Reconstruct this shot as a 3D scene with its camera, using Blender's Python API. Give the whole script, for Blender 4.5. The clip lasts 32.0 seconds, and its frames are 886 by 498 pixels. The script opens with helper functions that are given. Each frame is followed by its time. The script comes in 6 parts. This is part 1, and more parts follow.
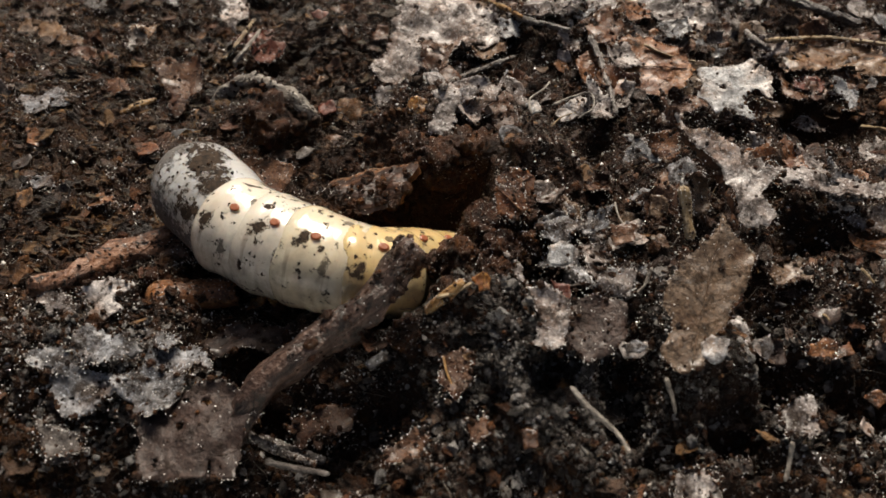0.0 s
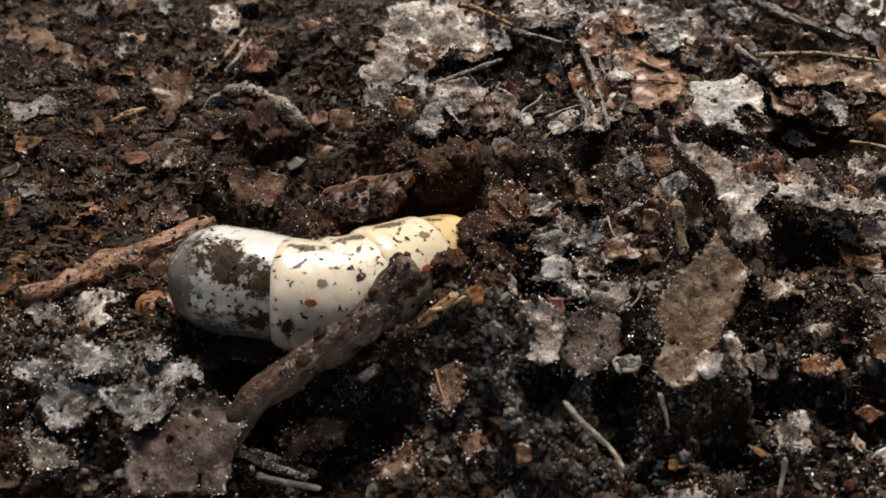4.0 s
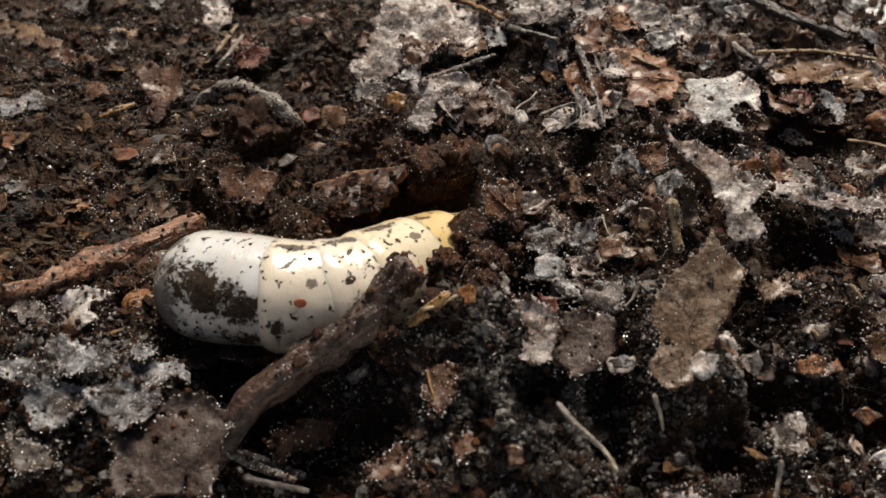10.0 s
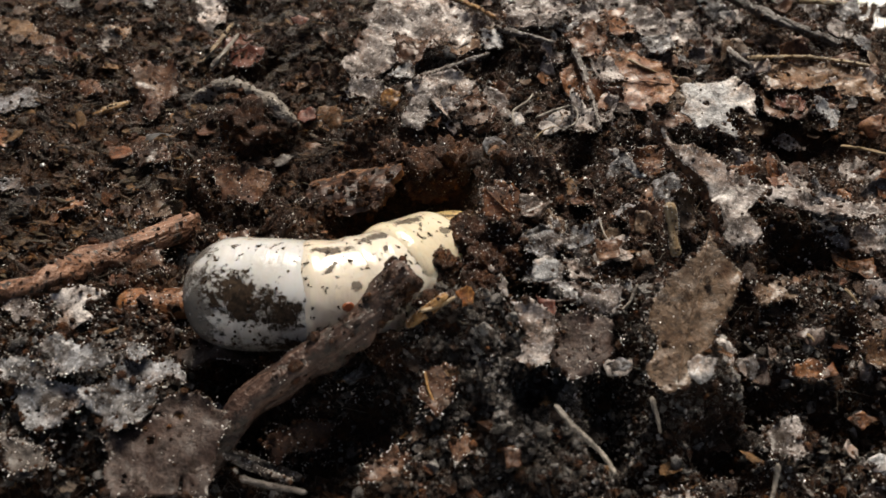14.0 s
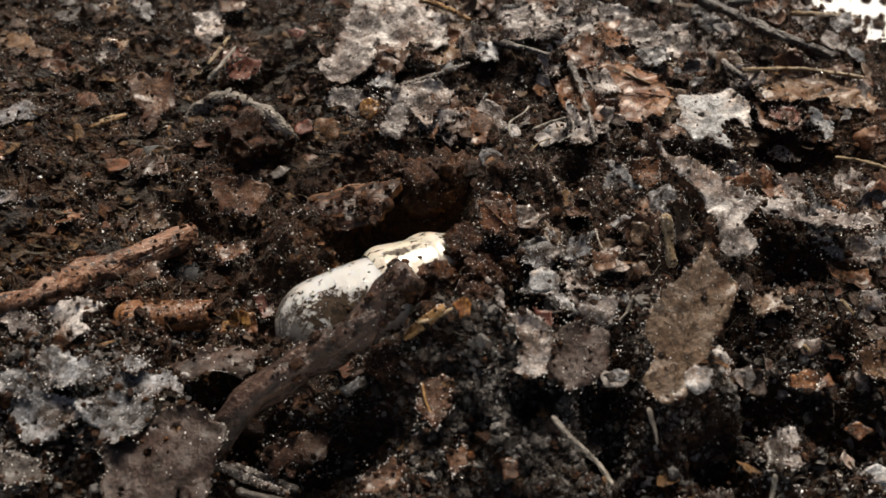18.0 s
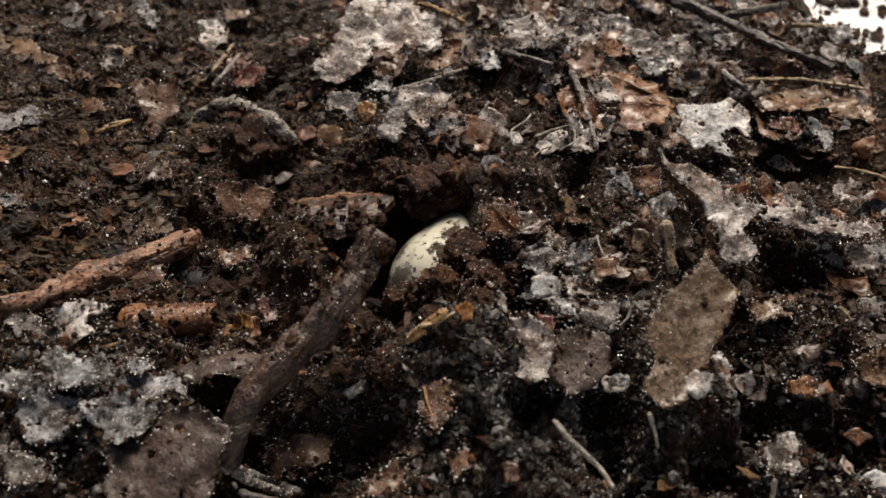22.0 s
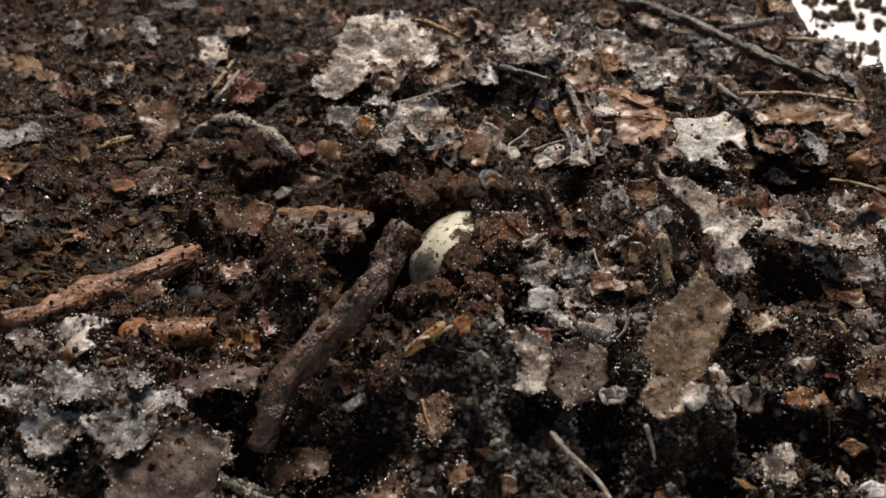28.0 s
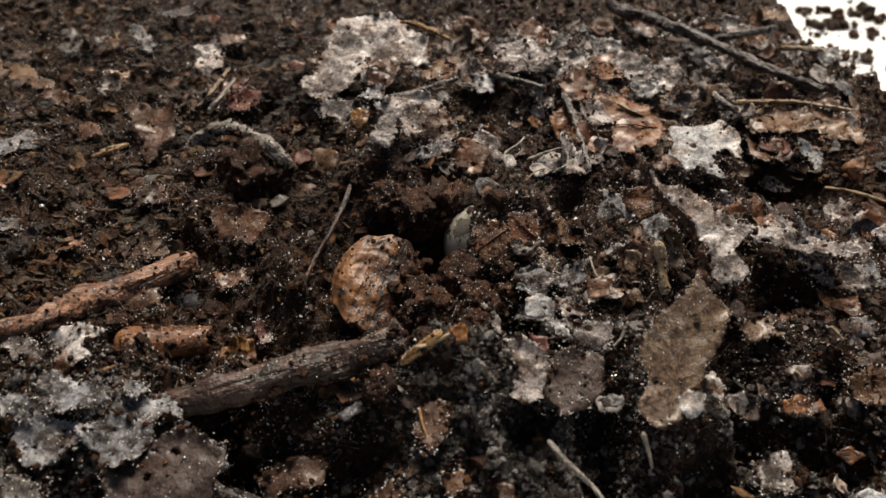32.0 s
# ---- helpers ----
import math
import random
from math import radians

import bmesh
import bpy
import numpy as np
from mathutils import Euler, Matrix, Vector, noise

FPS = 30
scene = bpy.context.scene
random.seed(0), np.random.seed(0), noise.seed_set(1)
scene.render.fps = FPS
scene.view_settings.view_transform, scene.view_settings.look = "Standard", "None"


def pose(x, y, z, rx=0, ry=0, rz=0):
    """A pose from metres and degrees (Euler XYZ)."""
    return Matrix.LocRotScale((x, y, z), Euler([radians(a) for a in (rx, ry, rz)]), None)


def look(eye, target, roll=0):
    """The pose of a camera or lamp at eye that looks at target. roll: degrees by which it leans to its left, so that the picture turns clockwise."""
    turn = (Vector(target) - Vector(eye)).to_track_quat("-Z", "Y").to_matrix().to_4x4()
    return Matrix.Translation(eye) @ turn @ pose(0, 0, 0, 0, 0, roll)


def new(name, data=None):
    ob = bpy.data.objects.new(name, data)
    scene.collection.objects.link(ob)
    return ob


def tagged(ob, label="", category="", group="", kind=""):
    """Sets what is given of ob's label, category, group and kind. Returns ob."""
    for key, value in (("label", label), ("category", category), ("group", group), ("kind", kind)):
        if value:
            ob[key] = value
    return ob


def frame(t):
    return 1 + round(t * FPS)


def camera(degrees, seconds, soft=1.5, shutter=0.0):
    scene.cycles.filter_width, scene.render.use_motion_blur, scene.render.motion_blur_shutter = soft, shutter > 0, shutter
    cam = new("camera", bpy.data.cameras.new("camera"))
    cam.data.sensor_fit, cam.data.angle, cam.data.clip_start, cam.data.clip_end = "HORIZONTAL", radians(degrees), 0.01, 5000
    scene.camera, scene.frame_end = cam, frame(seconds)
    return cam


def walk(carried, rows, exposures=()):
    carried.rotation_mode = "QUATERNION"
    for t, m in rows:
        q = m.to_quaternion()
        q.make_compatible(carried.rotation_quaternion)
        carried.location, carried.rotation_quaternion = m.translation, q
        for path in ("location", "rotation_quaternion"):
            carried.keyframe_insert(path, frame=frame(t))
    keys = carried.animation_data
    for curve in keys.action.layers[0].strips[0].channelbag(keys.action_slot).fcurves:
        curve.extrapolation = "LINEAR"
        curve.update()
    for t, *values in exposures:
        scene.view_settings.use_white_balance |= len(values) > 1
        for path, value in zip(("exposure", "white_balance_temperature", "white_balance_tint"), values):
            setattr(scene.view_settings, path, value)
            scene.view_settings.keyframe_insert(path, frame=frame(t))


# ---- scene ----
from mathutils.geometry import delaunay_2d_cdt

# ---- camera ----
cam = camera(53.0, 32.0, soft=1.5, shutter=0.25)
# close-up lens: sharp at the burrow, soft at the near edge
cam.data.dof.use_dof, cam.data.dof.focus_distance, cam.data.dof.aperture_fstop = True, 0.146, 38.0
# seconds; place in millimetres; tilt, lean and turn in degrees
PATH = (
    (0, 2.12, -109.48, 91.14, 49.50, 1.98, 0.85),
    (0.5, 1.71, -108.59, 91.02, 49.29, 1.49, 0.66),
    (1, 1.71, -108.00, 90.21, 49.58, 1.23, 0.44),
    (1.5, 1.80, -108.86, 91.29, 49.37, 1.68, 0.74),
    (2, 1.94, -108.69, 91.20, 49.51, 1.62, 0.70),
    (2.5, 1.65, -108.22, 91.01, 49.69, 1.35, 0.36),
    (3, 1.70, -108.23, 90.77, 49.80, 1.25, 0.43),
    (3.5, 0.85, -108.83, 91.61, 49.94, 1.05, 0.38),
    (5.5, 1.72, -108.46, 90.20, 50.12, 1.23, 0.25),
    (6, 1.73, -108.33, 90.23, 50.15, 1.17, 0.15),
    (6.5, 1.38, -108.06, 90.25, 50.18, 1.00, 0.13),
    (7, 1.24, -107.73, 90.04, 50.16, 0.85, 0.07),
    (7.5, 1.80, -108.65, 89.78, 50.33, 1.07, 0.29),
    (8, 1.96, -108.58, 89.73, 50.36, 1.11, 0.39),
    (8.5, 1.30, -108.74, 90.24, 50.29, 0.88, 0.38),
    (9, 1.53, -108.41, 90.13, 50.17, 0.92, 0.42),
    (9.5, 1.83, -107.34, 89.72, 49.99, 0.90, 0.35),
    (10, 1.60, -107.35, 89.96, 50.00, 0.80, 0.31),
    (10.5, 0.69, -107.66, 90.16, 50.14, 0.50, 0.17),
    (11, 0.03, -107.27, 90.16, 49.98, 0.16, -0.01),
    (11.5, 0.39, -107.73, 90.10, 50.07, 0.26, 0.08),
    (12, 0.10, -107.60, 90.20, 49.99, 0.11, 0.09),
    (12.5, -0.09, -107.39, 90.15, 50.03, -0.01, 0.03),
    (13, -0.00, -107.25, 89.99, 50.00, -0.00, 0.00),
    (13.5, 0.04, -107.13, 89.91, 50.02, -0.09, -0.06),
    (14, 0.04, -107.26, 89.73, 50.15, -0.12, -0.03),
    (14.5, 0.24, -107.75, 89.51, 50.52, -0.00, -0.02),
    (16.5, 0.03, -107.64, 89.70, 50.72, -0.02, -0.35),
    (17, 0.08, -107.39, 90.12, 50.78, -0.03, -0.25),
    (17.5, 0.28, -107.51, 89.93, 50.80, -0.02, -0.25),
    (18, -0.01, -107.47, 89.98, 50.87, -0.18, -0.27),
    (18.5, 0.02, -107.81, 90.02, 51.00, -0.19, -0.31),
    (19, 0.25, -107.64, 89.86, 51.11, -0.10, -0.50),
    (19.5, 0.40, -107.17, 89.61, 50.83, -0.05, -0.43),
    (20, 0.15, -107.37, 90.00, 51.07, -0.17, -0.24),
    (20.5, -0.10, -107.72, 90.55, 50.98, -0.03, -0.37),
    (21, 0.29, -108.53, 90.29, 51.57, -0.03, -0.19),
    (21.5, -0.30, -108.43, 90.43, 51.55, -0.36, -0.15),
    (22, -0.60, -108.85, 89.91, 51.60, -0.52, -0.12),
    (22.5, -0.57, -108.11, 89.79, 51.32, -0.55, -0.32),
    (23, -0.94, -108.30, 90.30, 51.46, -0.66, -0.16),
    (23.5, -0.68, -108.27, 90.16, 51.50, -0.66, -0.03),
    (24, -0.80, -108.52, 90.05, 51.60, -0.64, -0.20),
    (24.5, -0.92, -108.90, 90.49, 51.80, -0.63, -0.20),
    (25, -0.49, -109.17, 90.48, 51.99, -0.47, -0.07),
    (25.5, -0.52, -109.20, 90.43, 52.14, -0.47, -0.13),
    (27.5, -0.44, -109.14, 90.78, 52.21, -0.39, -0.34),
    (28, -0.13, -109.73, 90.61, 52.49, -0.28, -0.22),
    (28.5, -0.54, -109.26, 90.52, 52.60, -0.54, -0.27),
    (29, 0.11, -109.13, 90.34, 52.52, -0.30, -0.20),
    (29.5, 0.24, -109.42, 90.41, 52.58, -0.17, -0.28),
    (30, -0.02, -109.17, 90.43, 52.54, -0.32, -0.37),
    (30.5, 0.11, -109.12, 90.43, 52.51, -0.26, -0.41),
    (31, -0.38, -109.24, 90.47, 52.58, -0.43, -0.59),
    (31.5, -0.43, -109.55, 90.53, 52.77, -0.47, -0.53),
    (32, -0.42, -109.63, 90.62, 52.98, -0.47, -0.51),
)
walk(cam, [(t, pose(x / 1000, y / 1000, z / 1000, rx, ry, rz)) for t, x, y, z, rx, ry, rz in PATH],
     exposures=((0, 0.21, 6950, 11), (32, 0.21, 6950, 11)))

# ---- light: a bright overcast sky, a broad pale sun behind the bed ----
world = bpy.data.worlds.new("overcast_sky")
world.use_nodes = True
scene.world = world
wn = world.node_tree.nodes
sky = wn.new("ShaderNodeTexSky")
sky.sky_type, sky.sun_disc = "NISHITA", False
sky.sun_elevation, sky.sun_rotation = radians(59), radians(11)
sky.air_density, sky.dust_density = 1.0, 6.0
world.node_tree.links.new(sky.outputs["Color"], wn["Background"].inputs["Color"])
wn["Background"].inputs["Strength"].default_value = 0.042
sun_data = bpy.data.lights.new("sun", "SUN")
sun_data.energy, sun_data.angle, sun_data.color = 4.6, radians(24), (1.0, 0.94, 0.85)
sun = new("sun", sun_data)
sun.matrix_world = look((0.14, 0.71, 1.2), (0, 0, 0))

# ---- materials ----
MATERIALS = {}


def nodes_of(name):
    m = bpy.data.materials.new(name)
    m.use_nodes = True
    MATERIALS[name] = m
    return m, m.node_tree.nodes, m.node_tree.links, m.node_tree.nodes["Principled BSDF"]


def noise_node(n, l, scale, detail=4, rough=0.6, coord="Object", warp=0.0):
    """Noise in the thing's own space, shifted from thing to thing."""
    c = n.new("ShaderNodeTexCoord")
    info, shift = n.new("ShaderNodeObjectInfo"), n.new("ShaderNodeVectorMath")
    shift.operation = "ADD"
    l.new(info.outputs["Random"], shift.inputs[1])
    l.new(c.outputs[coord], shift.inputs[0])
    t = n.new("ShaderNodeTexNoise")
    t.inputs["Scale"].default_value, t.inputs["Detail"].default_value = scale, detail
    t.inputs["Roughness"].default_value, t.inputs["Distortion"].default_value = rough, warp
    l.new(shift.outputs["Vector"], t.inputs["Vector"])
    return t.outputs["Fac"]


def ramp(n, l, fac, stops):
    r = n.new("ShaderNodeValToRGB")
    e = r.color_ramp.elements
    while len(e) < len(stops):
        e.new(0.5)
    for k, (p, c) in zip(e, stops):
        k.position, k.color = p, (*c, 1) if len(c) == 3 else (c[0], c[0], c[0], 1)
    l.new(fac, r.inputs["Fac"])
    return r.outputs["Color"]


def mixed(n, l, fac, a, b, mode="MIX"):
    m = n.new("ShaderNodeMix")
    m.data_type, m.blend_type = "RGBA", mode
    for value, slot in ((fac, 0), (a, 6), (b, 7)):
        if isinstance(value, (int, float)):
            m.inputs[slot].default_value = value
        elif isinstance(value, tuple):
            m.inputs[slot].default_value = (*value, 1)
        else:
            l.new(value, m.inputs[slot])
    return m.outputs[2]


def bumped(n, l, bsdf, heights, distance):
    prev = None
    for h, strength, dist in heights:
        b = n.new("ShaderNodeBump")
        b.inputs["Strength"].default_value, b.inputs["Distance"].default_value = strength, dist
        l.new(h, b.inputs["Height"])
        if prev:
            l.new(prev, b.inputs["Normal"])
        prev = b.outputs["Normal"]
    l.new(prev, bsdf.inputs["Normal"])


def maths(n, l, op, a, b=None):
    k = n.new("ShaderNodeMath")
    k.operation = op
    for slot, value in enumerate((a, b)):
        if value is None:
            continue
        if isinstance(value, (int, float)):
            k.inputs[slot].default_value = value
        else:
            l.new(value, k.inputs[slot])
    return k.outputs["Value"]


def leaf_material(name, dark, mid, light, dirt=0.42, gloss=0.25):
    """Rotting leaf: broad stains, faint grain and veins, patches of soil, a damp sheen."""
    m, n, l, b = nodes_of(name)
    stain = noise_node(n, l, 105, 5, 0.62, warp=0.8)
    blot = noise_node(n, l, 330, 7, 0.7, warp=0.4)
    fine = noise_node(n, l, 1500, 4, 0.7)
    col = ramp(n, l, mixed(n, l, 0.38, stain, blot), [(0.38, dark), (0.50, mid), (0.64, light)])
    info = n.new("ShaderNodeObjectInfo")
    tone = ramp(n, l, info.outputs["Random"], [(0.0, (0.72, 0.69, 0.66)), (1.0, (1.2, 1.15, 1.08))])
    col = mixed(n, l, 1.0, col, tone, "MULTIPLY")
    col = mixed(n, l, 0.8, col, ramp(n, l, fine, [(0.36, (0.25,)), (0.62, (1.1,))]), "MULTIPLY")
    # rusty stains
    rust = ramp(n, l, noise_node(n, l, 150, 5, 0.65), [(0.48, (0.0,)), (0.66, (0.8,))])
    col = mixed(n, l, rust, col, mixed(n, l, 1.0, col, (0.74, 0.46, 0.29), "MULTIPLY"))
    # pale flecks in the colour, painted for fine glints on the wet leaf
    pale = ramp(n, l, noise_node(n, l, 1900, 3, 0.7), [(0.59, (0.0,)), (0.65, (0.75,))])
    col = mixed(n, l, pale, col, light)
    # a net of fine veins
    cell = n.new("ShaderNodeTexVoronoi")
    cell.feature = "DISTANCE_TO_EDGE"
    cell.inputs["Scale"].default_value = 620
    place = n.new("ShaderNodeTexCoord")
    l.new(place.outputs["Object"], cell.inputs["Vector"])
    net = ramp(n, l, cell.outputs["Distance"], [(0.0, (1.0,)), (0.14, (0.0,))])
    col = mixed(n, l, mixed(n, l, 1.0, net, (0.12, 0.12, 0.12), "MULTIPLY"), col, light)
    soil = ramp(n, l, mixed(n, l, 0.45, noise_node(n, l, 240, 6, 0.7), noise_node(n, l, 900, 5, 0.8)), [(dirt - 0.03, (0.95,)), (dirt + 0.045, (0.0,))])
    col = mixed(n, l, soil, col, (0.026, 0.015, 0.008))
    l.new(col, b.inputs["Base Color"])
    b.inputs["Specular IOR Level"].default_value = 0.3
    wet = ramp(n, l, noise_node(n, l, 200, 4), [(0.35, (gloss - 0.02,)), (0.65, (gloss + 0.28,))])
    l.new(wet, b.inputs["Roughness"])
    l.new(ramp(n, l, noise_node(n, l, 260, 4, 0.7), [(0.42, (0.0,)), (0.62, (0.35,))]), b.inputs["Coat Weight"])
    b.inputs["Coat Roughness"].default_value = 0.2
    bumped(n, l, b, [(blot, 0.55, 0.0006), (net, 0.3, 0.0001), (fine, 0.42, 0.0003), (noise_node(n, l, 3200, 2), 0.5, 0.00016), (soil, 0.7, 0.0004)], 1)
    return m


# leaf_grey and leaf_pale hold the silvery sky sheen of wet leaves as colour
leaf_material("leaf_grey", (0.09, 0.067, 0.057), (0.275, 0.242, 0.23), (0.68, 0.66, 0.66), 0.44)
leaf_material("leaf_greybrown", (0.07, 0.043, 0.025), (0.13, 0.084, 0.052), (0.23, 0.16, 0.108), 0.42)
leaf_material("leaf_pale", (0.06, 0.056, 0.056), (0.165, 0.168, 0.18), (0.46, 0.49, 0.54), 0.45)
leaf_material("leaf_white", (0.14, 0.14, 0.145), (0.40, 0.42, 0.445), (0.72, 0.75, 0.78), 0.41)
leaf_material("leaf_tan", (0.055, 0.027, 0.012), (0.15, 0.078, 0.034), (0.29, 0.175, 0.09), 0.42)
leaf_material("leaf_brown", (0.035, 0.015, 0.008), (0.095, 0.042, 0.02), (0.18, 0.092, 0.048), 0.42)
leaf_material("leaf_red", (0.045, 0.014, 0.009), (0.13, 0.036, 0.021), (0.21, 0.075, 0.045), 0.36)
leaf_material("leaf_orange", (0.05, 0.019, 0.008), (0.155, 0.06, 0.022), (0.31, 0.15, 0.065), 0.42)
leaf_material("leaf_yellow", (0.09, 0.037, 0.010), (0.27, 0.12, 0.028), (0.46, 0.27, 0.085), 0.42)
leaf_material("leaf_purple", (0.022, 0.014, 0.011), (0.050, 0.032, 0.026), (0.105, 0.074, 0.064), 0.42, 0.36)
leaf_material("leaf_dark", (0.026, 0.021, 0.019), (0.065, 0.055, 0.05), (0.13, 0.115, 0.105), 0.36, 0.30)


def stick_material(name, dark, mid, light, dirt=0.38, relief=1.0):
    """Bark or straw: long fibres, blotches, soil in the cracks."""
    m, n, l, b = nodes_of(name)
    c = n.new("ShaderNodeTexCoord")
    s = n.new("ShaderNodeMapping")
    s.inputs["Scale"].default_value = (0.16, 1, 1)
    l.new(c.outputs["Object"], s.inputs["Vector"])
    t = n.new("ShaderNodeTexNoise")
    t.inputs["Scale"].default_value, t.inputs["Detail"].default_value = 900, 5
    l.new(s.outputs["Vector"], t.inputs["Vector"])
    blot = noise_node(n, l, 260, 4, 0.7)
    col = ramp(n, l, t.outputs["Fac"], [(0.3, dark), (0.5, mid), (0.68, light)])
    col = mixed(n, l, 0.6, col, ramp(n, l, blot, [(0.3, (0.3,)), (0.65, (1.0,))]), "MULTIPLY")
    soil = ramp(n, l, noise_node(n, l, 480, 5, 0.75), [(dirt - 0.03, (1.0,)), (dirt + 0.03, (0.0,))])
    col = mixed(n, l, soil, col, (0.018, 0.012, 0.008))
    l.new(col, b.inputs["Base Color"])
    b.inputs["Roughness"].default_value = 0.48
    bumped(n, l, b, [(t.outputs["Fac"], relief, 0.0009), (blot, 0.9 * relief, 0.0014)], 1)
    return m


stick_material("straw", (0.12, 0.075, 0.035), (0.30, 0.21, 0.11), (0.50, 0.39, 0.25), 0.30)
stick_material("straw_orange", (0.10, 0.045, 0.014), (0.30, 0.15, 0.045), (0.48, 0.29, 0.11), 0.32)
stick_material("straw_grey", (0.10, 0.085, 0.07), (0.25, 0.22, 0.185), (0.42, 0.385, 0.33), 0.34)
stick_material("bark_orange", (0.06, 0.028, 0.018), (0.22, 0.10, 0.052), (0.40, 0.24, 0.165), 0.44)
stick_material("bark_grey", (0.05, 0.041, 0.035), (0.15, 0.128, 0.112), (0.32, 0.29, 0.265), 0.42)
stick_material("bark_dark", (0.03, 0.025, 0.022), (0.09, 0.076, 0.067), (0.18, 0.16, 0.145), 0.38)
stick_material("bark_twig", (0.018, 0.0088, 0.006), (0.072, 0.038, 0.026), (0.185, 0.115, 0.085), 0.44)
stick_material("bark_red", (0.014, 0.006, 0.003), (0.042, 0.015, 0.007), (0.10, 0.042, 0.02), 0.50)
stick_material("bark_crust", (0.012, 0.005, 0.0025), (0.044, 0.0165, 0.0075), (0.115, 0.050, 0.024), 0.46, 0.7)
stick_material("bark_chip", (0.05, 0.019, 0.006), (0.17, 0.068, 0.022), (0.31, 0.145, 0.057), 0.42, 0.35)


def soil_material(name, dark, mid, light, scale, rough):
    m, n, l, b = nodes_of(name)
    big = noise_node(n, l, 60, 4, 0.6)
    med = noise_node(n, l, scale, 6, 0.7)
    fine = noise_node(n, l, scale * 6, 3, 0.7)
    col = ramp(n, l, med, [(0.35, dark), (0.55, mid), (0.72, light)])
    col = mixed(n, l, 0.7, col, ramp(n, l, big, [(0.35, (0.62, 0.5, 0.42)), (0.65, (1.1, 1.08, 1.05))]), "MULTIPLY")
    place, split = n.new("ShaderNodeTexCoord"), n.new("ShaderNodeSeparateXYZ")
    l.new(place.outputs["Object"], split.inputs[0])
    side = n.new("ShaderNodeMapRange")
    l.new(maths(n, l, "ABSOLUTE", maths(n, l, "SUBTRACT", split.outputs["X"], 0.012)), side.inputs["Value"])
    for slot, value in (("From Min", 0.03), ("From Max", 0.075), ("To Min", -0.03), ("To Max", 0.09)):
        side.inputs[slot].default_value = value
    ochre = ramp(n, l, maths(n, l, "ADD", noise_node(n, l, 95, 5, 0.65), side.outputs[0]), [(0.50, (0.0,)), (0.66, (0.85,))])
    col = mixed(n, l, ochre, col, mixed(n, l, 1.0, col, (1.7, 1.75, 1.2), "MULTIPLY"))
    geo = n.new("ShaderNodeNewGeometry")
    col = mixed(n, l, 0.8, col, ramp(n, l, geo.outputs["Random Per Island"], [(0.0, (0.45,)), (0.75, (1.0,)), (1.0, (1.7, 1.5, 1.3))]), "MULTIPLY")
    l.new(col, b.inputs["Base Color"])
    l.new(ramp(n, l, fine, [(0.35, (rough,)), (0.65, (rough + 0.45,))]), b.inputs["Roughness"])
    b.inputs["Specular IOR Level"].default_value = 0.28
    bumped(n, l, b, [(med, 1.0, 0.0012), (fine, 1.0, 0.0005)], 1)
    return m


soil_material("soil", (0.007, 0.0027, 0.001), (0.040, 0.0155, 0.0052), (0.12, 0.052, 0.018), 420, 0.26)
soil_material("crumb", (0.009, 0.0035, 0.0013), (0.054, 0.0215, 0.0078), (0.165, 0.078, 0.03), 500, 0.2)


def litter_material(name, colours):
    """Small litter: each piece takes one of the colours."""
    m, n, l, b = nodes_of(name)
    geo = n.new("ShaderNodeNewGeometry")
    r = n.new("ShaderNodeValToRGB")
    r.color_ramp.interpolation = "CONSTANT"
    e = r.color_ramp.elements
    while len(e) < len(colours):
        e.new(0.5)
    for i, (k, c) in enumerate(zip(e, colours)):
        k.position, k.color = i / len(colours), (*c, 1)
    l.new(geo.outputs["Random Per Island"], r.inputs["Fac"])
    blot = noise_node(n, l, 500, 5, 0.7)
    col = mixed(n, l, 0.75, r.outputs["Color"], ramp(n, l, blot, [(0.32, (0.22,)), (0.66, (1.15,))]), "MULTIPLY")
    fine = noise_node(n, l, 1500, 5, 0.8)
    crust = ramp(n, l, noise_node(n, l, 650, 7, 0.8), [(0.41, (1.0,)), (0.48, (0.0,))])
    col = mixed(n, l, crust, col, (0.022, 0.011, 0.006))
    l.new(col, b.inputs["Base Color"])
    l.new(ramp(n, l, blot, [(0.3, (0.24,)), (0.7, (0.62,))]), b.inputs["Roughness"])
    bumped(n, l, b, [(blot, 1.0, 0.0008), (crust, 0.8, 0.0005), (fine, 0.9, 0.0004)], 1)
    return m


litter_material("litter", [(0.06, 0.025, 0.012), (0.18, 0.07, 0.025), (0.09, 0.042, 0.02), (0.20, 0.165, 0.14), (0.04, 0.02, 0.011),
                           (0.16, 0.056, 0.023), (0.28, 0.14, 0.048), (0.10, 0.056, 0.034), (0.05, 0.025, 0.014), (0.30, 0.27, 0.25)])
litter_material("litter_flat", [(0.07, 0.028, 0.012), (0.17, 0.064, 0.022), (0.06, 0.031, 0.018), (0.21, 0.095, 0.034), (0.05, 0.024, 0.013), (0.13, 0.047, 0.02),
                                (0.16, 0.12, 0.09), (0.09, 0.047, 0.026), (0.24, 0.125, 0.048), (0.11, 0.066, 0.044)])
litter_material("litter_ochre", [(0.07, 0.030, 0.008), (0.10, 0.046, 0.012), (0.028, 0.015, 0.006), (0.085, 0.043, 0.013), (0.016, 0.009, 0.004), (0.18, 0.088, 0.024), (0.03, 0.016, 0.007), (0.09, 0.062, 0.03), (0.05, 0.03, 0.012)])
litter_material("mould", [(0.20, 0.185, 0.17), (0.09, 0.075, 0.065), (0.32, 0.305, 0.29), (0.05, 0.036, 0.027), (0.14, 0.125, 0.11), (0.03, 0.018, 0.012)])
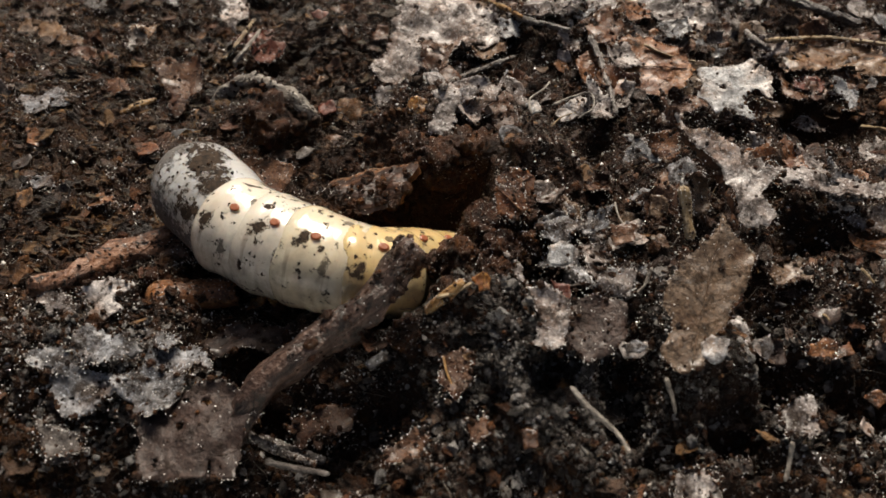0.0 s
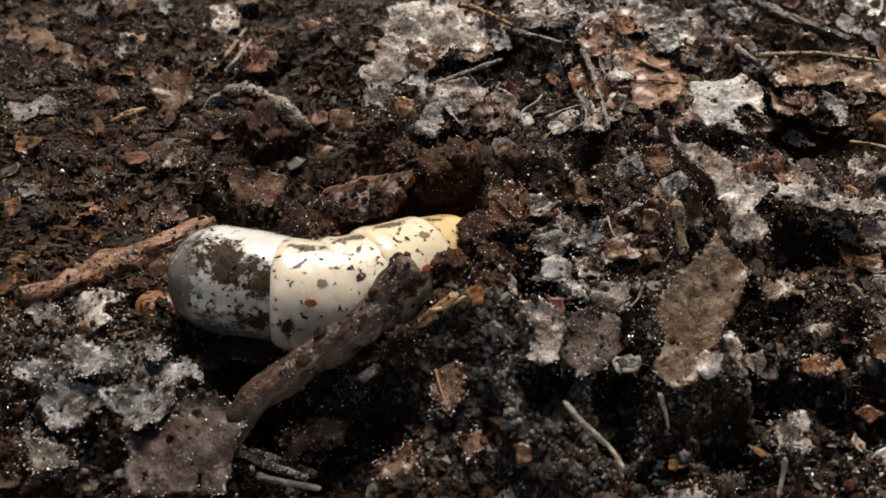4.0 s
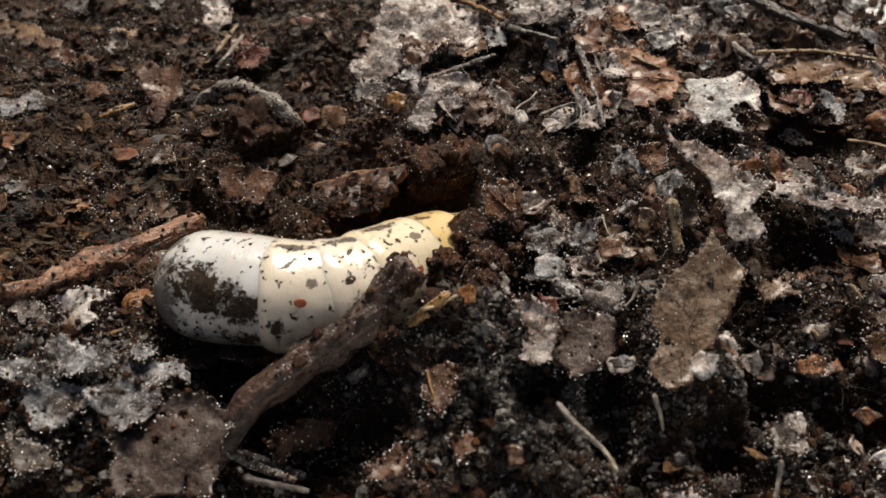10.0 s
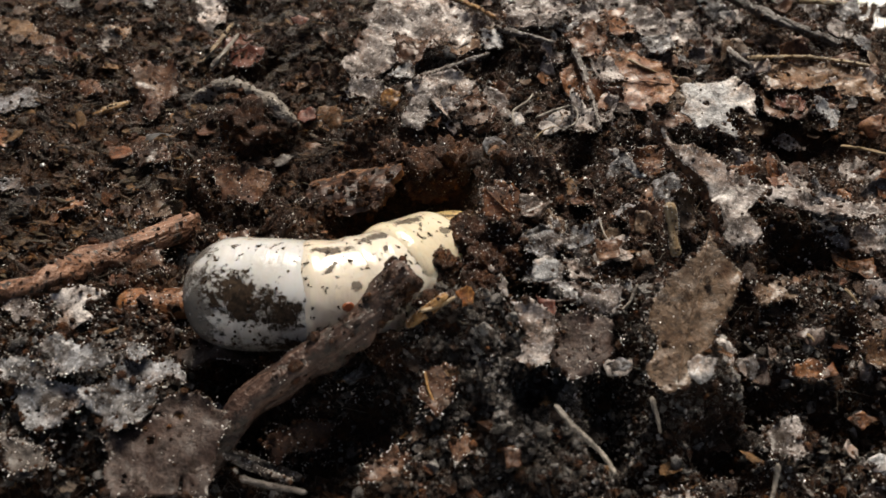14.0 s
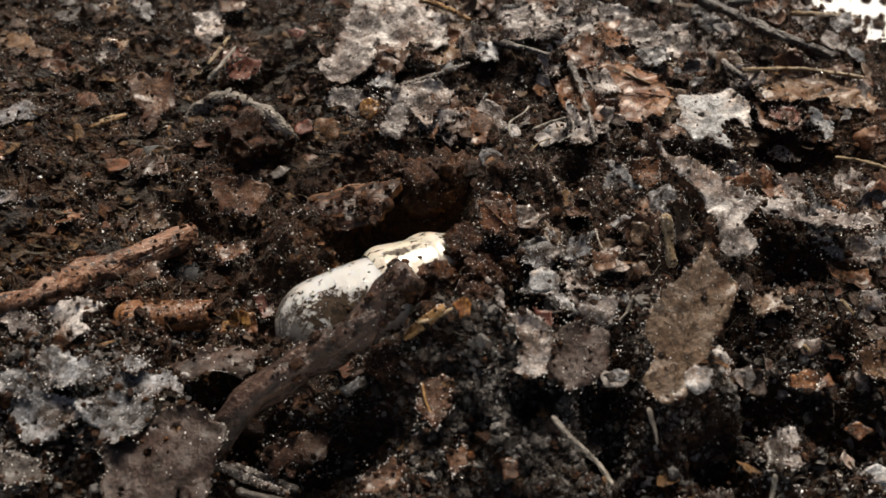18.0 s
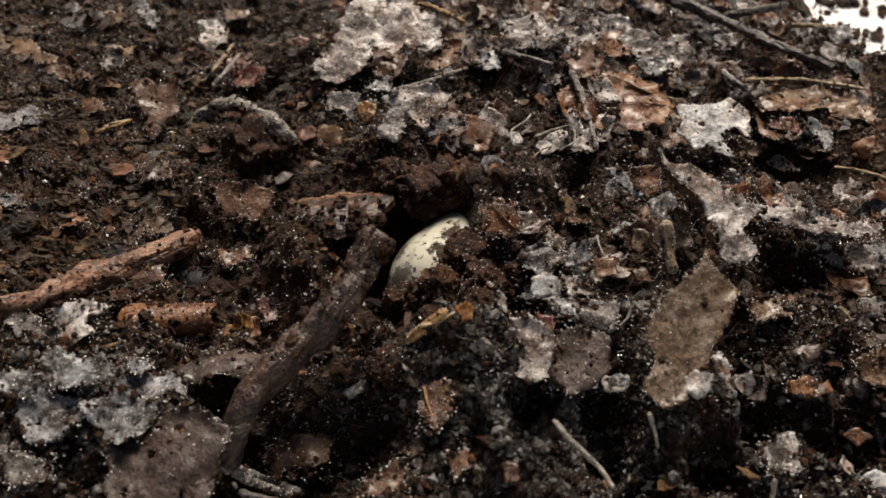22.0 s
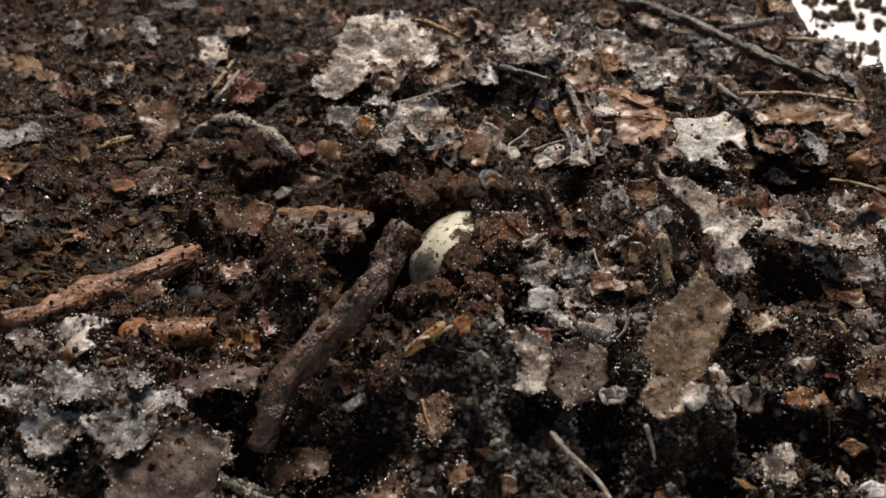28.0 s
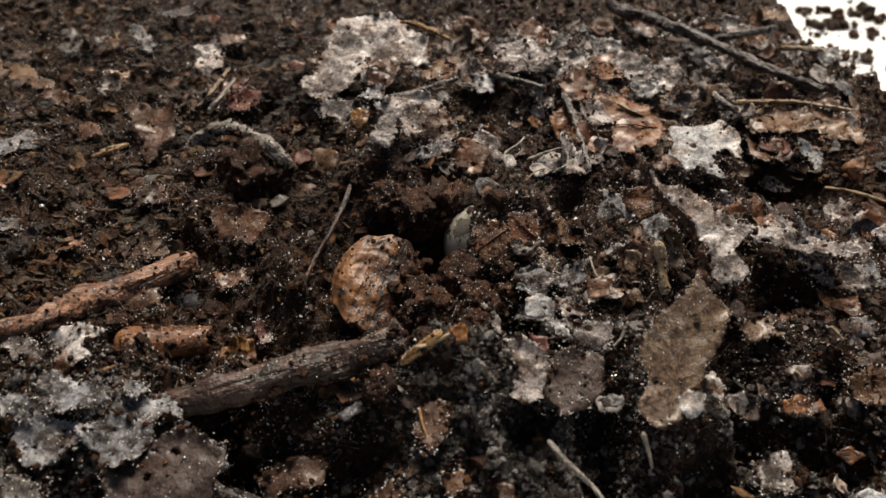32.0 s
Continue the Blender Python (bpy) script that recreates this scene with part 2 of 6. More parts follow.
litter_material("fibre", [(0.05, 0.032, 0.02), (0.18, 0.12, 0.06), (0.10, 0.08, 0.06), (0.26, 0.22, 0.17), (0.04, 0.025, 0.016)])
# white grit; its near-white colour also stands in for glints on wet soil
m, n, l, b = nodes_of("grit")
geo = n.new("ShaderNodeNewGeometry")
l.new(ramp(n, l, geo.outputs["Random Per Island"], [(0.0, (0.30, 0.24, 0.18)), (0.5, (0.62, 0.58, 0.54)), (1.0, (0.85, 0.84, 0.82))]), b.inputs["Base Color"])
b.inputs["Roughness"].default_value, b.inputs["Specular IOR Level"].default_value = 0.12, 0.9

m, n, l, b = nodes_of("stone")
l.new(ramp(n, l, noise_node(n, l, 260, 7, 0.7), [(0.34, (0.02, 0.016, 0.012)), (0.5, (0.045, 0.044, 0.042)), (0.68, (0.10, 0.103, 0.106))]), b.inputs["Base Color"])
b.inputs["Roughness"].default_value = 0.42
bumped(n, l, b, [(noise_node(n, l, 900, 5, 0.7), 0.5, 0.0003)], 1)

m, n, l, b = nodes_of("white_board")
l.new(ramp(n, l, noise_node(n, l, 30, 3), [(0.3, (0.76, 0.76, 0.75)), (0.7, (0.84, 0.84, 0.83))]), b.inputs["Base Color"])
b.inputs["Roughness"].default_value = 0.5


def skin_material(name, body, fold, dirt, smears, shine=0.2, back=None):
    """Grub skin: waxy and damp, with soil stuck to it in specks and smears.
    smears: place along the axis and elevation on the flank (mm, degrees), their half widths, slope in degrees a mm, strength."""
    m, n, l, b = nodes_of(name)
    at = n.new("ShaderNodeTexCoord")
    split = n.new("ShaderNodeSeparateXYZ")
    l.new(at.outputs["Object"], split.inputs[0])
    along = maths(n, l, "MULTIPLY", split.outputs["X"], 1000.0)
    rise = maths(n, l, "MULTIPLY", maths(n, l, "ARCTAN2", split.outputs["Z"], maths(n, l, "MULTIPLY", split.outputs["Y"], -1.0)), 57.3)
    info = n.new("ShaderNodeObjectInfo")
    drift = maths(n, l, "MULTIPLY", maths(n, l, "SUBTRACT", info.outputs["Random"], 0.5), 2.0)
    col = mixed(n, l, noise_node(n, l, 120, 3), body, fold)
    if back:
        col = mixed(n, l, ramp(n, l, maths(n, l, "MULTIPLY", maths(n, l, "ABSOLUTE", maths(n, l, "SUBTRACT", rise, 35.0)), 0.006), [(0.50, (0.0,)), (0.68, (1.0,))]), col, back)
    veil = ramp(n, l, noise_node(n, l, 210, 6, 0.65), [(0.45, (0.0,)), (0.75, (0.30,))])
    col = mixed(n, l, veil, col, (0.46, 0.40, 0.32))
    # fine lines across the body, dark brown low on the flank
    line_scale, lines = n.new("ShaderNodeMapping"), n.new("ShaderNodeTexNoise")
    line_scale.inputs["Scale"].default_value = (7, 1, 1)
    lines.inputs["Scale"].default_value, lines.inputs["Detail"].default_value = 75, 4
    l.new(at.outputs["Object"], line_scale.inputs["Vector"])
    l.new(line_scale.outputs["Vector"], lines.inputs["Vector"])
    low = ramp(n, l, maths(n, l, "ADD", maths(n, l, "MULTIPLY", rise, 0.01), 0.5), [(0.42, (0.8,)), (0.72, (0.05,))])
    # low flank: shade painted into the colour, mottled like thin dirt
    lower = ramp(n, l, maths(n, l, "ADD", maths(n, l, "MULTIPLY", rise, 0.01), 0.5), [(0.40, (0.95,)), (0.62, (0.75,)), (0.95, (0.06,))])
    flank_shade_dirt = mixed(n, l, 1.0, ramp(n, l, noise_node(n, l, 150, 8, 0.74), [(0.36, (0.65,)), (0.58, (0.08,))]), lower, "MULTIPLY")
    col = mixed(n, l, flank_shade_dirt, col, (0.17, 0.145, 0.115))
    streak = mixed(n, l, 1.0, ramp(n, l, lines.outputs["Fac"], [(0.34, (0.8,)), (0.43, (0.0,))]), low, "MULTIPLY")
    col = mixed(n, l, streak, col, (0.17, 0.12, 0.08))
    grain = mixed(n, l, 0.5, noise_node(n, l, 330, 8, 0.78), noise_node(n, l, 950, 6, 0.8))
    speck = ramp(n, l, noise_node(n, l, 620, 5, 0.66), [(dirt - 0.04, (1.0,)), (dirt - 0.01, (0.0,))])
    dirty = mixed(n, l, 1.0, speck, ramp(n, l, noise_node(n, l, 190, 7, 0.72), [(dirt - 0.075, (1.0,)), (dirt - 0.05, (0.0,))]), "LIGHTEN")
    for x0, e0, lx, le, slope, hard, wander in smears:
        x = maths(n, l, "ADD", maths(n, l, "SUBTRACT", along, x0), maths(n, l, "MULTIPLY", drift, 0.25 * wander))
        e = maths(n, l, "SUBTRACT", maths(n, l, "SUBTRACT", rise, e0), maths(n, l, "MULTIPLY", x, slope))
        e = maths(n, l, "ADD", e, maths(n, l, "MULTIPLY", drift, 3.0 * wander))
        x, e = maths(n, l, "DIVIDE", x, lx), maths(n, l, "DIVIDE", e, le)
        far = maths(n, l, "SQRT", maths(n, l, "ADD", maths(n, l, "MULTIPLY", x, x), maths(n, l, "MULTIPLY", e, e)))
        far = maths(n, l, "ADD", far, maths(n, l, "MULTIPLY", maths(n, l, "SUBTRACT", grain, 0.5), 7.0))
        dirty = mixed(n, l, 1.0, dirty, ramp(n, l, maths(n, l, "MULTIPLY", far, 0.5), [(0.36, (hard,)), (0.48, (0.0,))]), "LIGHTEN")
    soil = mixed(n, l, ramp(n, l, noise_node(n, l, 1100, 4, 0.75), [(0.35, (0.0,)), (0.65, (1.0,))]), (0.006, 0.004, 0.0025), (0.060, 0.038, 0.023))
    col = mixed(n, l, dirty, col, soil)
    l.new(col, b.inputs["Base Color"])
    l.new(ramp(n, l, dirty, [(0.0, (0.30,)), (0.6, (0.0,))]), b.inputs["Subsurface Weight"])
    b.inputs["Subsurface Radius"].default_value = (0.0020, 0.0013, 0.0008)
    b.inputs["Subsurface Scale"].default_value = 1.0
    b.inputs["Coat Roughness"].default_value = shine * 0.6
    l.new(ramp(n, l, dirty, [(0.0, (0.7,)), (1.0, (0.0,))]), b.inputs["Coat Weight"])
    l.new(ramp(n, l, dirty, [(0.0, (shine,)), (1.0, (0.8,))]), b.inputs["Roughness"])
    l.new(ramp(n, l, dirty, [(0.0, (0.5,)), (1.0, (0.2,))]), b.inputs["Specular IOR Level"])
    bumped(n, l, b, [(lines.outputs["Fac"], 0.4, 0.0006), (noise_node(n, l, 260, 4), 0.35, 0.0006), (noise_node(n, l, 1500, 3), 0.30, 0.00012), (dirty, 0.8, 0.0004), (grain, 0.12, 0.0006)], 1)
    return m


RING_SMEARS = ((-3.0, 8, 1.2, 10, 5, 1.0, 7.0), (-1.2, 74, 1.0, 4, 6, 0.9, 5.0), (0.8, -20, 0.8, 12, 0, 0.8, 9.0), (-0.5, 100, 3.0, 7, 0, 0.9, 3.0), (1.6, 50, 0.8, 5, 0, 0.8, 8.0))
skin_material("skin_ivory", (0.75, 0.70, 0.61), (0.65, 0.565, 0.44), 0.412, RING_SMEARS)
skin_material("skin_tail", (0.66, 0.67, 0.67), (0.50, 0.50, 0.485), 0.408, ((-2.0, 45, 6.6, 20, -1.8, 1.0, 0), (4.0, 30, 3.6, 17, 0, 1.0, 0), (3.6, -14, 3.4, 18, 0, 1.0, 0), (-9.0, 25, 4.0, 60, 0, 0.8, 0), (-2, -48, 10.0, 36, 0, 0.85, 0), (-6.0, 150, 2.6, 20, 0, 1.0, 0), (-10.4, -150, 1.2, 30, 0, 0.8, 0), (-5.5, -152, 2.2, 12, 0, 0.9, 0), (-9.6, 106, 2.0, 22, 0, 0.9, 0), (-1.0, 155, 3.0, 9, 0, 1.0, 0)), 0.14, (0.58, 0.56, 0.46))
skin_material("skin_cream", (0.73, 0.655, 0.50), (0.64, 0.54, 0.37), 0.412, RING_SMEARS)
skin_material("skin_yellow", (0.71, 0.54, 0.28), (0.60, 0.42, 0.17), 0.412, RING_SMEARS)
m, n, l, b = nodes_of("spiracle")
l.new(ramp(n, l, noise_node(n, l, 900, 3), [(0.3, (0.20, 0.05, 0.02)), (0.7, (0.36, 0.12, 0.05))]), b.inputs["Base Color"])
b.inputs["Roughness"].default_value = 0.35

# hollows and humps of the bed: x, y, width, height
HOLLOWS = []
HOLLOWS.append((-29, -8, 13, -4.5))
HOLLOWS.append((-33, -10, 12, -2))
HOLLOWS.append((-11, 5, 6.5, -11))
HOLLOWS.append((-25, 6, 8, 6))
HOLLOWS.append((-8, 10, 9, -6))
HOLLOWS.append((-7, -9, 8, -5))
HOLLOWS.append((-1, 7, 7, -10))
HOLLOWS.append((1, -4, 5, -8))
HOLLOWS.append((-19, -33, 11, -6))
HOLLOWS.append((-10, -35, 8, -4))
HOLLOWS.append((-27, -28, 8, -7))
HOLLOWS.append((-50, -14, 3.5, -5))
HOLLOWS.append((-33, 11, 7, -7))
HOLLOWS.append((44, -27, 4.5, -8))
HOLLOWS.append((58, -29, 5, -8))
HOLLOWS.append((74, 33, 11, -10))
HOLLOWS.append((68, 35, 8, -7))
HOLLOWS.append((23, -27, 5, -7))
HOLLOWS.append((36, -35, 5, -8))
HOLLOWS.append((12, -43, 7, -5))
HOLLOWS.append((26, -37, 5, -6))
HOLLOWS.append((-37, -24, 5, -5))
HOLLOWS.append((25, 29, 8, -4))
HOLLOWS.append((46, 4, 5, -6))
HOLLOWS.append((43, 12, 4, -5))
HOLLOWS.append((58, 44, 7, -5))
HOLLOWS.append((50, 28, 3.5, -5.6))
HOLLOWS.append((62, 26, 5, -6.5))
HOLLOWS.append((36, 24, 4, -5.9))
HOLLOWS.append((34, 26, 3, -5.3))
HOLLOWS.append((44, 5, 4, -5.9))
HOLLOWS.append((46, 13, 3, -5.3))
HOLLOWS.append((53, 18, 2.5, -5))
HOLLOWS.append((14, -14, 3, -5.3))
HOLLOWS.append((18, -15, 3, -5.3))
HOLLOWS.append((20, -18, 3, -5.3))
HOLLOWS.append((13, -29, 4, -5.9))
HOLLOWS.append((25, -27, 5, -6.5))
HOLLOWS.append((44, -16, 4, -5.9))
HOLLOWS.append((40, -23, 4, -5.9))
HOLLOWS.append((8, -16, 3, -5.3))
HOLLOWS.append((24, -32, 3, -4))
HOLLOWS.append((38, -33, 3, -4))
HOLLOWS.append((48, -27, 5, -6.5))
HOLLOWS.append((15, -34, 4, -4))
HOLLOWS.append((27, -38, 4, -4))
HOLLOWS.append((39, -38, 4, -4))
HOLLOWS.append((7, -33, 3, -4))
HOLLOWS.append((21, -44, 5, -4))
HOLLOWS.append((34, -45, 5, -4))
HOLLOWS.append((47, -36, 3, -4))
HOLLOWS.append((-31, 5, 4, -5.9))
HOLLOWS.append((-28, 8, 3, -5.3))
HOLLOWS.append((-20, 4, 3, -5.3))
HOLLOWS.append((-43, 13, 3, -5.3))
HOLLOWS.append((-58, 42, 3, -5.3))
HOLLOWS.append((-36, 58, 4, -5.9))
HOLLOWS.append((-73, 53, 3, -5.3))
HOLLOWS.append((-68, 25, 3, -5.3))
HOLLOWS.append((-62, 49, 3, -5.3))
HOLLOWS.append((24, 26, 3, -5.3))
HOLLOWS.append((10, -1, 3, -5.3))
HOLLOWS.append((54, -5, 4, -5.9))
HOLLOWS.append((57, -18, 4, -5.9))
HOLLOWS.append((-30, -24, 5, -5))
HOLLOWS.append((-12, -15, 4, -5))
HOLLOWS.append((43, -30, 3.5, -6.1))
HOLLOWS.append((55, -32, 4, -6.4))
HOLLOWS.append((36, -35, 3.5, -6.1))
HOLLOWS.append((14, -27, 2.5, -5.5))
HOLLOWS.append((23, -30, 4, -6.4))
HOLLOWS.append((-49, -15, 3, -5.8))
HOLLOWS.append((-29, -30, 4, -6.4))
HOLLOWS.append((-23, -33, 4, -6.4))
HOLLOWS.append((22, 20, 3, -5.8))
HOLLOWS.append((70, 36, 4, -6.4))
HOLLOWS.append((-32, -23, 4, 3))
HOLLOWS.append((-24, -23, 4, 3))
HOLLOWS.append((10, -0, 9, 10))
HOLLOWS.append((10, 12, 9, 11))
HOLLOWS.append((-4, 30, 12, 10))
HOLLOWS.append((10, -19, 13, 5))
HOLLOWS.append((-4, -22, 8, 4))
HOLLOWS.append((-37, 35, 12, 5))
HOLLOWS.append((-22, 68, 17, 7))
HOLLOWS.append((26, 3, 14, 3))
HOLLOWS.append((38, -0, 13, 2))
HOLLOWS.append((-22, 12, 8, -4))
HOLLOWS.append((-30, 24, 7, -3))
HOLLOWS.append((28, 65, 20, 5))
HOLLOWS.append((55, 12, 14, 4))
HOLLOWS.append((-52, -25, 16, 3))

# ---- the lie of the soil, in millimetres ----
TABLE = np.random.RandomState(7).rand(256, 256)


def lattice(x, y, k=0):
    """Smooth lattice noise, 0 to 1."""
    xi, yi = np.floor(x).astype(int), np.floor(y).astype(int)
    fx, fy = x - xi, y - yi
    fx, fy = fx * fx * (3 - 2 * fx), fy * fy * (3 - 2 * fy)
    a = TABLE[(xi + 37 * k) % 256, (yi + 91 * k) % 256]
    b = TABLE[(xi + 1 + 37 * k) % 256, (yi + 91 * k) % 256]
    c = TABLE[(xi + 37 * k) % 256, (yi + 1 + 91 * k) % 256]
    d = TABLE[(xi + 1 + 37 * k) % 256, (yi + 1 + 91 * k) % 256]
    return (a * (1 - fx) + b * fx) * (1 - fy) + (c * (1 - fx) + d * fx) * fy


def swell(x, y, cx, cy, r, h):
    """A rounded hollow (h below 0) or hump, about r wide."""
    d2 = ((x - cx) ** 2 + (y - cy) ** 2) / (r * r)
    return h * np.exp(-d2 * d2 * 0.7 - 0.3 * d2)


def soil_height(x, y):
    x, y = np.asarray(x, float), np.asarray(y, float)
    wx = x + 5 * (lattice(x / 9, y / 9, 3) - 0.5)
    wy = y + 5 * (lattice(x / 9, y / 9, 4) - 0.5)
    h = 5.0 * (lattice(wx / 26, wy / 26, 1) - 0.5) + 4.2 * (lattice(wx / 11, wy / 11, 2) - 0.5)
    h = h + 2.6 * np.abs(lattice(wx / 5.1, wy / 5.1, 5) - 0.5) - 0.6
    h = h + 2.0 * (lattice(wx / 2.3, wy / 2.3, 6) - 0.5) + 1.3 * (lattice(x / 1.1, y / 1.1, 7) - 0.5)
    # rougher, and falling away, towards the near side; falling gently behind
    near, far = np.clip(-8 - y, 0, 70), np.clip(y - 15, 0, 200)
    h = h * (1 + 0.02 * near)
    h = h - 0.0056 * near ** 2 - 0.022 * np.clip(near - 23, 0, 40) ** 2 - 0.0003 * far ** 2
    for row in HOLLOWS:
        h = h + swell(wx, wy, *row)
    # the bed ends in a ragged edge, towards the white board behind
    edge = 0.98 * (x - 98) + 0.12 * (y - 80) + 12 * (lattice(x / 14, y / 14, 8) - 0.5) + 8 * (lattice(x / 5, y / 5, 9) - 0.5)
    edge = np.maximum(edge, np.maximum(y - 330, np.maximum(-y - 200, -x - 330)))
    return h - 60 * np.clip(edge / 40, 0, 1) ** 0.9


def mesh_of(name, verts, faces, material, smooth=True):
    me = bpy.data.meshes.new(name)
    me.from_pydata([tuple(v) for v in verts], [], [tuple(f) for f in faces])
    me.materials.append(MATERIALS[material])
    if smooth:
        me.polygons.foreach_set("use_smooth", [True] * len(me.polygons))
    me.update()
    return me


def part(name, verts, faces, material, parent, label="", smooth=True):
    ob = new(name, mesh_of(name, verts, faces, material, smooth))
    ob.parent = parent
    return tagged(ob, label)


# ---- the bed of soil and the white board under it ----
def stretch(lo, a, b, hi, fine, coarse):
    out = [lo]
    while out[-1] < hi:
        x = out[-1]
        gap = max(a - x, x - b, 0)
        out.append(x + fine + min(gap * 0.09, coarse))
    return np.array(out)


def make_bed():
    xs, ys = stretch(-340, -118, 118, 150, 0.6, 12), stretch(-210, -52, 125, 340, 0.6, 12)
    gx, gy = np.meshgrid(xs, ys)
    gz = soil_height(gx, gy)
    v = np.stack([gx, gy, gz], -1).reshape(-1, 3) / 1000
    nx, ny = len(xs), len(ys)
    i = (np.arange(ny - 1)[:, None] * nx + np.arange(nx - 1)).ravel()
    f = np.stack([i, i + 1, i + 1 + nx, i + nx], 1)
    me = bpy.data.meshes.new("soil")
    me.vertices.add(len(v))
    me.vertices.foreach_set("co", v.ravel())
    me.loops.add(f.size)
    me.loops.foreach_set("vertex_index", f.ravel())
    me.polygons.add(len(f))
    me.polygons.foreach_set("loop_start", np.arange(len(f)) * 4)
    me.polygons.foreach_set("use_smooth", np.ones(len(f), bool))
    me.materials.append(MATERIALS["soil"])
    me.update(calc_edges=True)
    tagged(new("ground_soil", me), "dark damp humus soil bed, crumbly and uneven", "soil", kind="structure")


make_bed()
board = new("ground_board", mesh_of("board", [(x, y, z) for z in (-0.06, -0.075) for x, y in ((-1.2, -1.2), (1.2, -1.2), (1.2, 1.2), (-1.2, 1.2))], [(0, 1, 2, 3), (7, 6, 5, 4), (0, 4, 5, 1), (1, 5, 6, 2), (2, 6, 7, 3), (3, 7, 4, 0)], "white_board", False))
tagged(board, "plain white board under the soil bed", "board", kind="structure")


def many(name, label, category, material, base_v, base_f, places, sizes, turns, warp, rng, smooth=False):
    """Joins many small pieces into one mesh: each is the base shape, stretched, turned and roughened."""
    k, nv = len(places), len(base_v)
    v = np.repeat(base_v[None], k, 0) * (1 + warp * (rng.rand(k, nv, 1) - 0.5))
    v = v * sizes[:, None, :]
    a, b, c = turns.T
    ca, sa, cb, sb, cc, sc = np.cos(a), np.sin(a), np.cos(b), np.sin(b), np.cos(c), np.sin(c)
    x, y, z = v[..., 0], v[..., 1], v[..., 2]
    y, z = y * ca[:, None] - z * sa[:, None], y * sa[:, None] + z * ca[:, None]
    x, z = x * cb[:, None] + z * sb[:, None], -x * sb[:, None] + z * cb[:, None]
    x, y = x * cc[:, None] - y * sc[:, None], x * sc[:, None] + y * cc[:, None]
    v = (np.stack([x, y, z], -1) + places[:, None, :]).reshape(-1, 3) / 1000
    f = (base_f[None] + (np.arange(k) * nv)[:, None, None]).reshape(-1, base_f.shape[1])
    me = bpy.data.meshes.new(name)
    me.vertices.add(len(v))
    me.vertices.foreach_set("co", v.ravel())
    me.loops.add(f.size)
    me.loops.foreach_set("vertex_index", f.ravel())
    me.polygons.add(len(f))
    me.polygons.foreach_set("loop_start", np.arange(len(f)) * f.shape[1])
    me.polygons.foreach_set("use_smooth", np.full(len(f), smooth))
    me.materials.append(MATERIALS[material])
    me.update(calc_edges=True)
    return tagged(new(name, me), label, category, kind="stuff")


def ball(level):
    bm = bmesh.new()
    bmesh.ops.create_icosphere(bm, subdivisions=level, radius=1)
    v = np.array([p.co[:] for p in bm.verts])
    f = np.array([[p.index for p in q.verts] for q in bm.faces])
    bm.free()
    return v, f


def flake_shape(seed):
    """A bent, ragged scrap with a little thickness."""
    rs = np.random.RandomState(seed)
    n = 12
    radii = 0.55 + 0.6 * rs.rand(n)
    ring = [(math.cos(2 * math.pi * i / n) * r, math.sin(2 * math.pi * i / n) * r) for i, r in enumerate(radii)]
    half = [(0.55 * x, 0.55 * y) for x, y in ring[::2]]
    p, q, s = rs.uniform(-0.22, 0.22, 3)
    top = [(x, y, p * x * x + q * y * y + s * x * y + 0.12 * rs.rand()) for x, y in ring + half]
    low = [(x, y, z - 0.07) for x, y, z in top]
    k, f = len(top), []
    for i in range(6):
        j = (i + 1) % 6
        f += [(2 * i, 2 * i + 1, 12 + i), (2 * i + 1, 12 + j, 12 + i), (2 * i + 1, (2 * i + 2) % 12, 12 + j)]
    f += [(12, 13, 14), (12, 14, 15), (12, 15, 17), (15, 16, 17)]
    f += [tuple(q + k for q in reversed(t)) for t in f]
    for i in range(n):
        j = (i + 1) % n
        f += [(i, k + i, k + j), (i, k + j, j)]
    return np.array(top + low), np.array(f)


def scatter(rng, count, x0, x1, y0, y1):
    """Places over the bed, denser near the middle of the litter."""
    x = x0 + (x1 - x0) * rng.rand(count)
    y = y0 + (y1 - y0) * rng.rand(count) ** 1.25
    edge = 0.98 * (x - 96) + 0.12 * (y - 80)
    keep = edge < 2
    return x[keep], y[keep]


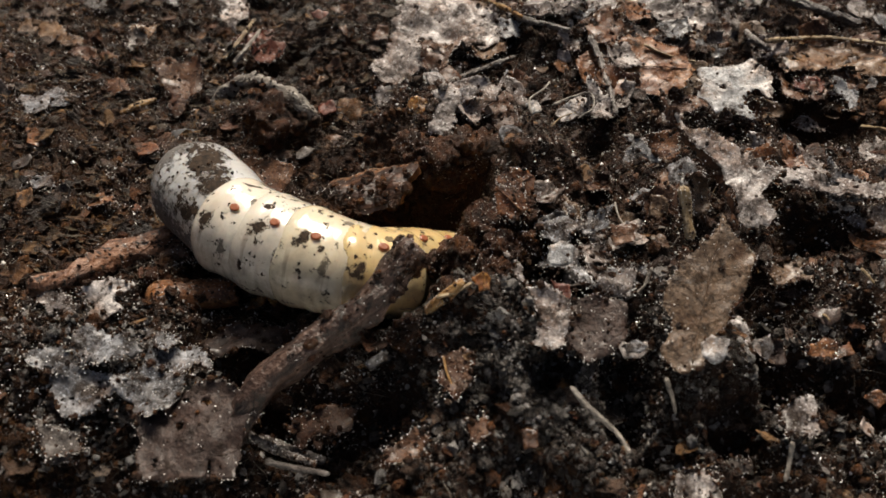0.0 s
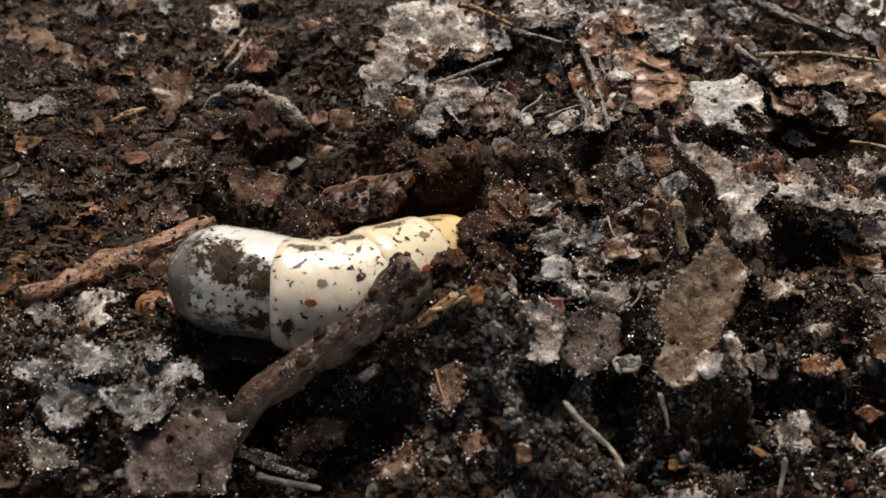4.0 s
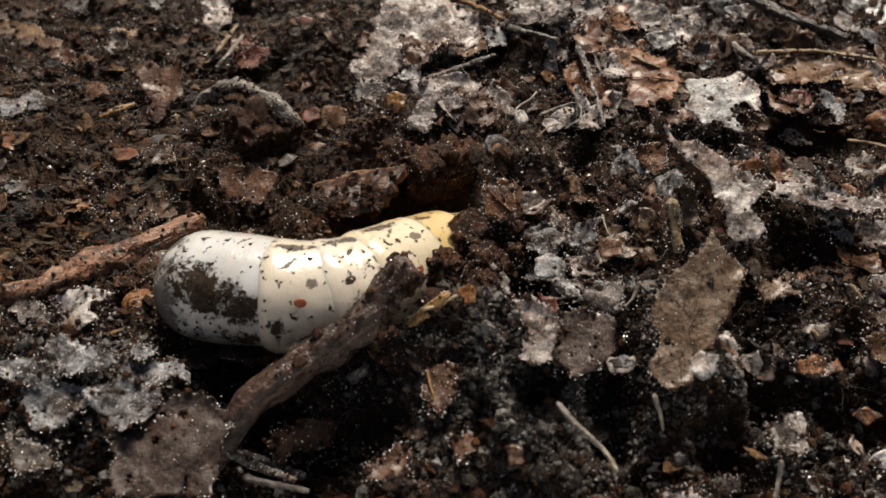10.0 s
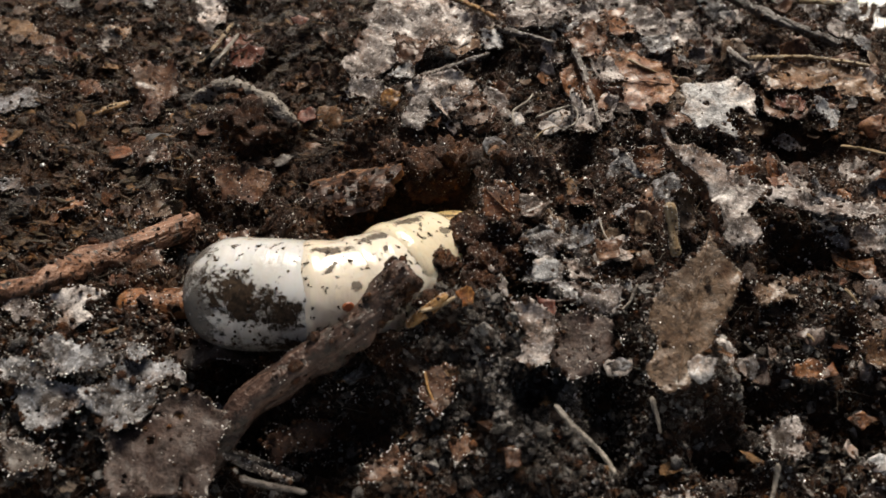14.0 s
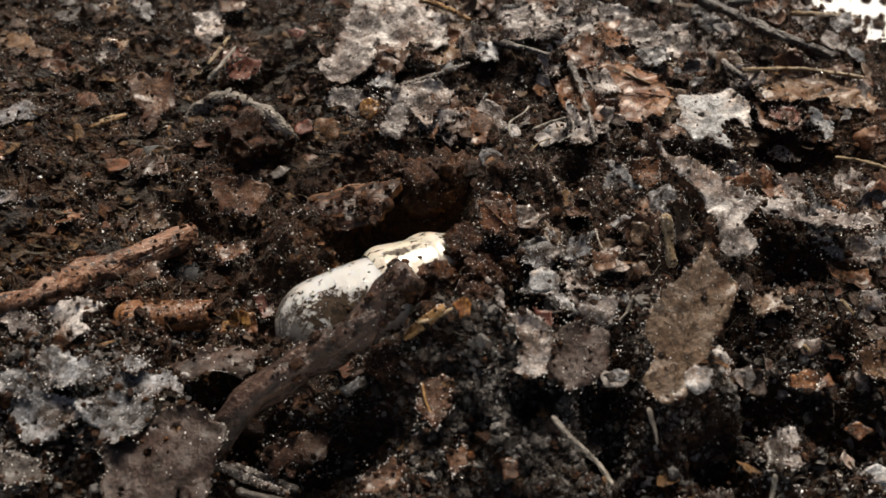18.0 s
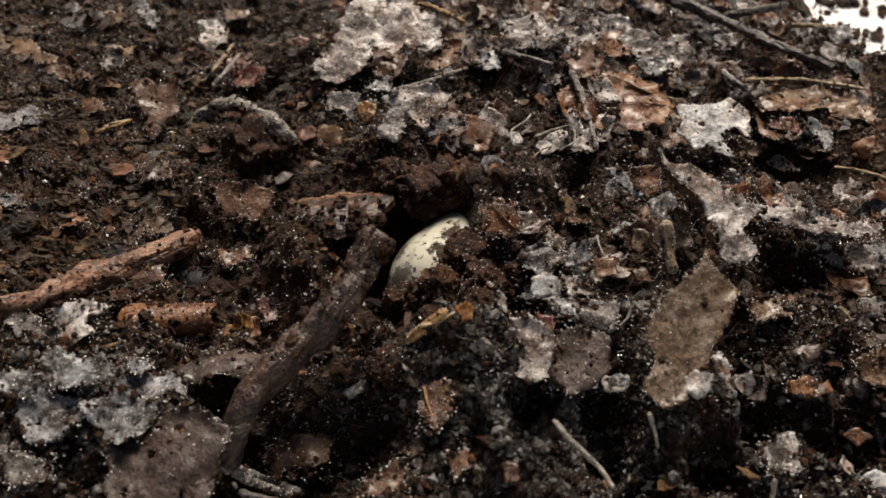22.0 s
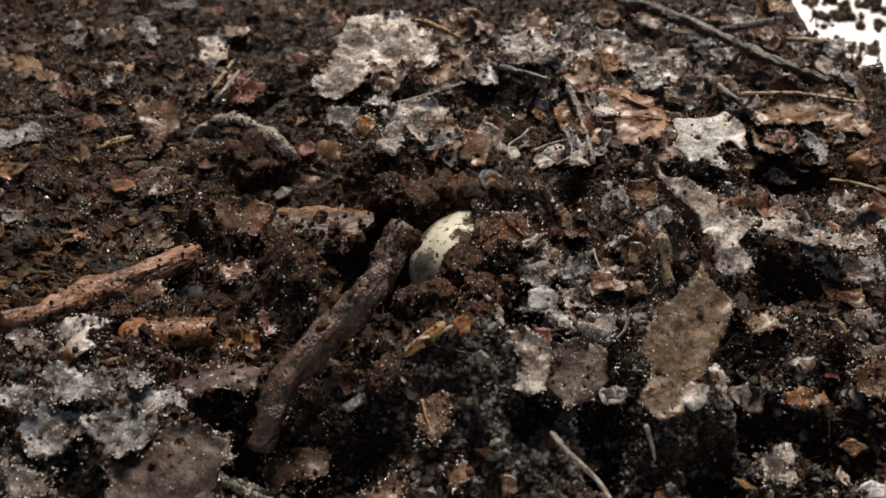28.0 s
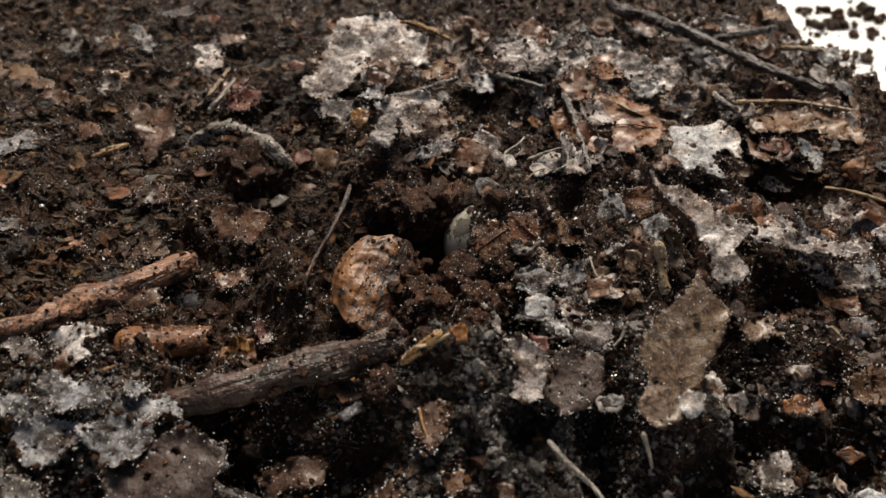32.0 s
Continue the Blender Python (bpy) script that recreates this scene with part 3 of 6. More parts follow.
def make_stuff():
    rng = np.random.RandomState(11)
    v1, f1 = ball(1)
    v2, f2 = ball(2)
    # crumbs, coarse and fine
    v0 = np.array([(1, 0, 0), (-1, 0, 0), (0, 1, 0), (0, -1, 0), (0, 0, 1), (0, 0, -1)], float)
    f0 = np.array([(0, 2, 4), (2, 1, 4), (1, 3, 4), (3, 0, 4), (2, 0, 5), (1, 2, 5), (3, 1, 5), (0, 3, 5)])
    x, y = scatter(rng, 95000, -100, 106, -56, 120)
    s = 0.12 + 0.26 * rng.rand(len(x)) ** 1.5
    z = soil_height(x, y) + 0.7 * rng.rand(len(x)) ** 2
    many("soil_crumbs", "fine dark soil crumbs", "soil", "crumb", v0, f0, np.stack([x, y, z], 1), s[:, None] * (0.5 + 0.9 * rng.rand(len(x), 3)), rng.rand(len(x), 3) * 6.28, 0.9, rng, True)
    x, y = scatter(rng, 20000, -126, 124, -58, 142)
    s = 0.3 + 0.5 * rng.rand(len(x)) ** 2 + 0.7 * rng.rand(len(x)) ** 9
    z = soil_height(x, y) + 0.25 * s
    size = s[:, None] * (0.7 + 0.6 * rng.rand(len(x), 3))
    many("soil_crumbs", "loose dark soil crumbs", "soil", "crumb", v1, f1, np.stack([x, y, z], 1), size, rng.rand(len(x), 3) * 6.28, 0.7, rng)
    x, y = scatter(rng, 800, -126, 124, -58, 142)
    s = 0.8 + 1.2 * rng.rand(len(x)) ** 3
    z = soil_height(x, y) + 0.1 * s
    many("soil_clods", "larger rounded soil clods", "soil", "crumb", v2, f2, np.stack([x, y, z], 1), s[:, None] * (0.7 + 0.5 * rng.rand(len(x), 3)), rng.rand(len(x), 3) * 6.28, 0.8, rng)
    # scraps of leaf and bark
    for seed in range(6):
        fv, ff = flake_shape(seed)
        x, y = scatter(rng, 900, -126, 124, -58, 142)
        s = 0.3 + 0.6 * rng.rand(len(x)) ** 2
        z = soil_height(x, y) + 0.4 + 0.3 * s
        size = np.stack([s, s * (0.35 + 0.6 * rng.rand(len(x))), s], 1)
        tilt = np.stack([0.2 + 0.5 * rng.randn(len(x)), 0.4 * rng.randn(len(x)), 6.28 * rng.rand(len(x))], 1)
        many("leaf_litter", "small scraps of rotten leaf and bark", "leaf litter", "litter", fv, ff, np.stack([x, y, z], 1), size, tilt, 0.3, rng)
        x, y = scatter(rng, 150, -126, 124, -58, 142)
        s = 0.9 + 0.9 * rng.rand(len(x)) + 1.2 * rng.rand(len(x)) ** 4
        z = soil_height(x, y) + 0.2 + 0.35 * s
        size = np.stack([s, s * (0.3 + 0.55 * rng.rand(len(x))), s], 1)
        tilt = np.stack([0.15 + 0.35 * rng.randn(len(x)), 0.3 * rng.randn(len(x)), 0.9 * rng.randn(len(x))], 1)
        many("leaf_litter", "flat brown scraps of rotten leaf, layered", "leaf litter", "litter_flat", fv, ff, np.stack([x, y, z], 1), size, tilt, 0.3, rng)
    # broad brown flakes lying in layers on the far side
    for seed in (8, 9, 12):
        fv, ff = flake_shape(seed)
        x, y = scatter(rng, 330, -126, -8, 0, 142)
        clear = (x < -45) | (y > 38)
        x, y = x[clear], y[clear]
        s = 1.0 + 1.5 * rng.rand(len(x)) ** 1.5
        z = soil_height(x, y) + 0.5 + 0.3 * s
        size = np.stack([s, s * (0.35 + 0.4 * rng.rand(len(x))), s], 1)
        tilt = np.stack([0.35 + 0.35 * rng.randn(len(x)), 0.3 * rng.randn(len(x)), 0.7 * rng.randn(len(x))], 1)
        many("leaf_litter", "broad ochre and brown scraps of rotten leaf", "leaf litter", "litter_ochre", fv, ff, np.stack([x, y, z], 1), size, tilt, 0.3, rng)
    # thin slivers lying in streaks
    for seed in (14, 15):
        fv, ff = flake_shape(seed)
        x, y = scatter(rng, 1500, -122, -12, -10, 135)
        clear = (x < -45) | (y > 24)
        x, y = x[clear], y[clear]
        s = 0.8 + 1.7 * rng.rand(len(x)) ** 1.6
        z = soil_height(x, y) + 0.5 + 0.4 * rng.rand(len(x))
        size = np.stack([s, s * (0.12 + 0.16 * rng.rand(len(x))), 0.5 * s], 1)
        tilt = np.stack([0.5 * rng.randn(len(x)), 0.25 * rng.randn(len(x)), -0.15 + 0.45 * rng.randn(len(x))], 1)
        many("leaf_litter", "thin ochre slivers of rotten leaf and stem", "leaf litter", "litter_ochre", fv, ff, np.stack([x, y, z], 1), size, tilt, 0.3, rng)
    # greyish mouldy crumbs on the near slope
    x, y = np.concatenate([12 + 13 * rng.randn(5000), 9 + 3.5 * rng.randn(2000), -46 + 9 * rng.randn(2600), 50 + 14 * rng.randn(2600)]), np.concatenate([-31 + 8 * rng.randn(5000), -29 + 5 * rng.randn(2000), -30 + 7 * rng.randn(2600), -27 + 8 * rng.randn(2600)])
    s = 0.15 + 0.35 * rng.rand(len(x)) ** 2 + 0.5 * rng.rand(len(x)) ** 9
    z = soil_height(x, y) + 0.5 * rng.rand(len(x)) + 0.3 * s
    many("mouldy_crumbs", "greyish mouldy soil crumbs", "soil", "mould", v1, f1, np.stack([x, y, z], 1), s[:, None] * (0.4 + 1.0 * rng.rand(len(x), 3)), rng.rand(len(x), 3) * 6.28, 1.2, rng)
    # soil spilt on the board
    c = np.array([(168, 262), (171, 249), (180, 260), (163, 242), (169, 213), (184, 238), (160, 201), (187, 257)] + [(150 + 130 * rng.rand(), 150 + 190 * rng.rand()) for k in range(30)])
    pick = np.where(rng.rand(300) < 0.45, rng.randint(0, 8, 300), rng.randint(0, len(c), 300))
    x, y = (c[pick] + 4.0 * rng.randn(300, 2)).T
    s = 0.4 + 2.2 * rng.rand(len(x)) ** 3
    many("spilt_soil", "dark soil crumbs spilt on the white board", "soil", "crumb", v1, f1, np.stack([x, y, -60 + 0.5 * s], 1), s[:, None] * (0.6 + 0.6 * rng.rand(len(x), 3)), rng.rand(len(x), 3) * 6.28, 0.7, rng)
    # fibres
    n = 5
    ang = np.linspace(0, 2 * math.pi, 4)[:3]
    rows = np.linspace(-1, 1, n)
    bv = np.array([(r, math.cos(a) + 3.5 * math.sin(2.2 * r), math.sin(a) + 3 * (1 - r * r)) for r in rows for a in ang])
    bf = np.array([(3 * i + j, 3 * i + 3 + j, 3 * i + 3 + (j + 1) % 3, 3 * i + (j + 1) % 3) for i in range(n - 1) for j in range(3)])
    x, y = scatter(rng, 20000, -110, 110, -58, 125)
    ln = 0.4 + 1.3 * rng.rand(len(x)) ** 2 + 2.5 * rng.rand(len(x)) ** 12
    th = 0.022 + 0.06 * rng.rand(len(x)) ** 3
    z = soil_height(x, y) + 0.5 + 1.2 * rng.rand(len(x)) ** 2
    many("rootlet_fibres", "fine rootlets and plant fibres", "fibre", "fibre", bv, bf, np.stack([x, y, z], 1), np.stack([ln, th, th], 1),
         np.stack([0.4 * rng.randn(len(x)), 0.4 * rng.randn(len(x)), 6.28 * rng.rand(len(x))], 1), 0.0, rng, True)
    # pale grains: white grit, and bright colour in place of wet glints
    x, y = scatter(rng, 78000, -126, 124, -58, 142)
    near = lattice(x / 7, y / 7, 12) + 0.35 * rng.rand(len(x)) > 0.62
    x, y = x[near], y[near]
    s = 0.06 + 0.10 * rng.rand(len(x)) + 0.26 * rng.rand(len(x)) ** 10
    z = soil_height(x, y) + 0.5 * rng.rand(len(x)) + 0.15
    many("pale_grit", "tiny pale grains for grit and wet glints in the soil", "grit", "grit", v0, f0, np.stack([x, y, z], 1), s[:, None] * (0.7 + 0.6 * rng.rand(len(x), 3)), rng.rand(len(x), 3) * 6.28, 0.6, rng)
    # more of both on the mouldy near slope, with a fluff of pale threads
    x, y = 20 + 34 * rng.randn(9000), -25 + 7 * rng.randn(9000)
    near = lattice(x / 5, y / 5, 13) + 0.3 * rng.rand(len(x)) > 0.62
    x, y = x[near], y[near]
    s = 0.05 + 0.08 * rng.rand(len(x)) + 0.16 * rng.rand(len(x)) ** 8
    z = soil_height(x, y) + 0.9 * rng.rand(len(x)) ** 2 + 0.1
    many("pale_grit", "pale grains standing in for wet glints on the mouldy soil", "grit", "grit", v0, f0, np.stack([x, y, z], 1), s[:, None] * (0.6 + 0.8 * rng.rand(len(x), 3)), rng.rand(len(x), 3) * 6.28, 0.6, rng)
    x, y = np.concatenate([15 + 22 * rng.randn(7000), 40 * rng.randn(3000)]), np.concatenate([-29 + 8 * rng.randn(7000), 40 + 30 * rng.randn(3000)])
    ln = 0.25 + 0.6 * rng.rand(len(x)) ** 2
    th = 0.02 + 0.02 * rng.rand(len(x))
    z = soil_height(x, y) + 0.4 + 0.9 * rng.rand(len(x))
    many("mould_threads", "fluff of fine pale mould threads", "mould", "mould", bv, bf, np.stack([x, y, z], 1), np.stack([ln, th, th], 1),
         np.stack([0.8 * rng.randn(len(x)), 0.8 * rng.randn(len(x)), 6.28 * rng.rand(len(x))], 1), 0.0, rng, True)


def make_scraps():
    """Loose leaf scraps strewn over the bed, each one a thing."""
    rng = random.Random(21)
    joined = ([], [], [])
    brown = (("leaf_brown", "brown"), ("leaf_orange", "orange-brown"), ("leaf_tan", "tan"), ("leaf_brown", "dark brown"), ("leaf_red", "reddish brown"), ("leaf_dark", "dark"), ("leaf_dark", "dark"), ("leaf_brown", "dark brown"))
    grey = (("leaf_grey", "grey"), ("leaf_greybrown", "grey-brown"), ("leaf_pale", "pale grey"), ("leaf_brown", "brown"), ("leaf_grey", "grey"), ("leaf_orange", "orange-brown"))
    # near-side scraps: darker kinds, their colour making up for shade on the slope
    low = (("leaf_purple", "purplish grey"), ("leaf_dark", "dark"), ("leaf_purple", "purplish grey"), ("leaf_brown", "brown"), ("leaf_dark", "dark"), ("leaf_grey", "grey"))
    for i in range(620):
        x, y = rng.uniform(-100, 104), -56 + 165 * rng.random() ** 1.15
        if i > 300:
            x, y = rng.uniform(-5, 95), rng.uniform(-22, 112)
        if 0.98 * (x - 96) + 0.12 * (y - 80) > -4 or (-42 < x < 8 and -42 < y < 12) or (6 < x < 27 and -3 < y < 27 and i % 4) or (44 < x < 72 and 14 < y < 34):
            continue
        if x < -15 and y > -15 and i % 3 == 0:
            continue
        if y < -16 and i % 2:
            continue
        kinds = brown if x < -15 and y > -15 else grey if y > -12 else low
        r = rng.uniform(1.3, 2.8) + (3.2 if kinds is grey else 2.0) * rng.random() ** 3
        k = rng.randint(5, 7)
        squeeze = rng.uniform(0.45, 0.95)
        corners = [(r * rng.uniform(0.7, 1.2) * math.cos(2 * math.pi * j / k), squeeze * r * rng.uniform(0.7, 1.2) * math.sin(2 * math.pi * j / k)) for j in range(k)]
        material, word = kinds[rng.randrange(len(kinds))]
        z = float(soil_height(x, y)) + 0.6 + 0.25 * r
        m = pose(x / 1000, y / 1000, z / 1000, rng.uniform(0, 45), rng.uniform(-20, 20), 0) @ pose(0, 0, 0, 0, 0, rng.uniform(0, 360))
        ob = leaf("leaf_scrap", "small " + word + " rotten leaf scrap on soil", m, corners, material, rng.uniform(0.8, 1.9), into=joined if i % 2 else None)
        if ob:
            tagged(ob, group="strewn leaf scraps")
    names = sorted(set(joined[2]))
    me = mesh_of("leaf_litter", joined[0], joined[1], names[0])
    for word in names[1:]:
        me.materials.append(MATERIALS[word])
    me.polygons.foreach_set("material_index", [names.index(w) for w in joined[2]])
    tagged(new("leaf_litter", me), "strewn ragged scraps of rotten leaves", "leaf litter", kind="stuff")


# ---- leaves and sticks: outlines and lengths in millimetres ----
COUNT = [0]


def rough_outline(corners, rng, step=0.3):
    """Walks round the corners and frays the edge."""
    out, seed = [], rng.uniform(0, 90)
    for i, (x0, y0) in enumerate(corners):
        x1, y1 = corners[(i + 1) % len(corners)]
        d = math.hypot(x1 - x0, y1 - y0)
        k = max(2, int(d / step))
        nx, ny = (y1 - y0) / max(d, 1e-6), -(x1 - x0) / max(d, 1e-6)
        sway, kind = rng.uniform(-0.07, 0.07) * d, rng.uniform(0.5, 1.0)
        for j in range(k):
            s = j / k
            x, y = x0 + (x1 - x0) * s, y0 + (y1 - y0) * s
            w = 0.8 * noise.noise((x / 3.0, y / 3.0, seed)) + 1.2 * (abs(noise.noise((x / 1.9, y / 1.9, seed))) - 0.22) + 0.6 * (abs(noise.noise((x / 0.8, y / 0.8, seed))) - 0.2) + 0.16 * rng.uniform(-1, 1)
            w = sway * math.sin(math.pi * s) + kind * w * min(1.0, d / 5)
            out.append((x + nx * w, y + ny * w))
    return out


def inside(edge, x, y):
    """Whether a point lies within the outline."""
    odd = False
    for (x0, y0), (x1, y1) in zip(edge, edge[1:] + edge[:1]):
        if (y0 > y) != (y1 > y) and x < x0 + (x1 - x0) * (y - y0) / (y1 - y0):
            odd = not odd
    return odd


def leaf(name, label, m, corners, material, curl=1.0, rib=0, category="leaf", thick=0.22, into=None):
    """A dead leaf or scrap: ragged outline, buckled sheet with thickness, raised veins."""
    COUNT[0] += 1
    rng = random.Random(100 + COUNT[0])
    edge = rough_outline(corners, rng)
    xs, ys = [p[0] for p in edge], [p[1] for p in edge]
    span = max(max(xs) - min(xs), max(ys) - min(ys))
    step = max(0.55, span / 34)
    inner = [(x + rng.uniform(-0.2, 0.2) * step, y + rng.uniform(-0.2, 0.2) * step)
             for x in np.arange(min(xs), max(xs), step) for y in np.arange(min(ys), max(ys), step)]
    pts = [Vector(p) for p in edge + inner]
    k = len(edge)
    v2, _, f2, _, _, _ = delaunay_2d_cdt(pts, [], [list(range(k))], 1, 1e-4)
    ox, oy, oz = rng.uniform(0, 90), rng.uniform(0, 90), rng.uniform(0, 90)
    bend, side = rng.uniform(-0.5, 1.0) * curl, rng.uniform(-1, 1) * curl * 0.6
    # midrib runs along the longer side of the outline
    cx, cy = sum(xs) / len(xs), sum(ys) / len(ys)
    far = max(corners, key=lambda p: math.hypot(p[0] - cx, p[1] - cy))
    d = math.hypot(far[0] - cx, far[1] - cy) or 1
    ux, uy = (far[0] - cx) / d, (far[1] - cy) / d

    rim_points = np.array(edge)

    def height(x, y):
        c = min(curl, 1.6)
        h = 0.95 * c * noise.noise((x / 7 + ox, y / 7 + oy, oz)) + 0.30 * c * noise.noise((x / 2.4 + oy, y / 2.1 + ox, oz))
        # creases, and a rim that curls up or down
        h -= 0.9 * c * abs(noise.noise((x / 4.6 + oz, y / 3.9 + ox, oy))) + 0.28 * c * abs(noise.noise((x / 1.7 + oy, y / 1.9 + oz, ox)))
        d = math.sqrt(np.min((rim_points[:, 0] - x) ** 2 + (rim_points[:, 1] - y) ** 2))
        h += min(1.0, span / 9) * (0.3 + 0.3 * c) * math.exp(-(d / 0.8) ** 2) * (1.8 * noise.noise((x / 3.5 + oy, y / 3.5 + oz, ox)) + 0.25)
        h += bend * ((x * x + y * y) / (span * span)) * 2.2 + side * x * y / (span * span) * 2
        u, w = (x - cx) * ux + (y - cy) * uy, -(x - cx) * uy + (y - cy) * ux
        if rib:
            h += 0.2 * math.exp(-(w / 0.35) ** 2)
            h += 0.07 * math.exp(-(((u - abs(w) * 0.8) % 3.2 - 1.6) / 0.3) ** 2)
        return h

    top = [(p[0], p[1], height(p[0], p[1])) for p in v2]
    nv = len(top)
    verts = top + [(x, y, z - thick) for x, y, z in top]
    faces, use = [], {}
    for f in f2:
        f = list(f)
        # rotted holes, towards the rim of the larger leaves
        if span > 7 and not rib:
            x, y = (sum(v2[i][0] for i in f) / 3, sum(v2[i][1] for i in f) / 3)
            if noise.noise((x / 2.2 + oy, y / 2.2 + oz, 5)) > 0.47:
                continue
        faces.append(f)
        faces.append([i + nv for i in reversed(f)])
        for i in range(len(f)):
            e = (f[i], f[(i + 1) % len(f)])
            use[e] = use.get(e, 0) + 1
    for a, b in use:
        if (b, a) not in use:
            faces.append((b, a, a + nv, b + nv))
    verts = [Vector(v) / 1000 for v in verts]
    if into is not None:
        base = len(into[0])
        into[0].extend(m @ v for v in verts)
        into[1].extend([tuple(i + base for i in f) for f in faces])
        into[2].extend([material] * len(faces))
        return None
    ob = new(name, mesh_of(name, verts, faces, material))
    ob.matrix_basis = m
    if rib:
        reach = 0.92 * max((x - cx) * ux + (y - cy) * uy for x, y in corners)
        back = 0.85 * min((x - cx) * ux + (y - cy) * uy for x, y in corners)
        line = [(cx + ux * u, cy + uy * u, height(cx + ux * u, cy + uy * u) + 0.05) for u in np.linspace(back, reach, 9)]
        vein = new("midrib", stick_mesh("midrib", line, 0.13, material, 0.5, rng, sides=6))
        vein.parent = ob
        tagged(vein, "thin raised midrib")
        # side veins, slanting towards the tip, cut where the blade ends
        for u in np.linspace(back * 0.8, reach * 0.7, 6):
            for sign in (1, -1):
                line = []
                for w in np.arange(0.0, 9.0, 0.6):
                    x, y = cx + ux * (u + 0.75 * w) - uy * w * sign, cy + uy * (u + 0.75 * w) + ux * w * sign
                    if not inside(edge, x, y):
                        break
                    line.append((x, y, height(x, y) + 0.03))
                if len(line) > 3:
                    line = line[:-1]
                    side_vein = new("side_vein", stick_mesh("side_vein", line, 0.05, material, 0.4, rng, sides=5))
                    side_vein.parent = ob
    if span > 5:
        stuck_soil(ob, [p for p in top[:len(edge)] if noise.noise((p[0] / 3 + ox, p[1] / 3 + oy, 9)) > -0.1], random.Random(COUNT[0] + 7), int(span * 6), 1.35)
        stuck_soil(ob, [(x + rng.uniform(-0.5, 0.5), y + rng.uniform(-0.5, 0.5), z) for x, y, z in top if rng.random() < 0.6], random.Random(COUNT[0]))
    return tagged(ob, label, category)


def stuck_soil(parent, places, rng, most=130, big=1.0):
    """Crumbs, grit and pale specks for wet glints lying on a surface, joined into one part."""
    bv, bf = ball(1)
    verts, faces, kinds = [], [], []
    for p in rng.sample(places, min(len(places), most)):
        pale = rng.random() < 0.62
        s = rng.uniform(0.05, 0.13) if pale else big * (rng.uniform(0.06, 0.16) + 0.4 * rng.random() ** 7)
        turn = Euler((rng.uniform(0, 6), rng.uniform(0, 6), 0)).to_matrix()
        faces += [tuple(int(q) + len(verts) for q in t) for t in bf]
        kinds += [int(pale)] * len(bf)
        verts += [((turn @ Vector(v)) * s * rng.uniform(0.7, 1.3) + Vector(p)) / 1000 for v in bv]
    if verts:
        me = mesh_of("stuck_soil", verts, faces, "crumb", False)
        me.materials.append(MATERIALS["grit"])
        me.polygons.foreach_set("material_index", kinds)
        ob = new("stuck_soil", me)
        ob.parent = parent
        tagged(ob, "soil crumbs, grit and pale glint specks stuck to it")


def stick_mesh(name, points, radius, material, taper, rng, knots=0.16, sides=10, gap=0.8):
    """A knobbly tapered stem along the points; its own x axis runs from end to end."""
    pts = [Vector(p) for p in points]
    if len(pts) == 2:
        pts.insert(1, (pts[0] + pts[1]) / 2 + Vector((0, 0, radius * 0.5)))
    full = [pts[0] * 2 - pts[1]] + pts + [pts[-1] * 2 - pts[-2]]
    line = []
    for i in range(1, len(full) - 2):
        p0, p1, p2, p3 = full[i - 1:i + 3]
        k = max(3, int((p2 - p1).length / gap))
        for j in range(k):
            t = j / k
            line.append(0.5 * ((2 * p1) + (p2 - p0) * t + (2 * p0 - 5 * p1 + 4 * p2 - p3) * t * t + (3 * p1 - p0 - 3 * p2 + p3) * t ** 3))
    line.append(pts[-1])
    ox = rng.uniform(0, 90)
    verts, faces = [], []
    n = len(line)
    for i, p in enumerate(line):
        d = (line[min(i + 1, n - 1)] - line[max(i - 1, 0)]).normalized()
        a = d.cross(Vector((0, 0, 1)))
        a = a.normalized() if a.length > 0.05 else Vector((1, 0, 0))
        b = a.cross(d)
        s = i / (n - 1)
        r = radius * (1 - (1 - taper) * s) * (0.55 if i in (0, n - 1) else 1)
        for j in range(sides):
            w = 2 * math.pi * j / sides
            q = a * math.cos(w) + b * math.sin(w)
            e = r * (1 + 2.2 * knots * noise.noise((q * 0.9 + p / (radius * 3 + 0.6)) + Vector((ox, 0, 0))) + knots * noise.noise(p / (radius + 0.3) * 0.8 + q * 2))
            verts.append((p + q * e) / 1000)
        if i:
            o = (i - 1) * sides
            faces += [(o + j, o + (j + 1) % sides, o + sides + (j + 1) % sides, o + sides + j) for j in range(sides)]
    faces.append(tuple(reversed(range(sides))))
    faces.append(tuple(range((n - 1) * sides, n * sides)))
    return mesh_of(name, verts, [f[::-1] for f in faces], material)


def stick(name, label, points, radius, material, taper=0.7, category="twig"):
    COUNT[0] += 1
    rng = random.Random(300 + COUNT[0])
    c = Vector(points[0])
    me = stick_mesh(name, [Vector(p) - c for p in points], radius, material, taper, rng, knots=0.30 if radius > 1.2 else 0.18, sides=16 if radius > 1.2 else 10, gap=max(0.4, radius * 0.45))
    # the grain follows the stem
    d = Vector(points[-1]) - c
    turn = d.to_track_quat("X", "Z").to_matrix().to_4x4()
    me.transform(turn.inverted())
    ob = new(name, me)
    ob.matrix_basis = Matrix.Translation(c / 1000) @ turn
    if radius > 0.5:
        stuck_soil(ob, [v.co * 1000 for v in me.vertices if rng.random() < 0.6], rng, 420 if name == "root" or radius > 1.2 else 160, 2.0 if radius > 1.2 else 1.0)
    return tagged(ob, label, category)


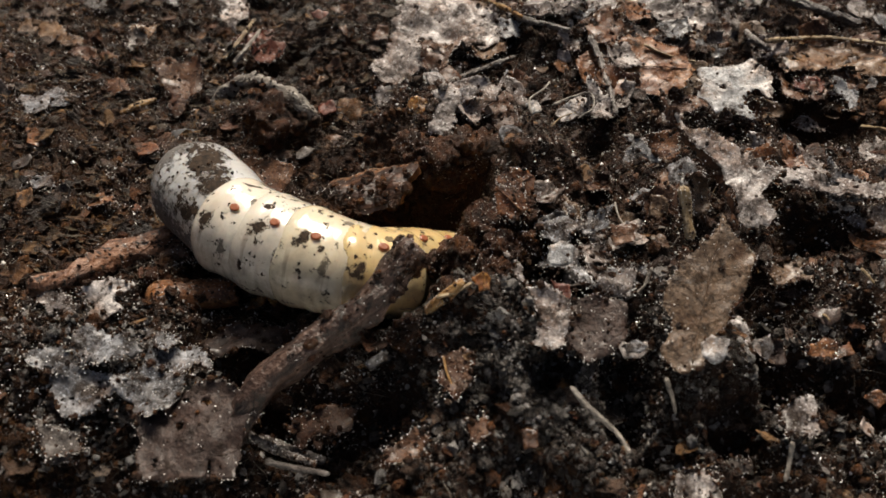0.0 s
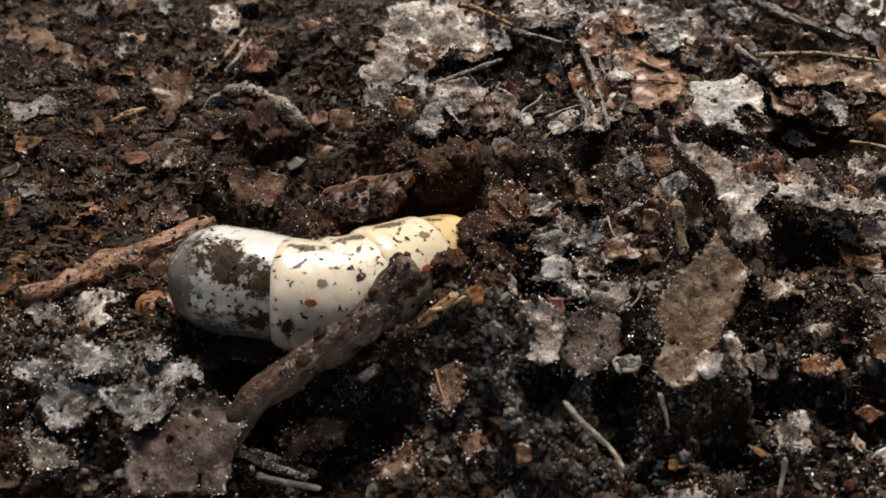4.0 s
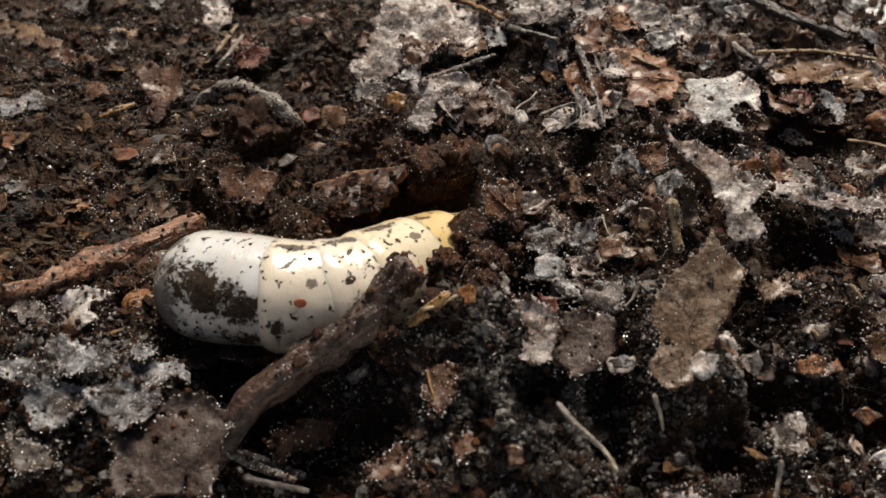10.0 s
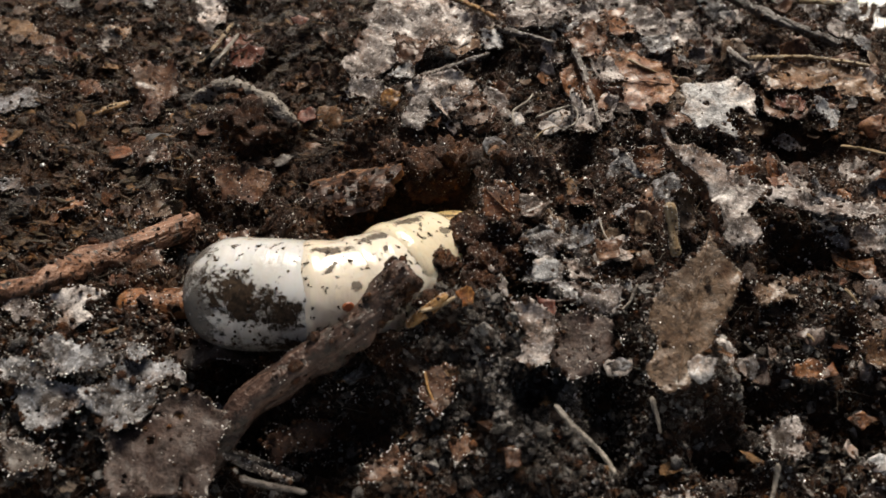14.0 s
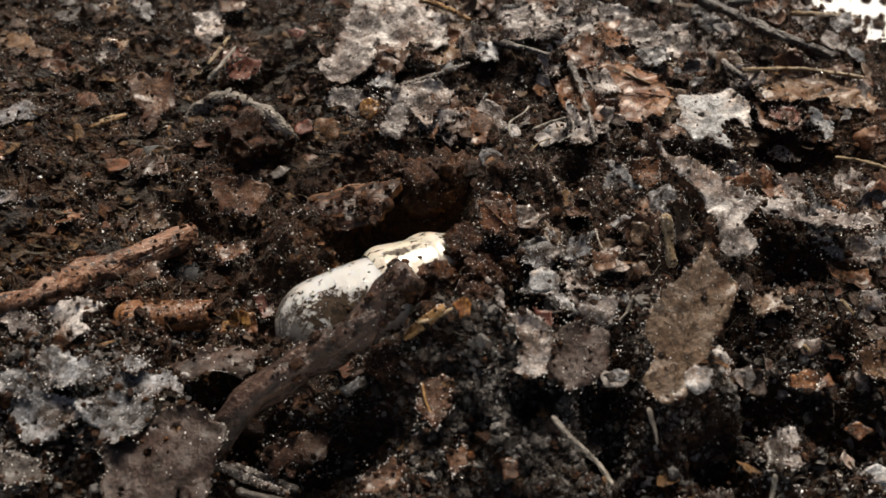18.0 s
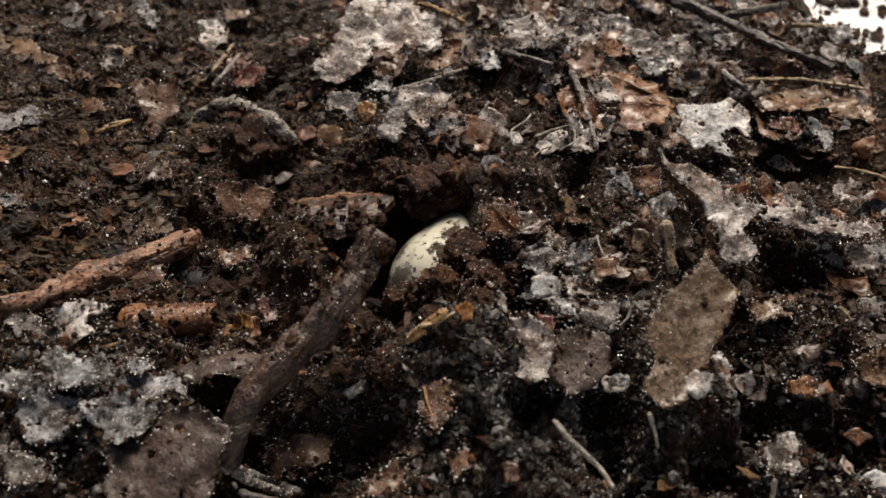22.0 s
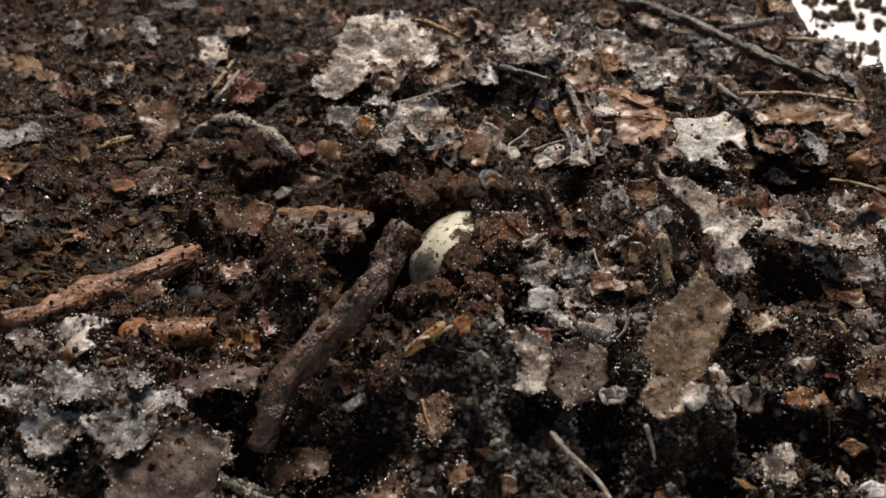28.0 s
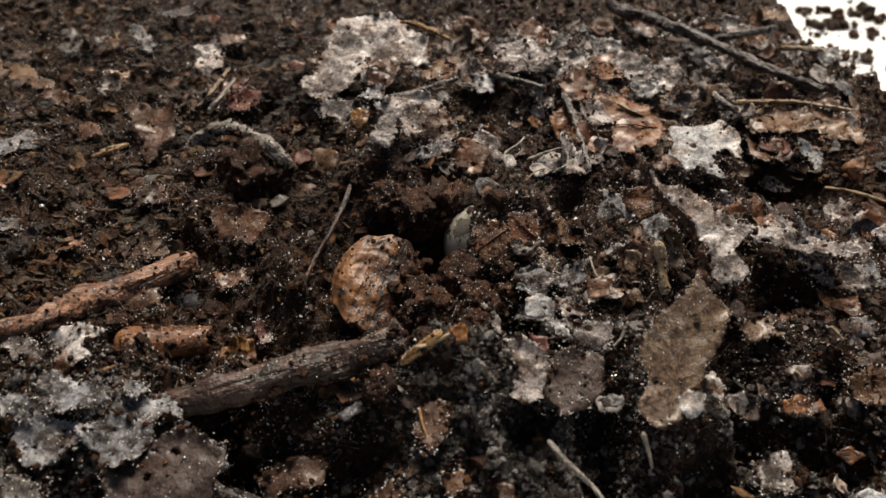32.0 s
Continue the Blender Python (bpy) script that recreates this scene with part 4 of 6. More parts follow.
big_leaf = leaf("dead_leaf", "large grey-brown decaying leaf with torn edges", pose(-0.0088, 0.0559, 0.0065, 20, 0), [(-6.8, 7.2), (-7.0, 2.9), (-8.8, -0.8), (-11.3, -4.4), (-8.9, -7.3), (-7.2, -7.9), (-5.5, -10.2), (-3.1, -7.3), (0.2, -4.7), (2.7, -4.1), (4.4, -2.9), (7.5, 1.3), (11.7, -1.1), (14.9, 1.6), (14.7, 8.8), (7.1, 15.6), (-3.6, 15.6)], "leaf_grey", 1.5, 0)
speckled_leaf = leaf("dead_leaf", "pale grey torn leaf scrap with dark specks", pose(-0.0010, 0.0270, 0.0115, 24, 0), [(-4.4, 0.5), (-4.7, -2.3), (-5.6, -5.5), (-2.0, -6.1), (-1.1, -3.9), (-0.7, 0.1), (1.3, -2.3), (2.6, -3.9), (4.0, -1.1), (6.3, 1.7), (7.8, 4.3), (3.3, 6.1), (0.6, 5.8), (-2.1, 4.6), (-5.1, 2.6)], "leaf_grey", 1.2, 0)
pink_scrap = leaf("leaf_scrap", "pinkish grey crumpled leaf scrap", pose(-0.0126, 0.0347, 0.0085, 26, 0), [(-3.3, -0.9), (-1.3, -1.0), (-0.1, -2.5), (2.0, -3.4), (4.4, -2.2), (5.1, 0.6), (2.9, 2.4), (-1.3, 2.7), (-3.4, 3.4), (-5.1, 1.1)], "leaf_grey", 1.3, 0)
tan_scrap = leaf("leaf_scrap", "small tan curled leaf scrap", pose(-0.0088, 0.0283, 0.0110, 34, 0), [(-1.6, -1.1), (-0.0, -2.3), (1.5, -1.1), (1.6, 1.4), (0.1, 2.0), (-1.5, 1.1)], "leaf_yellow", 1, 0)
veined_scrap = leaf("leaf_scrap", "small veined pale leaf scrap", pose(-0.0067, 0.0386, 0.0105, 28, 0), [(-1.4, -1.3), (1.4, -1.7), (2.0, -0.2), (1.3, 2.2), (-0.3, 1.9), (-3.0, -0.9)], "leaf_white", 0.8, 0)
orange_scrap = leaf("leaf_scrap", "orange-brown leaf scrap with fine veins", pose(0.0082, -0.0057, 0.0132, 35, 0), [(-2.2, 2.5), (1.6, 2.9), (2.3, -0.9), (0.3, -2.8), (-2.0, -1.6)], "leaf_orange", 0.6, 1)
mound_scrap = leaf("leaf_scrap", "dark brown leaf scrap on the mound", pose(0.0054, 0.0295, 0.0086, 22, 0), [(-3.8, 5.7), (1.3, 4.4), (4.1, -1.8), (1.1, -5.5), (-2.8, -2.5)], "leaf_brown", 1, 0)
leaf("leaf_scrap", "pale grey leaf lying flat", pose(-0.0807, 0.0412, 0.0025, 8, 0), [(-6.3, 1.7), (0.9, 3.1), (7.4, 0.7), (2.5, -1.8), (-4.5, -3.6)], "leaf_pale", 0.8, 0)
leaf("leaf_scrap", "tan wood sliver with frayed end", pose(-0.0924, 0.0741, 0.0004, 12, 0), [(-9.5, 5.6), (-0.1, 4.6), (8.9, -3.9), (7.9, -5.8), (0.4, -1.5), (-8.1, 1.3)], "leaf_tan", 0.8, 0)
leaf("leaf_scrap", "pale bluish leaf scrap", pose(-0.0706, 0.0927, 0.0020, 15, 0), [(-3.4, 4.9), (0.6, 2.8), (4.3, -1.9), (2.7, -5.2), (-0.7, -1.9), (-3.7, 1.5)], "leaf_pale", 1, 0)
leaf("leaf_scrap", "tan curled leaf scrap", pose(-0.0760, 0.0904, 0.0016, 15, 0), [(-1.5, -2.9), (-0.8, 2.7), (1.0, 4.5), (1.2, -0.2), (0.1, -3.9)], "leaf_tan", 1, 0)
leaf("dead_leaf", "pinkish grey curled leaf", pose(-0.0537, 0.0867, -0.0008, 20, 0), [(-4.7, 3.7), (0.4, 6.6), (3.2, 2.8), (3.6, -2.8), (0.3, -5.9), (-2.8, -4.1)], "leaf_grey", 1.4, 0)
leaf("leaf_scrap", "whitish leaf edge on dark damp soil", pose(-0.0654, 0.1076, 0.0024, 10, 0), [(-7.0, 0.5), (2.4, 2.6), (5.2, -0.5), (-0.6, -2.6)], "leaf_pale", 1, 0)
leaf("leaf_scrap", "dark red-brown leaf scrap", pose(-0.0451, 0.0701, -0.0002, 18, 0), [(-5.3, 0.7), (3.7, 3.1), (3.7, -1.3), (-2.1, -2.4)], "leaf_red", 0.6, 0)
leaf("leaf_scrap", "tan leaf scrap on dark damp soil", pose(-0.0611, 0.0104, 0.0013, 14, 0), [(-2.7, 0.5), (1.2, 2.0), (2.9, -0.5), (-1.4, -2.0)], "leaf_orange", 0.8, 0)
leaf("leaf_scrap", "pale grey leaf scrap", pose(-0.0729, 0.0154, 0.0019, 8, 0), [(-3.7, 2.2), (0.9, 1.8), (3.5, -1.6), (-0.7, -2.2)], "leaf_pale", 0.8, 0)
leaf("bark_flake", "rough grey-brown bark flake", pose(-0.0470, 0.0090, 0.0015, 20, 0), [(-2.8, 2.2), (0.7, 2.9), (3.0, -1.8), (-0.9, -3.2)], "leaf_greybrown", 1.5, 0, "bark")
leaf("leaf_scrap", "orange-brown leaf scrap on dark damp soil", pose(-0.0697, 0.0483, 0.0015, 10, 0), [(-3.2, 2.0), (0.6, 2.5), (3.4, -1.6), (-0.8, -2.8)], "leaf_orange", 1, 0)
leaf("leaf_scrap", "orange-brown leaf scrap on dark damp soil", pose(-0.0564, 0.0239, 0.0024, 12, 0), [(-2.4, 0.8), (1.1, 1.8), (2.4, -0.6), (-1.0, -2.0)], "leaf_orange", 1, 0)
leaf("leaf_scrap", "dark brown leaf scrap", pose(-0.0506, 0.0231, 0.0023, 10, 0), [(-4.0, 1.9), (2.0, 2.7), (3.9, -1.7), (-1.9, -2.8)], "leaf_brown", 1, 0)
leaf("leaf_scrap", "tan leaf scrap on dark damp soil", pose(-0.0703, 0.0703, 0.0023, 15, 0), [(-2.7, 2.5), (2.2, 2.9), (2.6, -2.2), (-2.1, -3.1)], "leaf_tan", 1, 0)
leaf("leaf_scrap", "brown leaf scrap on dark damp soil", pose(-0.0808, 0.0638, 0.0007, 10, 0), [(-3.4, 3.7), (7.2, -1.2), (1.7, -3.2), (-5.5, 0.7)], "leaf_brown", 1, 0)
leaf("leaf_scrap", "tan leaf scrap on dark damp soil", pose(-0.0796, 0.0295, 0.0022, 15, 0), [(-2.6, 2.7), (1.5, 1.3), (2.3, -2.2), (-1.2, -1.8)], "leaf_orange", 1, 0)
leaf("leaf_scrap", "tan leaf scrap on dark damp soil", pose(-0.0491, 0.0958, 0.0005, 15, 0), [(-3.9, 1.7), (3.6, 2.8), (2.8, -1.9), (-2.6, -2.6)], "leaf_brown", 1, 0)
leaf("leaf_scrap", "dark brown leaf scrap", pose(-0.0837, 0.0886, 0.0014, 10, 0), [(-6.9, -0.6), (-0.1, 4.1), (6.0, 1.3), (0.9, -4.7)], "leaf_dark", 1, 0)
stick("dry_stem", "short tan plant stem", [(-51.4, 62.3, -1.3), (-48.3, 66.7, 1.2), (-46.6, 77.8, 1.1)], 0.51, "straw", 0.7, "stem")
stick("straw", "pale straw sliver on dark damp soil", [(-66.0, 42.4, -0.1), (-62.3, 47.3, -1.3)], 0.42, "straw", 0.7, "straw")
stick("root", "arched grey fuzzy root", [(-49.7, 43.9, -1.9), (-46.3, 45.4, 1.2), (-39.5, 42.1, 5.6), (-33.0, 34.3, 7.8), (-28.6, 31.2, 6.3), (-26.4, 30.9, 2.6)], 1.45, "straw_grey", 0.7, "root")
stick("bark_stick", "orange-pink rotten stick on dark damp soil", [(-61.8, -15.9, 3.8), (-55.2, -14.5, 6.1), (-53.2, -5.8, 2.3), (-46.9, -0.9, 1.7), (-40.1, 8.1, 0.2)], 2.35, "bark_orange", 0.9, "twig")
leaf("leaf_scrap", "grey torn leaf on dark damp soil", pose(-0.0571, -0.0194, 0.0057, 10, 0), [(-4.4, 3.8), (0.7, 1.3), (4.2, -1.2), (2.2, -3.5), (-2.7, -0.2)], "leaf_grey", 1.3, 0)
def rolled_leaf(label, m, length, radius, material):
    """A dead leaf rolled into a half pipe: one end drawn in, the other open and torn."""
    COUNT[0] += 2
    rng = random.Random(100 + COUNT[0])
    ni, nj = 44, 26
    verts, faces = [], []
    for layer in (0, 1):
        for i in range(ni):
            for j in range(nj):
                u, w = i / (ni - 1), j / (nj - 1)
                a = radians(-28 + 218 * w) + 0.18 * noise.noise((u * 3, w * 2, 4))
                r = radius * min(1.0, 0.35 + 1.9 * math.sqrt(u)) * (1 - 0.22 * u) * (1 + 0.10 * noise.noise((u * 4, w * 3, 9)) + 0.04 * noise.noise((u * 14, w * 9, 1))) - 0.28 * layer
                x = length * (u - 0.5) + (0.9 * noise.noise((w * 4, 2, 5)) + 0.4 * noise.noise((w * 13, 2, 5))) * u
                verts.append((x / 1000, -r * math.cos(a) / 1000, r * math.sin(a) * 0.9 / 1000))
    o = ni * nj
    for i in range(ni - 1):
        for j in range(nj - 1):
            q = (i * nj + j, i * nj + j + 1, (i + 1) * nj + j + 1, (i + 1) * nj + j)
            faces += [q, tuple(k + o for k in reversed(q))]
    rim = [i * nj for i in range(ni)] + [(ni - 1) * nj + j for j in range(1, nj)] + [i * nj + nj - 1 for i in range(ni - 2, -1, -1)] + [j for j in range(nj - 2, 0, -1)]
    faces += [(a, b, b + o, a + o) for a, b in zip(rim, rim[1:] + rim[:1])]
    ob = new("rolled_leaf", mesh_of("rolled_leaf", verts, faces, material))
    ob.matrix_basis = m
    stuck_soil(ob, [(x * 1000, y * 1000, z * 1000) for x, y, z in verts[:o] if z > 0.2 * radius / 1000], rng, 150, 1.6)
    return tagged(ob, label, "leaf")


rolled_leaf("orange-brown dead leaf rolled up, half sunk in soil", pose(-0.0409, -0.0113, -0.0013, 0, 4.2, 10.3), 13.7, 3.0, "leaf_orange")
leaf("leaf_scrap", "brown leaf scrap on dark damp soil", pose(-0.0330, 0.0037, -0.0009, 15, 0), [(-3.3, 1.0), (1.7, 2.2), (3.0, -0.7), (-1.4, -2.4)], "leaf_orange", 1.2, 0)
leaf("leaf_scrap", "brown leaf scrap on dark damp soil", pose(-0.0450, -0.0050, 0.0022, 15, 0), [(-4.4, 1.5), (2.3, 2.5), (4.0, -1.7), (-1.9, -2.2)], "leaf_brown", 1, 0)
leaf("leaf_scrap", "orange leaf scrap on dark damp soil", pose(-0.0307, -0.0114, -0.0031, 20, 0), [(-1.8, -1.5), (0.9, 2.0), (0.9, -0.5)], "leaf_orange", 1, 0)
leaf("leaf_scrap", "orange leaf scrap on dark damp soil", pose(-0.0288, -0.0095, -0.0045, 20, 0), [(-1.5, 1.3), (0.7, 1.5), (1.2, -1.2), (-0.4, -1.6)], "leaf_orange", 1, 0)
leaf("dead_leaf", "grey leaf with a curled rim over a cavity", pose(-0.0304, -0.0191, -0.0028, 6, 0), [(-8.6, 0.3), (-1.3, 3.1), (7.0, 3.3), (6.0, -0.1), (2.4, -2.1), (-0.3, -1.5), (-5.1, -2.9)], "leaf_purple", 1, 0)
leaf("leaf_scrap", "reddish leaf scrap on dark damp soil", pose(-0.0268, -0.0060, -0.0039, 20, 0), [(-1.8, 1.4), (0.8, 2.4), (1.7, -1.1), (-0.7, -2.6)], "leaf_red", 1, 0)
leaf("leaf_scrap", "cream decaying leaf scrap", pose(-0.0542, -0.0290, 0.0044, 15, 0), [(-5.3, 1.2), (0.1, 2.4), (5.1, 0.0), (2.5, -2.0), (-2.4, -1.6)], "leaf_pale", 1.2, 0)
leaf("dead_leaf", "grey rotten leaf with ragged rim", pose(-0.0507, -0.0327, 0.0018, 15, 0), [(-7.4, 3.6), (2.2, 2.7), (7.1, 1.3), (2.8, -2.9), (-1.3, -3.5), (-3.5, -0.9)], "leaf_pale", 1.4, 0)
leaf("dead_leaf", "blue-grey rotten leaf with a hole edge", pose(-0.0410, -0.0327, 0.0017, 15, 0), [(-5.0, 1.2), (-1.1, 4.0), (4.4, 2.4), (4.2, -1.0), (0.7, -4.3), (-3.2, -2.1)], "leaf_pale", 1.4, 0)
leaf("dead_leaf", "large dark purplish leaf", pose(-0.0352, -0.0373, -0.0004, 19, 0), [(-7.3, 1.4), (-2.6, 5.1), (2.0, 6.9), (5.6, 5.6), (8.6, 3.4), (7.6, -0.6), (6.6, -6.7), (-5.5, -7.4)], "leaf_purple", 0.8, 0)
leaf("leaf_scrap", "pale crumpled leaf rim", pose(-0.0316, -0.0272, -0.0083, 20, 0), [(-3.2, 3.0), (1.5, 2.2), (2.8, -1.5), (0.6, -3.1), (-1.7, -0.5)], "leaf_pale", 1.6, 0)
leaf("leaf_scrap", "grey leaf scrap on dark damp soil", pose(-0.0480, -0.0271, 0.0046, 12, 0), [(-4.4, 3.1), (2.1, 2.5), (5.6, -1.2), (0.4, -3.0), (-3.7, -1.2)], "leaf_pale", 1.4, 0)
leaf("leaf_scrap", "grey leaf scrap on dark damp soil", pose(-0.0427, -0.0239, 0.0026, 12, 0), [(-3.3, 3.5), (4.1, 0.7), (2.4, -2.6), (-3.2, -1.6)], "leaf_pale", 1.4, 0)
leaf("leaf_scrap", "blue-grey leaf scrap on dark damp soil", pose(-0.0394, -0.0267, 0.0015, 12, 0), [(-7.2, 1.7), (2.9, 2.3), (5.7, -1.4), (-1.4, -2.6)], "leaf_pale", 1.4, 0)
leaf("leaf_scrap", "grey leaf scrap on dark damp soil", pose(-0.0516, -0.0391, -0.0007, 12, 0), [(-4.2, 2.8), (1.2, 1.4), (4.1, -1.5), (-1.1, -2.6)], "leaf_dark", 1.4, 0)
stick("wood_sliver", "orange wood sliver on dark damp soil", [(-48.6, -24.9, 3.6), (-48.8, -27.9, 2.0)], 0.42, "straw_orange", 0.7, "sliver")
leaf("dead_leaf", "dark brown leaf in the cavity", pose(-0.0190, -0.0312, -0.0073, 15, 0), [(-5.2, -0.7), (0.6, 2.6), (4.6, 3.2), (3.6, -1.1), (-3.4, -3.7)], "leaf_brown", 1, 0)
leaf("dead_leaf", "brown leaf scrap on dark damp soil", pose(-0.0068, -0.0398, -0.0012, 18, 0), [(-3.1, -0.2), (1.0, 2.7), (3.0, 1.4), (1.9, -1.5), (-2.7, -2.2)], "leaf_brown", 1, 0)
stick("bark_stick", "blue-grey wet splintered stick", [(-30.3, -36.5, -2.5), (-27.2, -31.5, -11.3), (-18.6, -36.2, -9.2)], 0.93, "bark_dark", 0.7, "twig")
stick("wood_sliver", "blue-grey wet wood splinter", [(-27.9, -36.5, -3.4), (-24.6, -36.7, -6.1), (-18.6, -41.0, -3.2)], 0.57, "bark_dark", 0.7, "sliver")
stick("wood_sliver", "blue-grey wet wood splinter", [(-25.6, -39.0, -5.3), (-21.7, -40.4, -4.9), (-16.2, -44.1, -1.1)], 0.46, "bark_dark", 0.7, "sliver")
leaf("stone_chip", "small pale bluish flake", pose(-0.0116, -0.0250, -0.0010, 10, 0), [(-2.1, -0.4), (0.9, 1.9), (2.1, 0.2), (-0.8, -1.6)], "leaf_pale", 0.6, 0, "flake")
leaf("leaf_scrap", "dark brown leaf with a pale vein", pose(-0.0005, -0.0302, 0.0018, 20, 0), [(-2.1, 3.7), (2.3, 2.9), (1.8, -1.2), (0.1, -3.8), (-2.2, -1.5)], "leaf_brown", 0.8, 0)
stick("rootlet", "thin orange rootlet on dark damp soil", [(-2.1, -27.9, 2.6), (-1.6, -30.2, 1.5), (-0.4, -32.4, 0.1)], 0.19, "straw_orange", 0.7, "root")
leaf("leaf_scrap", "brown leaf scrap on dark damp soil", pose(0.0091, -0.0370, -0.0033, 18, 0), [(-1.4, 1.1), (1.0, 1.7), (1.3, -1.0), (-0.9, -1.7)], "leaf_brown", 1, 0)
leaf("leaf_scrap", "brown leaf scrap on dark damp soil", pose(0.0025, -0.0370, -0.0013, 18, 0), [(-1.4, 0.6), (0.8, 2.8), (1.4, -0.9), (-0.7, -2.4)], "leaf_brown", 1, 0)
leaf("leaf_scrap", "bluish white leaf scrap", pose(0.0145, -0.0087, 0.0090, 18, 0), [(-3.1, 2.0), (1.4, 3.1), (3.5, 0.1), (0.8, -2.9), (-2.6, -2.1)], "leaf_pale", 2.3, 0)
leaf("leaf_scrap", "white mouldy leaf scrap", pose(0.0152, -0.0117, 0.0064, 18, 0), [(-3.9, -1.5), (-0.2, 2.8), (2.5, 1.2), (1.6, -2.3)], "leaf_pale", 2.3, 0)
leaf("leaf_scrap", "grey crumpled leaf on dark damp soil", pose(0.0198, -0.0121, 0.0071, 20, 0), [(-2.6, 1.4), (2.0, 2.6), (2.3, -1.4), (-1.7, -2.5)], "leaf_grey", 2.3, 0)
leaf("leaf_scrap", "whitish crumpled leaf on dark damp soil", pose(0.0215, -0.0161, 0.0057, 20, 0), [(-5.9, 1.8), (2.0, 1.6), (5.8, 1.8), (1.9, -3.7), (-3.7, -1.5)], "leaf_pale", 2.3, 0)
leaf("leaf_scrap", "white mouldy leaf scrap", pose(0.0192, -0.0062, 0.0079, 18, 0), [(-3.3, 2.6), (3.8, 1.7), (1.9, -2.8), (-2.4, -1.4)], "leaf_pale", 2.3, 0)
leaf("leaf_scrap", "brown leaf scrap among grey leaves", pose(0.0139, -0.0214, 0.0082, 20, 0), [(-1.3, 1.5), (1.3, 0.7), (1.0, -1.6), (-1.0, -0.6)], "leaf_red", 1, 0)
leaf("leaf_scrap", "brown leaf scrap on dark damp soil", pose(0.0242, -0.0088, 0.0073, 20, 0), [(-2.0, 1.6), (2.2, 1.9), (1.4, -1.2), (-1.6, -2.2)], "leaf_brown", 1, 0)
leaf("leaf_scrap", "reddish orange torn leaf scrap", pose(0.0286, 0.0520, 0.0104, 18, 0), [(-4.9, 2.2), (1.7, 5.5), (4.0, 1.2), (1.9, -4.0), (-2.6, -4.7)], "leaf_orange", 1.4, 0)
leaf("leaf_scrap", "dark grey torn leaf edge", pose(0.0231, 0.0599, 0.0135, 18, 0), [(-5.5, -3.0), (1.2, 2.9), (3.3, 6.3), (4.4, 2.9), (0.8, -3.0), (-3.9, -5.7)], "leaf_grey", 1.4, 0)
leaf("leaf_scrap", "grey torn leaf scrap", pose(0.0529, 0.0759, 0.0001, 18, 0), [(-2.3, 3.1), (3.2, 5.0), (3.7, -0.5), (-0.9, -5.0), (-3.7, -2.4)], "leaf_grey", 1.4, 0)
leaf("leaf_scrap", "reddish brown leaf scrap", pose(0.0690, 0.0466, -0.0003, 12, 0), [(-2.7, 2.5), (3.7, 0.9), (2.4, -2.0), (-3.4, -1.4)], "leaf_red", 1, 0)
leaf("leaf_scrap", "brown leaf scrap on dark damp soil", pose(0.0449, 0.0381, 0.0021, 15, 0), [(-2.2, 1.5), (1.9, 3.1), (2.2, -1.5), (-1.8, -3.0)], "leaf_orange", 1.2, 0)
leaf("dead_leaf", "grey crumpled leaf on dark damp soil", pose(0.0418, 0.0726, 0.0053, 12, 0), [(-7.9, 8.3), (1.0, 7.3), (7.0, -3.0), (3.7, -8.8), (-4.1, -3.0)], "leaf_grey", 1.8, 0)
leaf("dead_leaf", "dark grey leaf on dark damp soil", pose(0.0191, 0.0633, 0.0110, 12, 0), [(-6.7, 4.7), (3.1, 6.7), (7.2, -1.1), (2.1, -6.8), (-5.8, -3.1)], "leaf_grey", 1.4, 0)
leaf("leaf_scrap", "cream leaf scrap on dark damp soil", pose(0.0881, 0.1104, 0.0013, 12, 0), [(-3.5, 3.5), (3.6, 2.2), (3.0, -3.3), (-3.1, -2.3)], "leaf_tan", 1.2, 0)
leaf("leaf_scrap", "grey scrap at the bed edge", pose(0.0934, 0.0853, 0.0011, 15, 0), [(-2.8, 2.5), (3.1, 3.4), (2.6, -2.2), (-2.8, -3.6)], "leaf_pale", 1.2, 0)
leaf("dead_leaf", "brown mossy leaf on dark damp soil", pose(0.0760, 0.0520, 0.0011, 10, 0), [(-13.2, 2.9), (0.9, 6.7), (11.4, 2.0), (11.1, -6.1), (0.9, -1.7), (-11.2, -3.5)], "leaf_tan", 1.5, 0)
leaf("leaf_scrap", "brown leaf scrap on dark damp soil", pose(0.0539, 0.0081, 0.0076, 15, 0), [(-1.9, 0.9), (1.6, 2.1), (1.9, -0.9), (-1.6, -2.1)], "leaf_orange", 1.2, 0)
leaf("dead_leaf", "grey-green leaf on dark damp soil", pose(0.0491, -0.0114, 0.0020, 18, 0), [(-4.1, 0.6), (1.5, 3.0), (3.5, 0.6), (2.0, -2.3), (-2.9, -1.8)], "leaf_greybrown", 1.2, 0)
leaf("dead_leaf", "grey leaf at the side", pose(0.0641, -0.0012, 0.0034, 12, 0), [(-5.8, 0.9), (1.2, 3.2), (5.1, -1.4), (-0.5, -2.5)], "leaf_grey", 1.5, 0)
leaf("dead_leaf", "pale tan leaf at the side", pose(0.0625, -0.0211, -0.0002, 15, 0), [(-4.2, 1.2), (1.2, 3.0), (3.8, 0.7), (1.8, -2.9), (-2.7, -2.0)], "leaf_tan", 1.3, 0)
leaf("leaf_scrap", "orange-brown leaf scrap on dark damp soil", pose(0.0541, -0.0220, -0.0037, 15, 0), [(-2.2, 0.6), (1.7, 1.5), (1.9, -0.7), (-1.5, -1.4)], "leaf_orange", 1.2, 0)
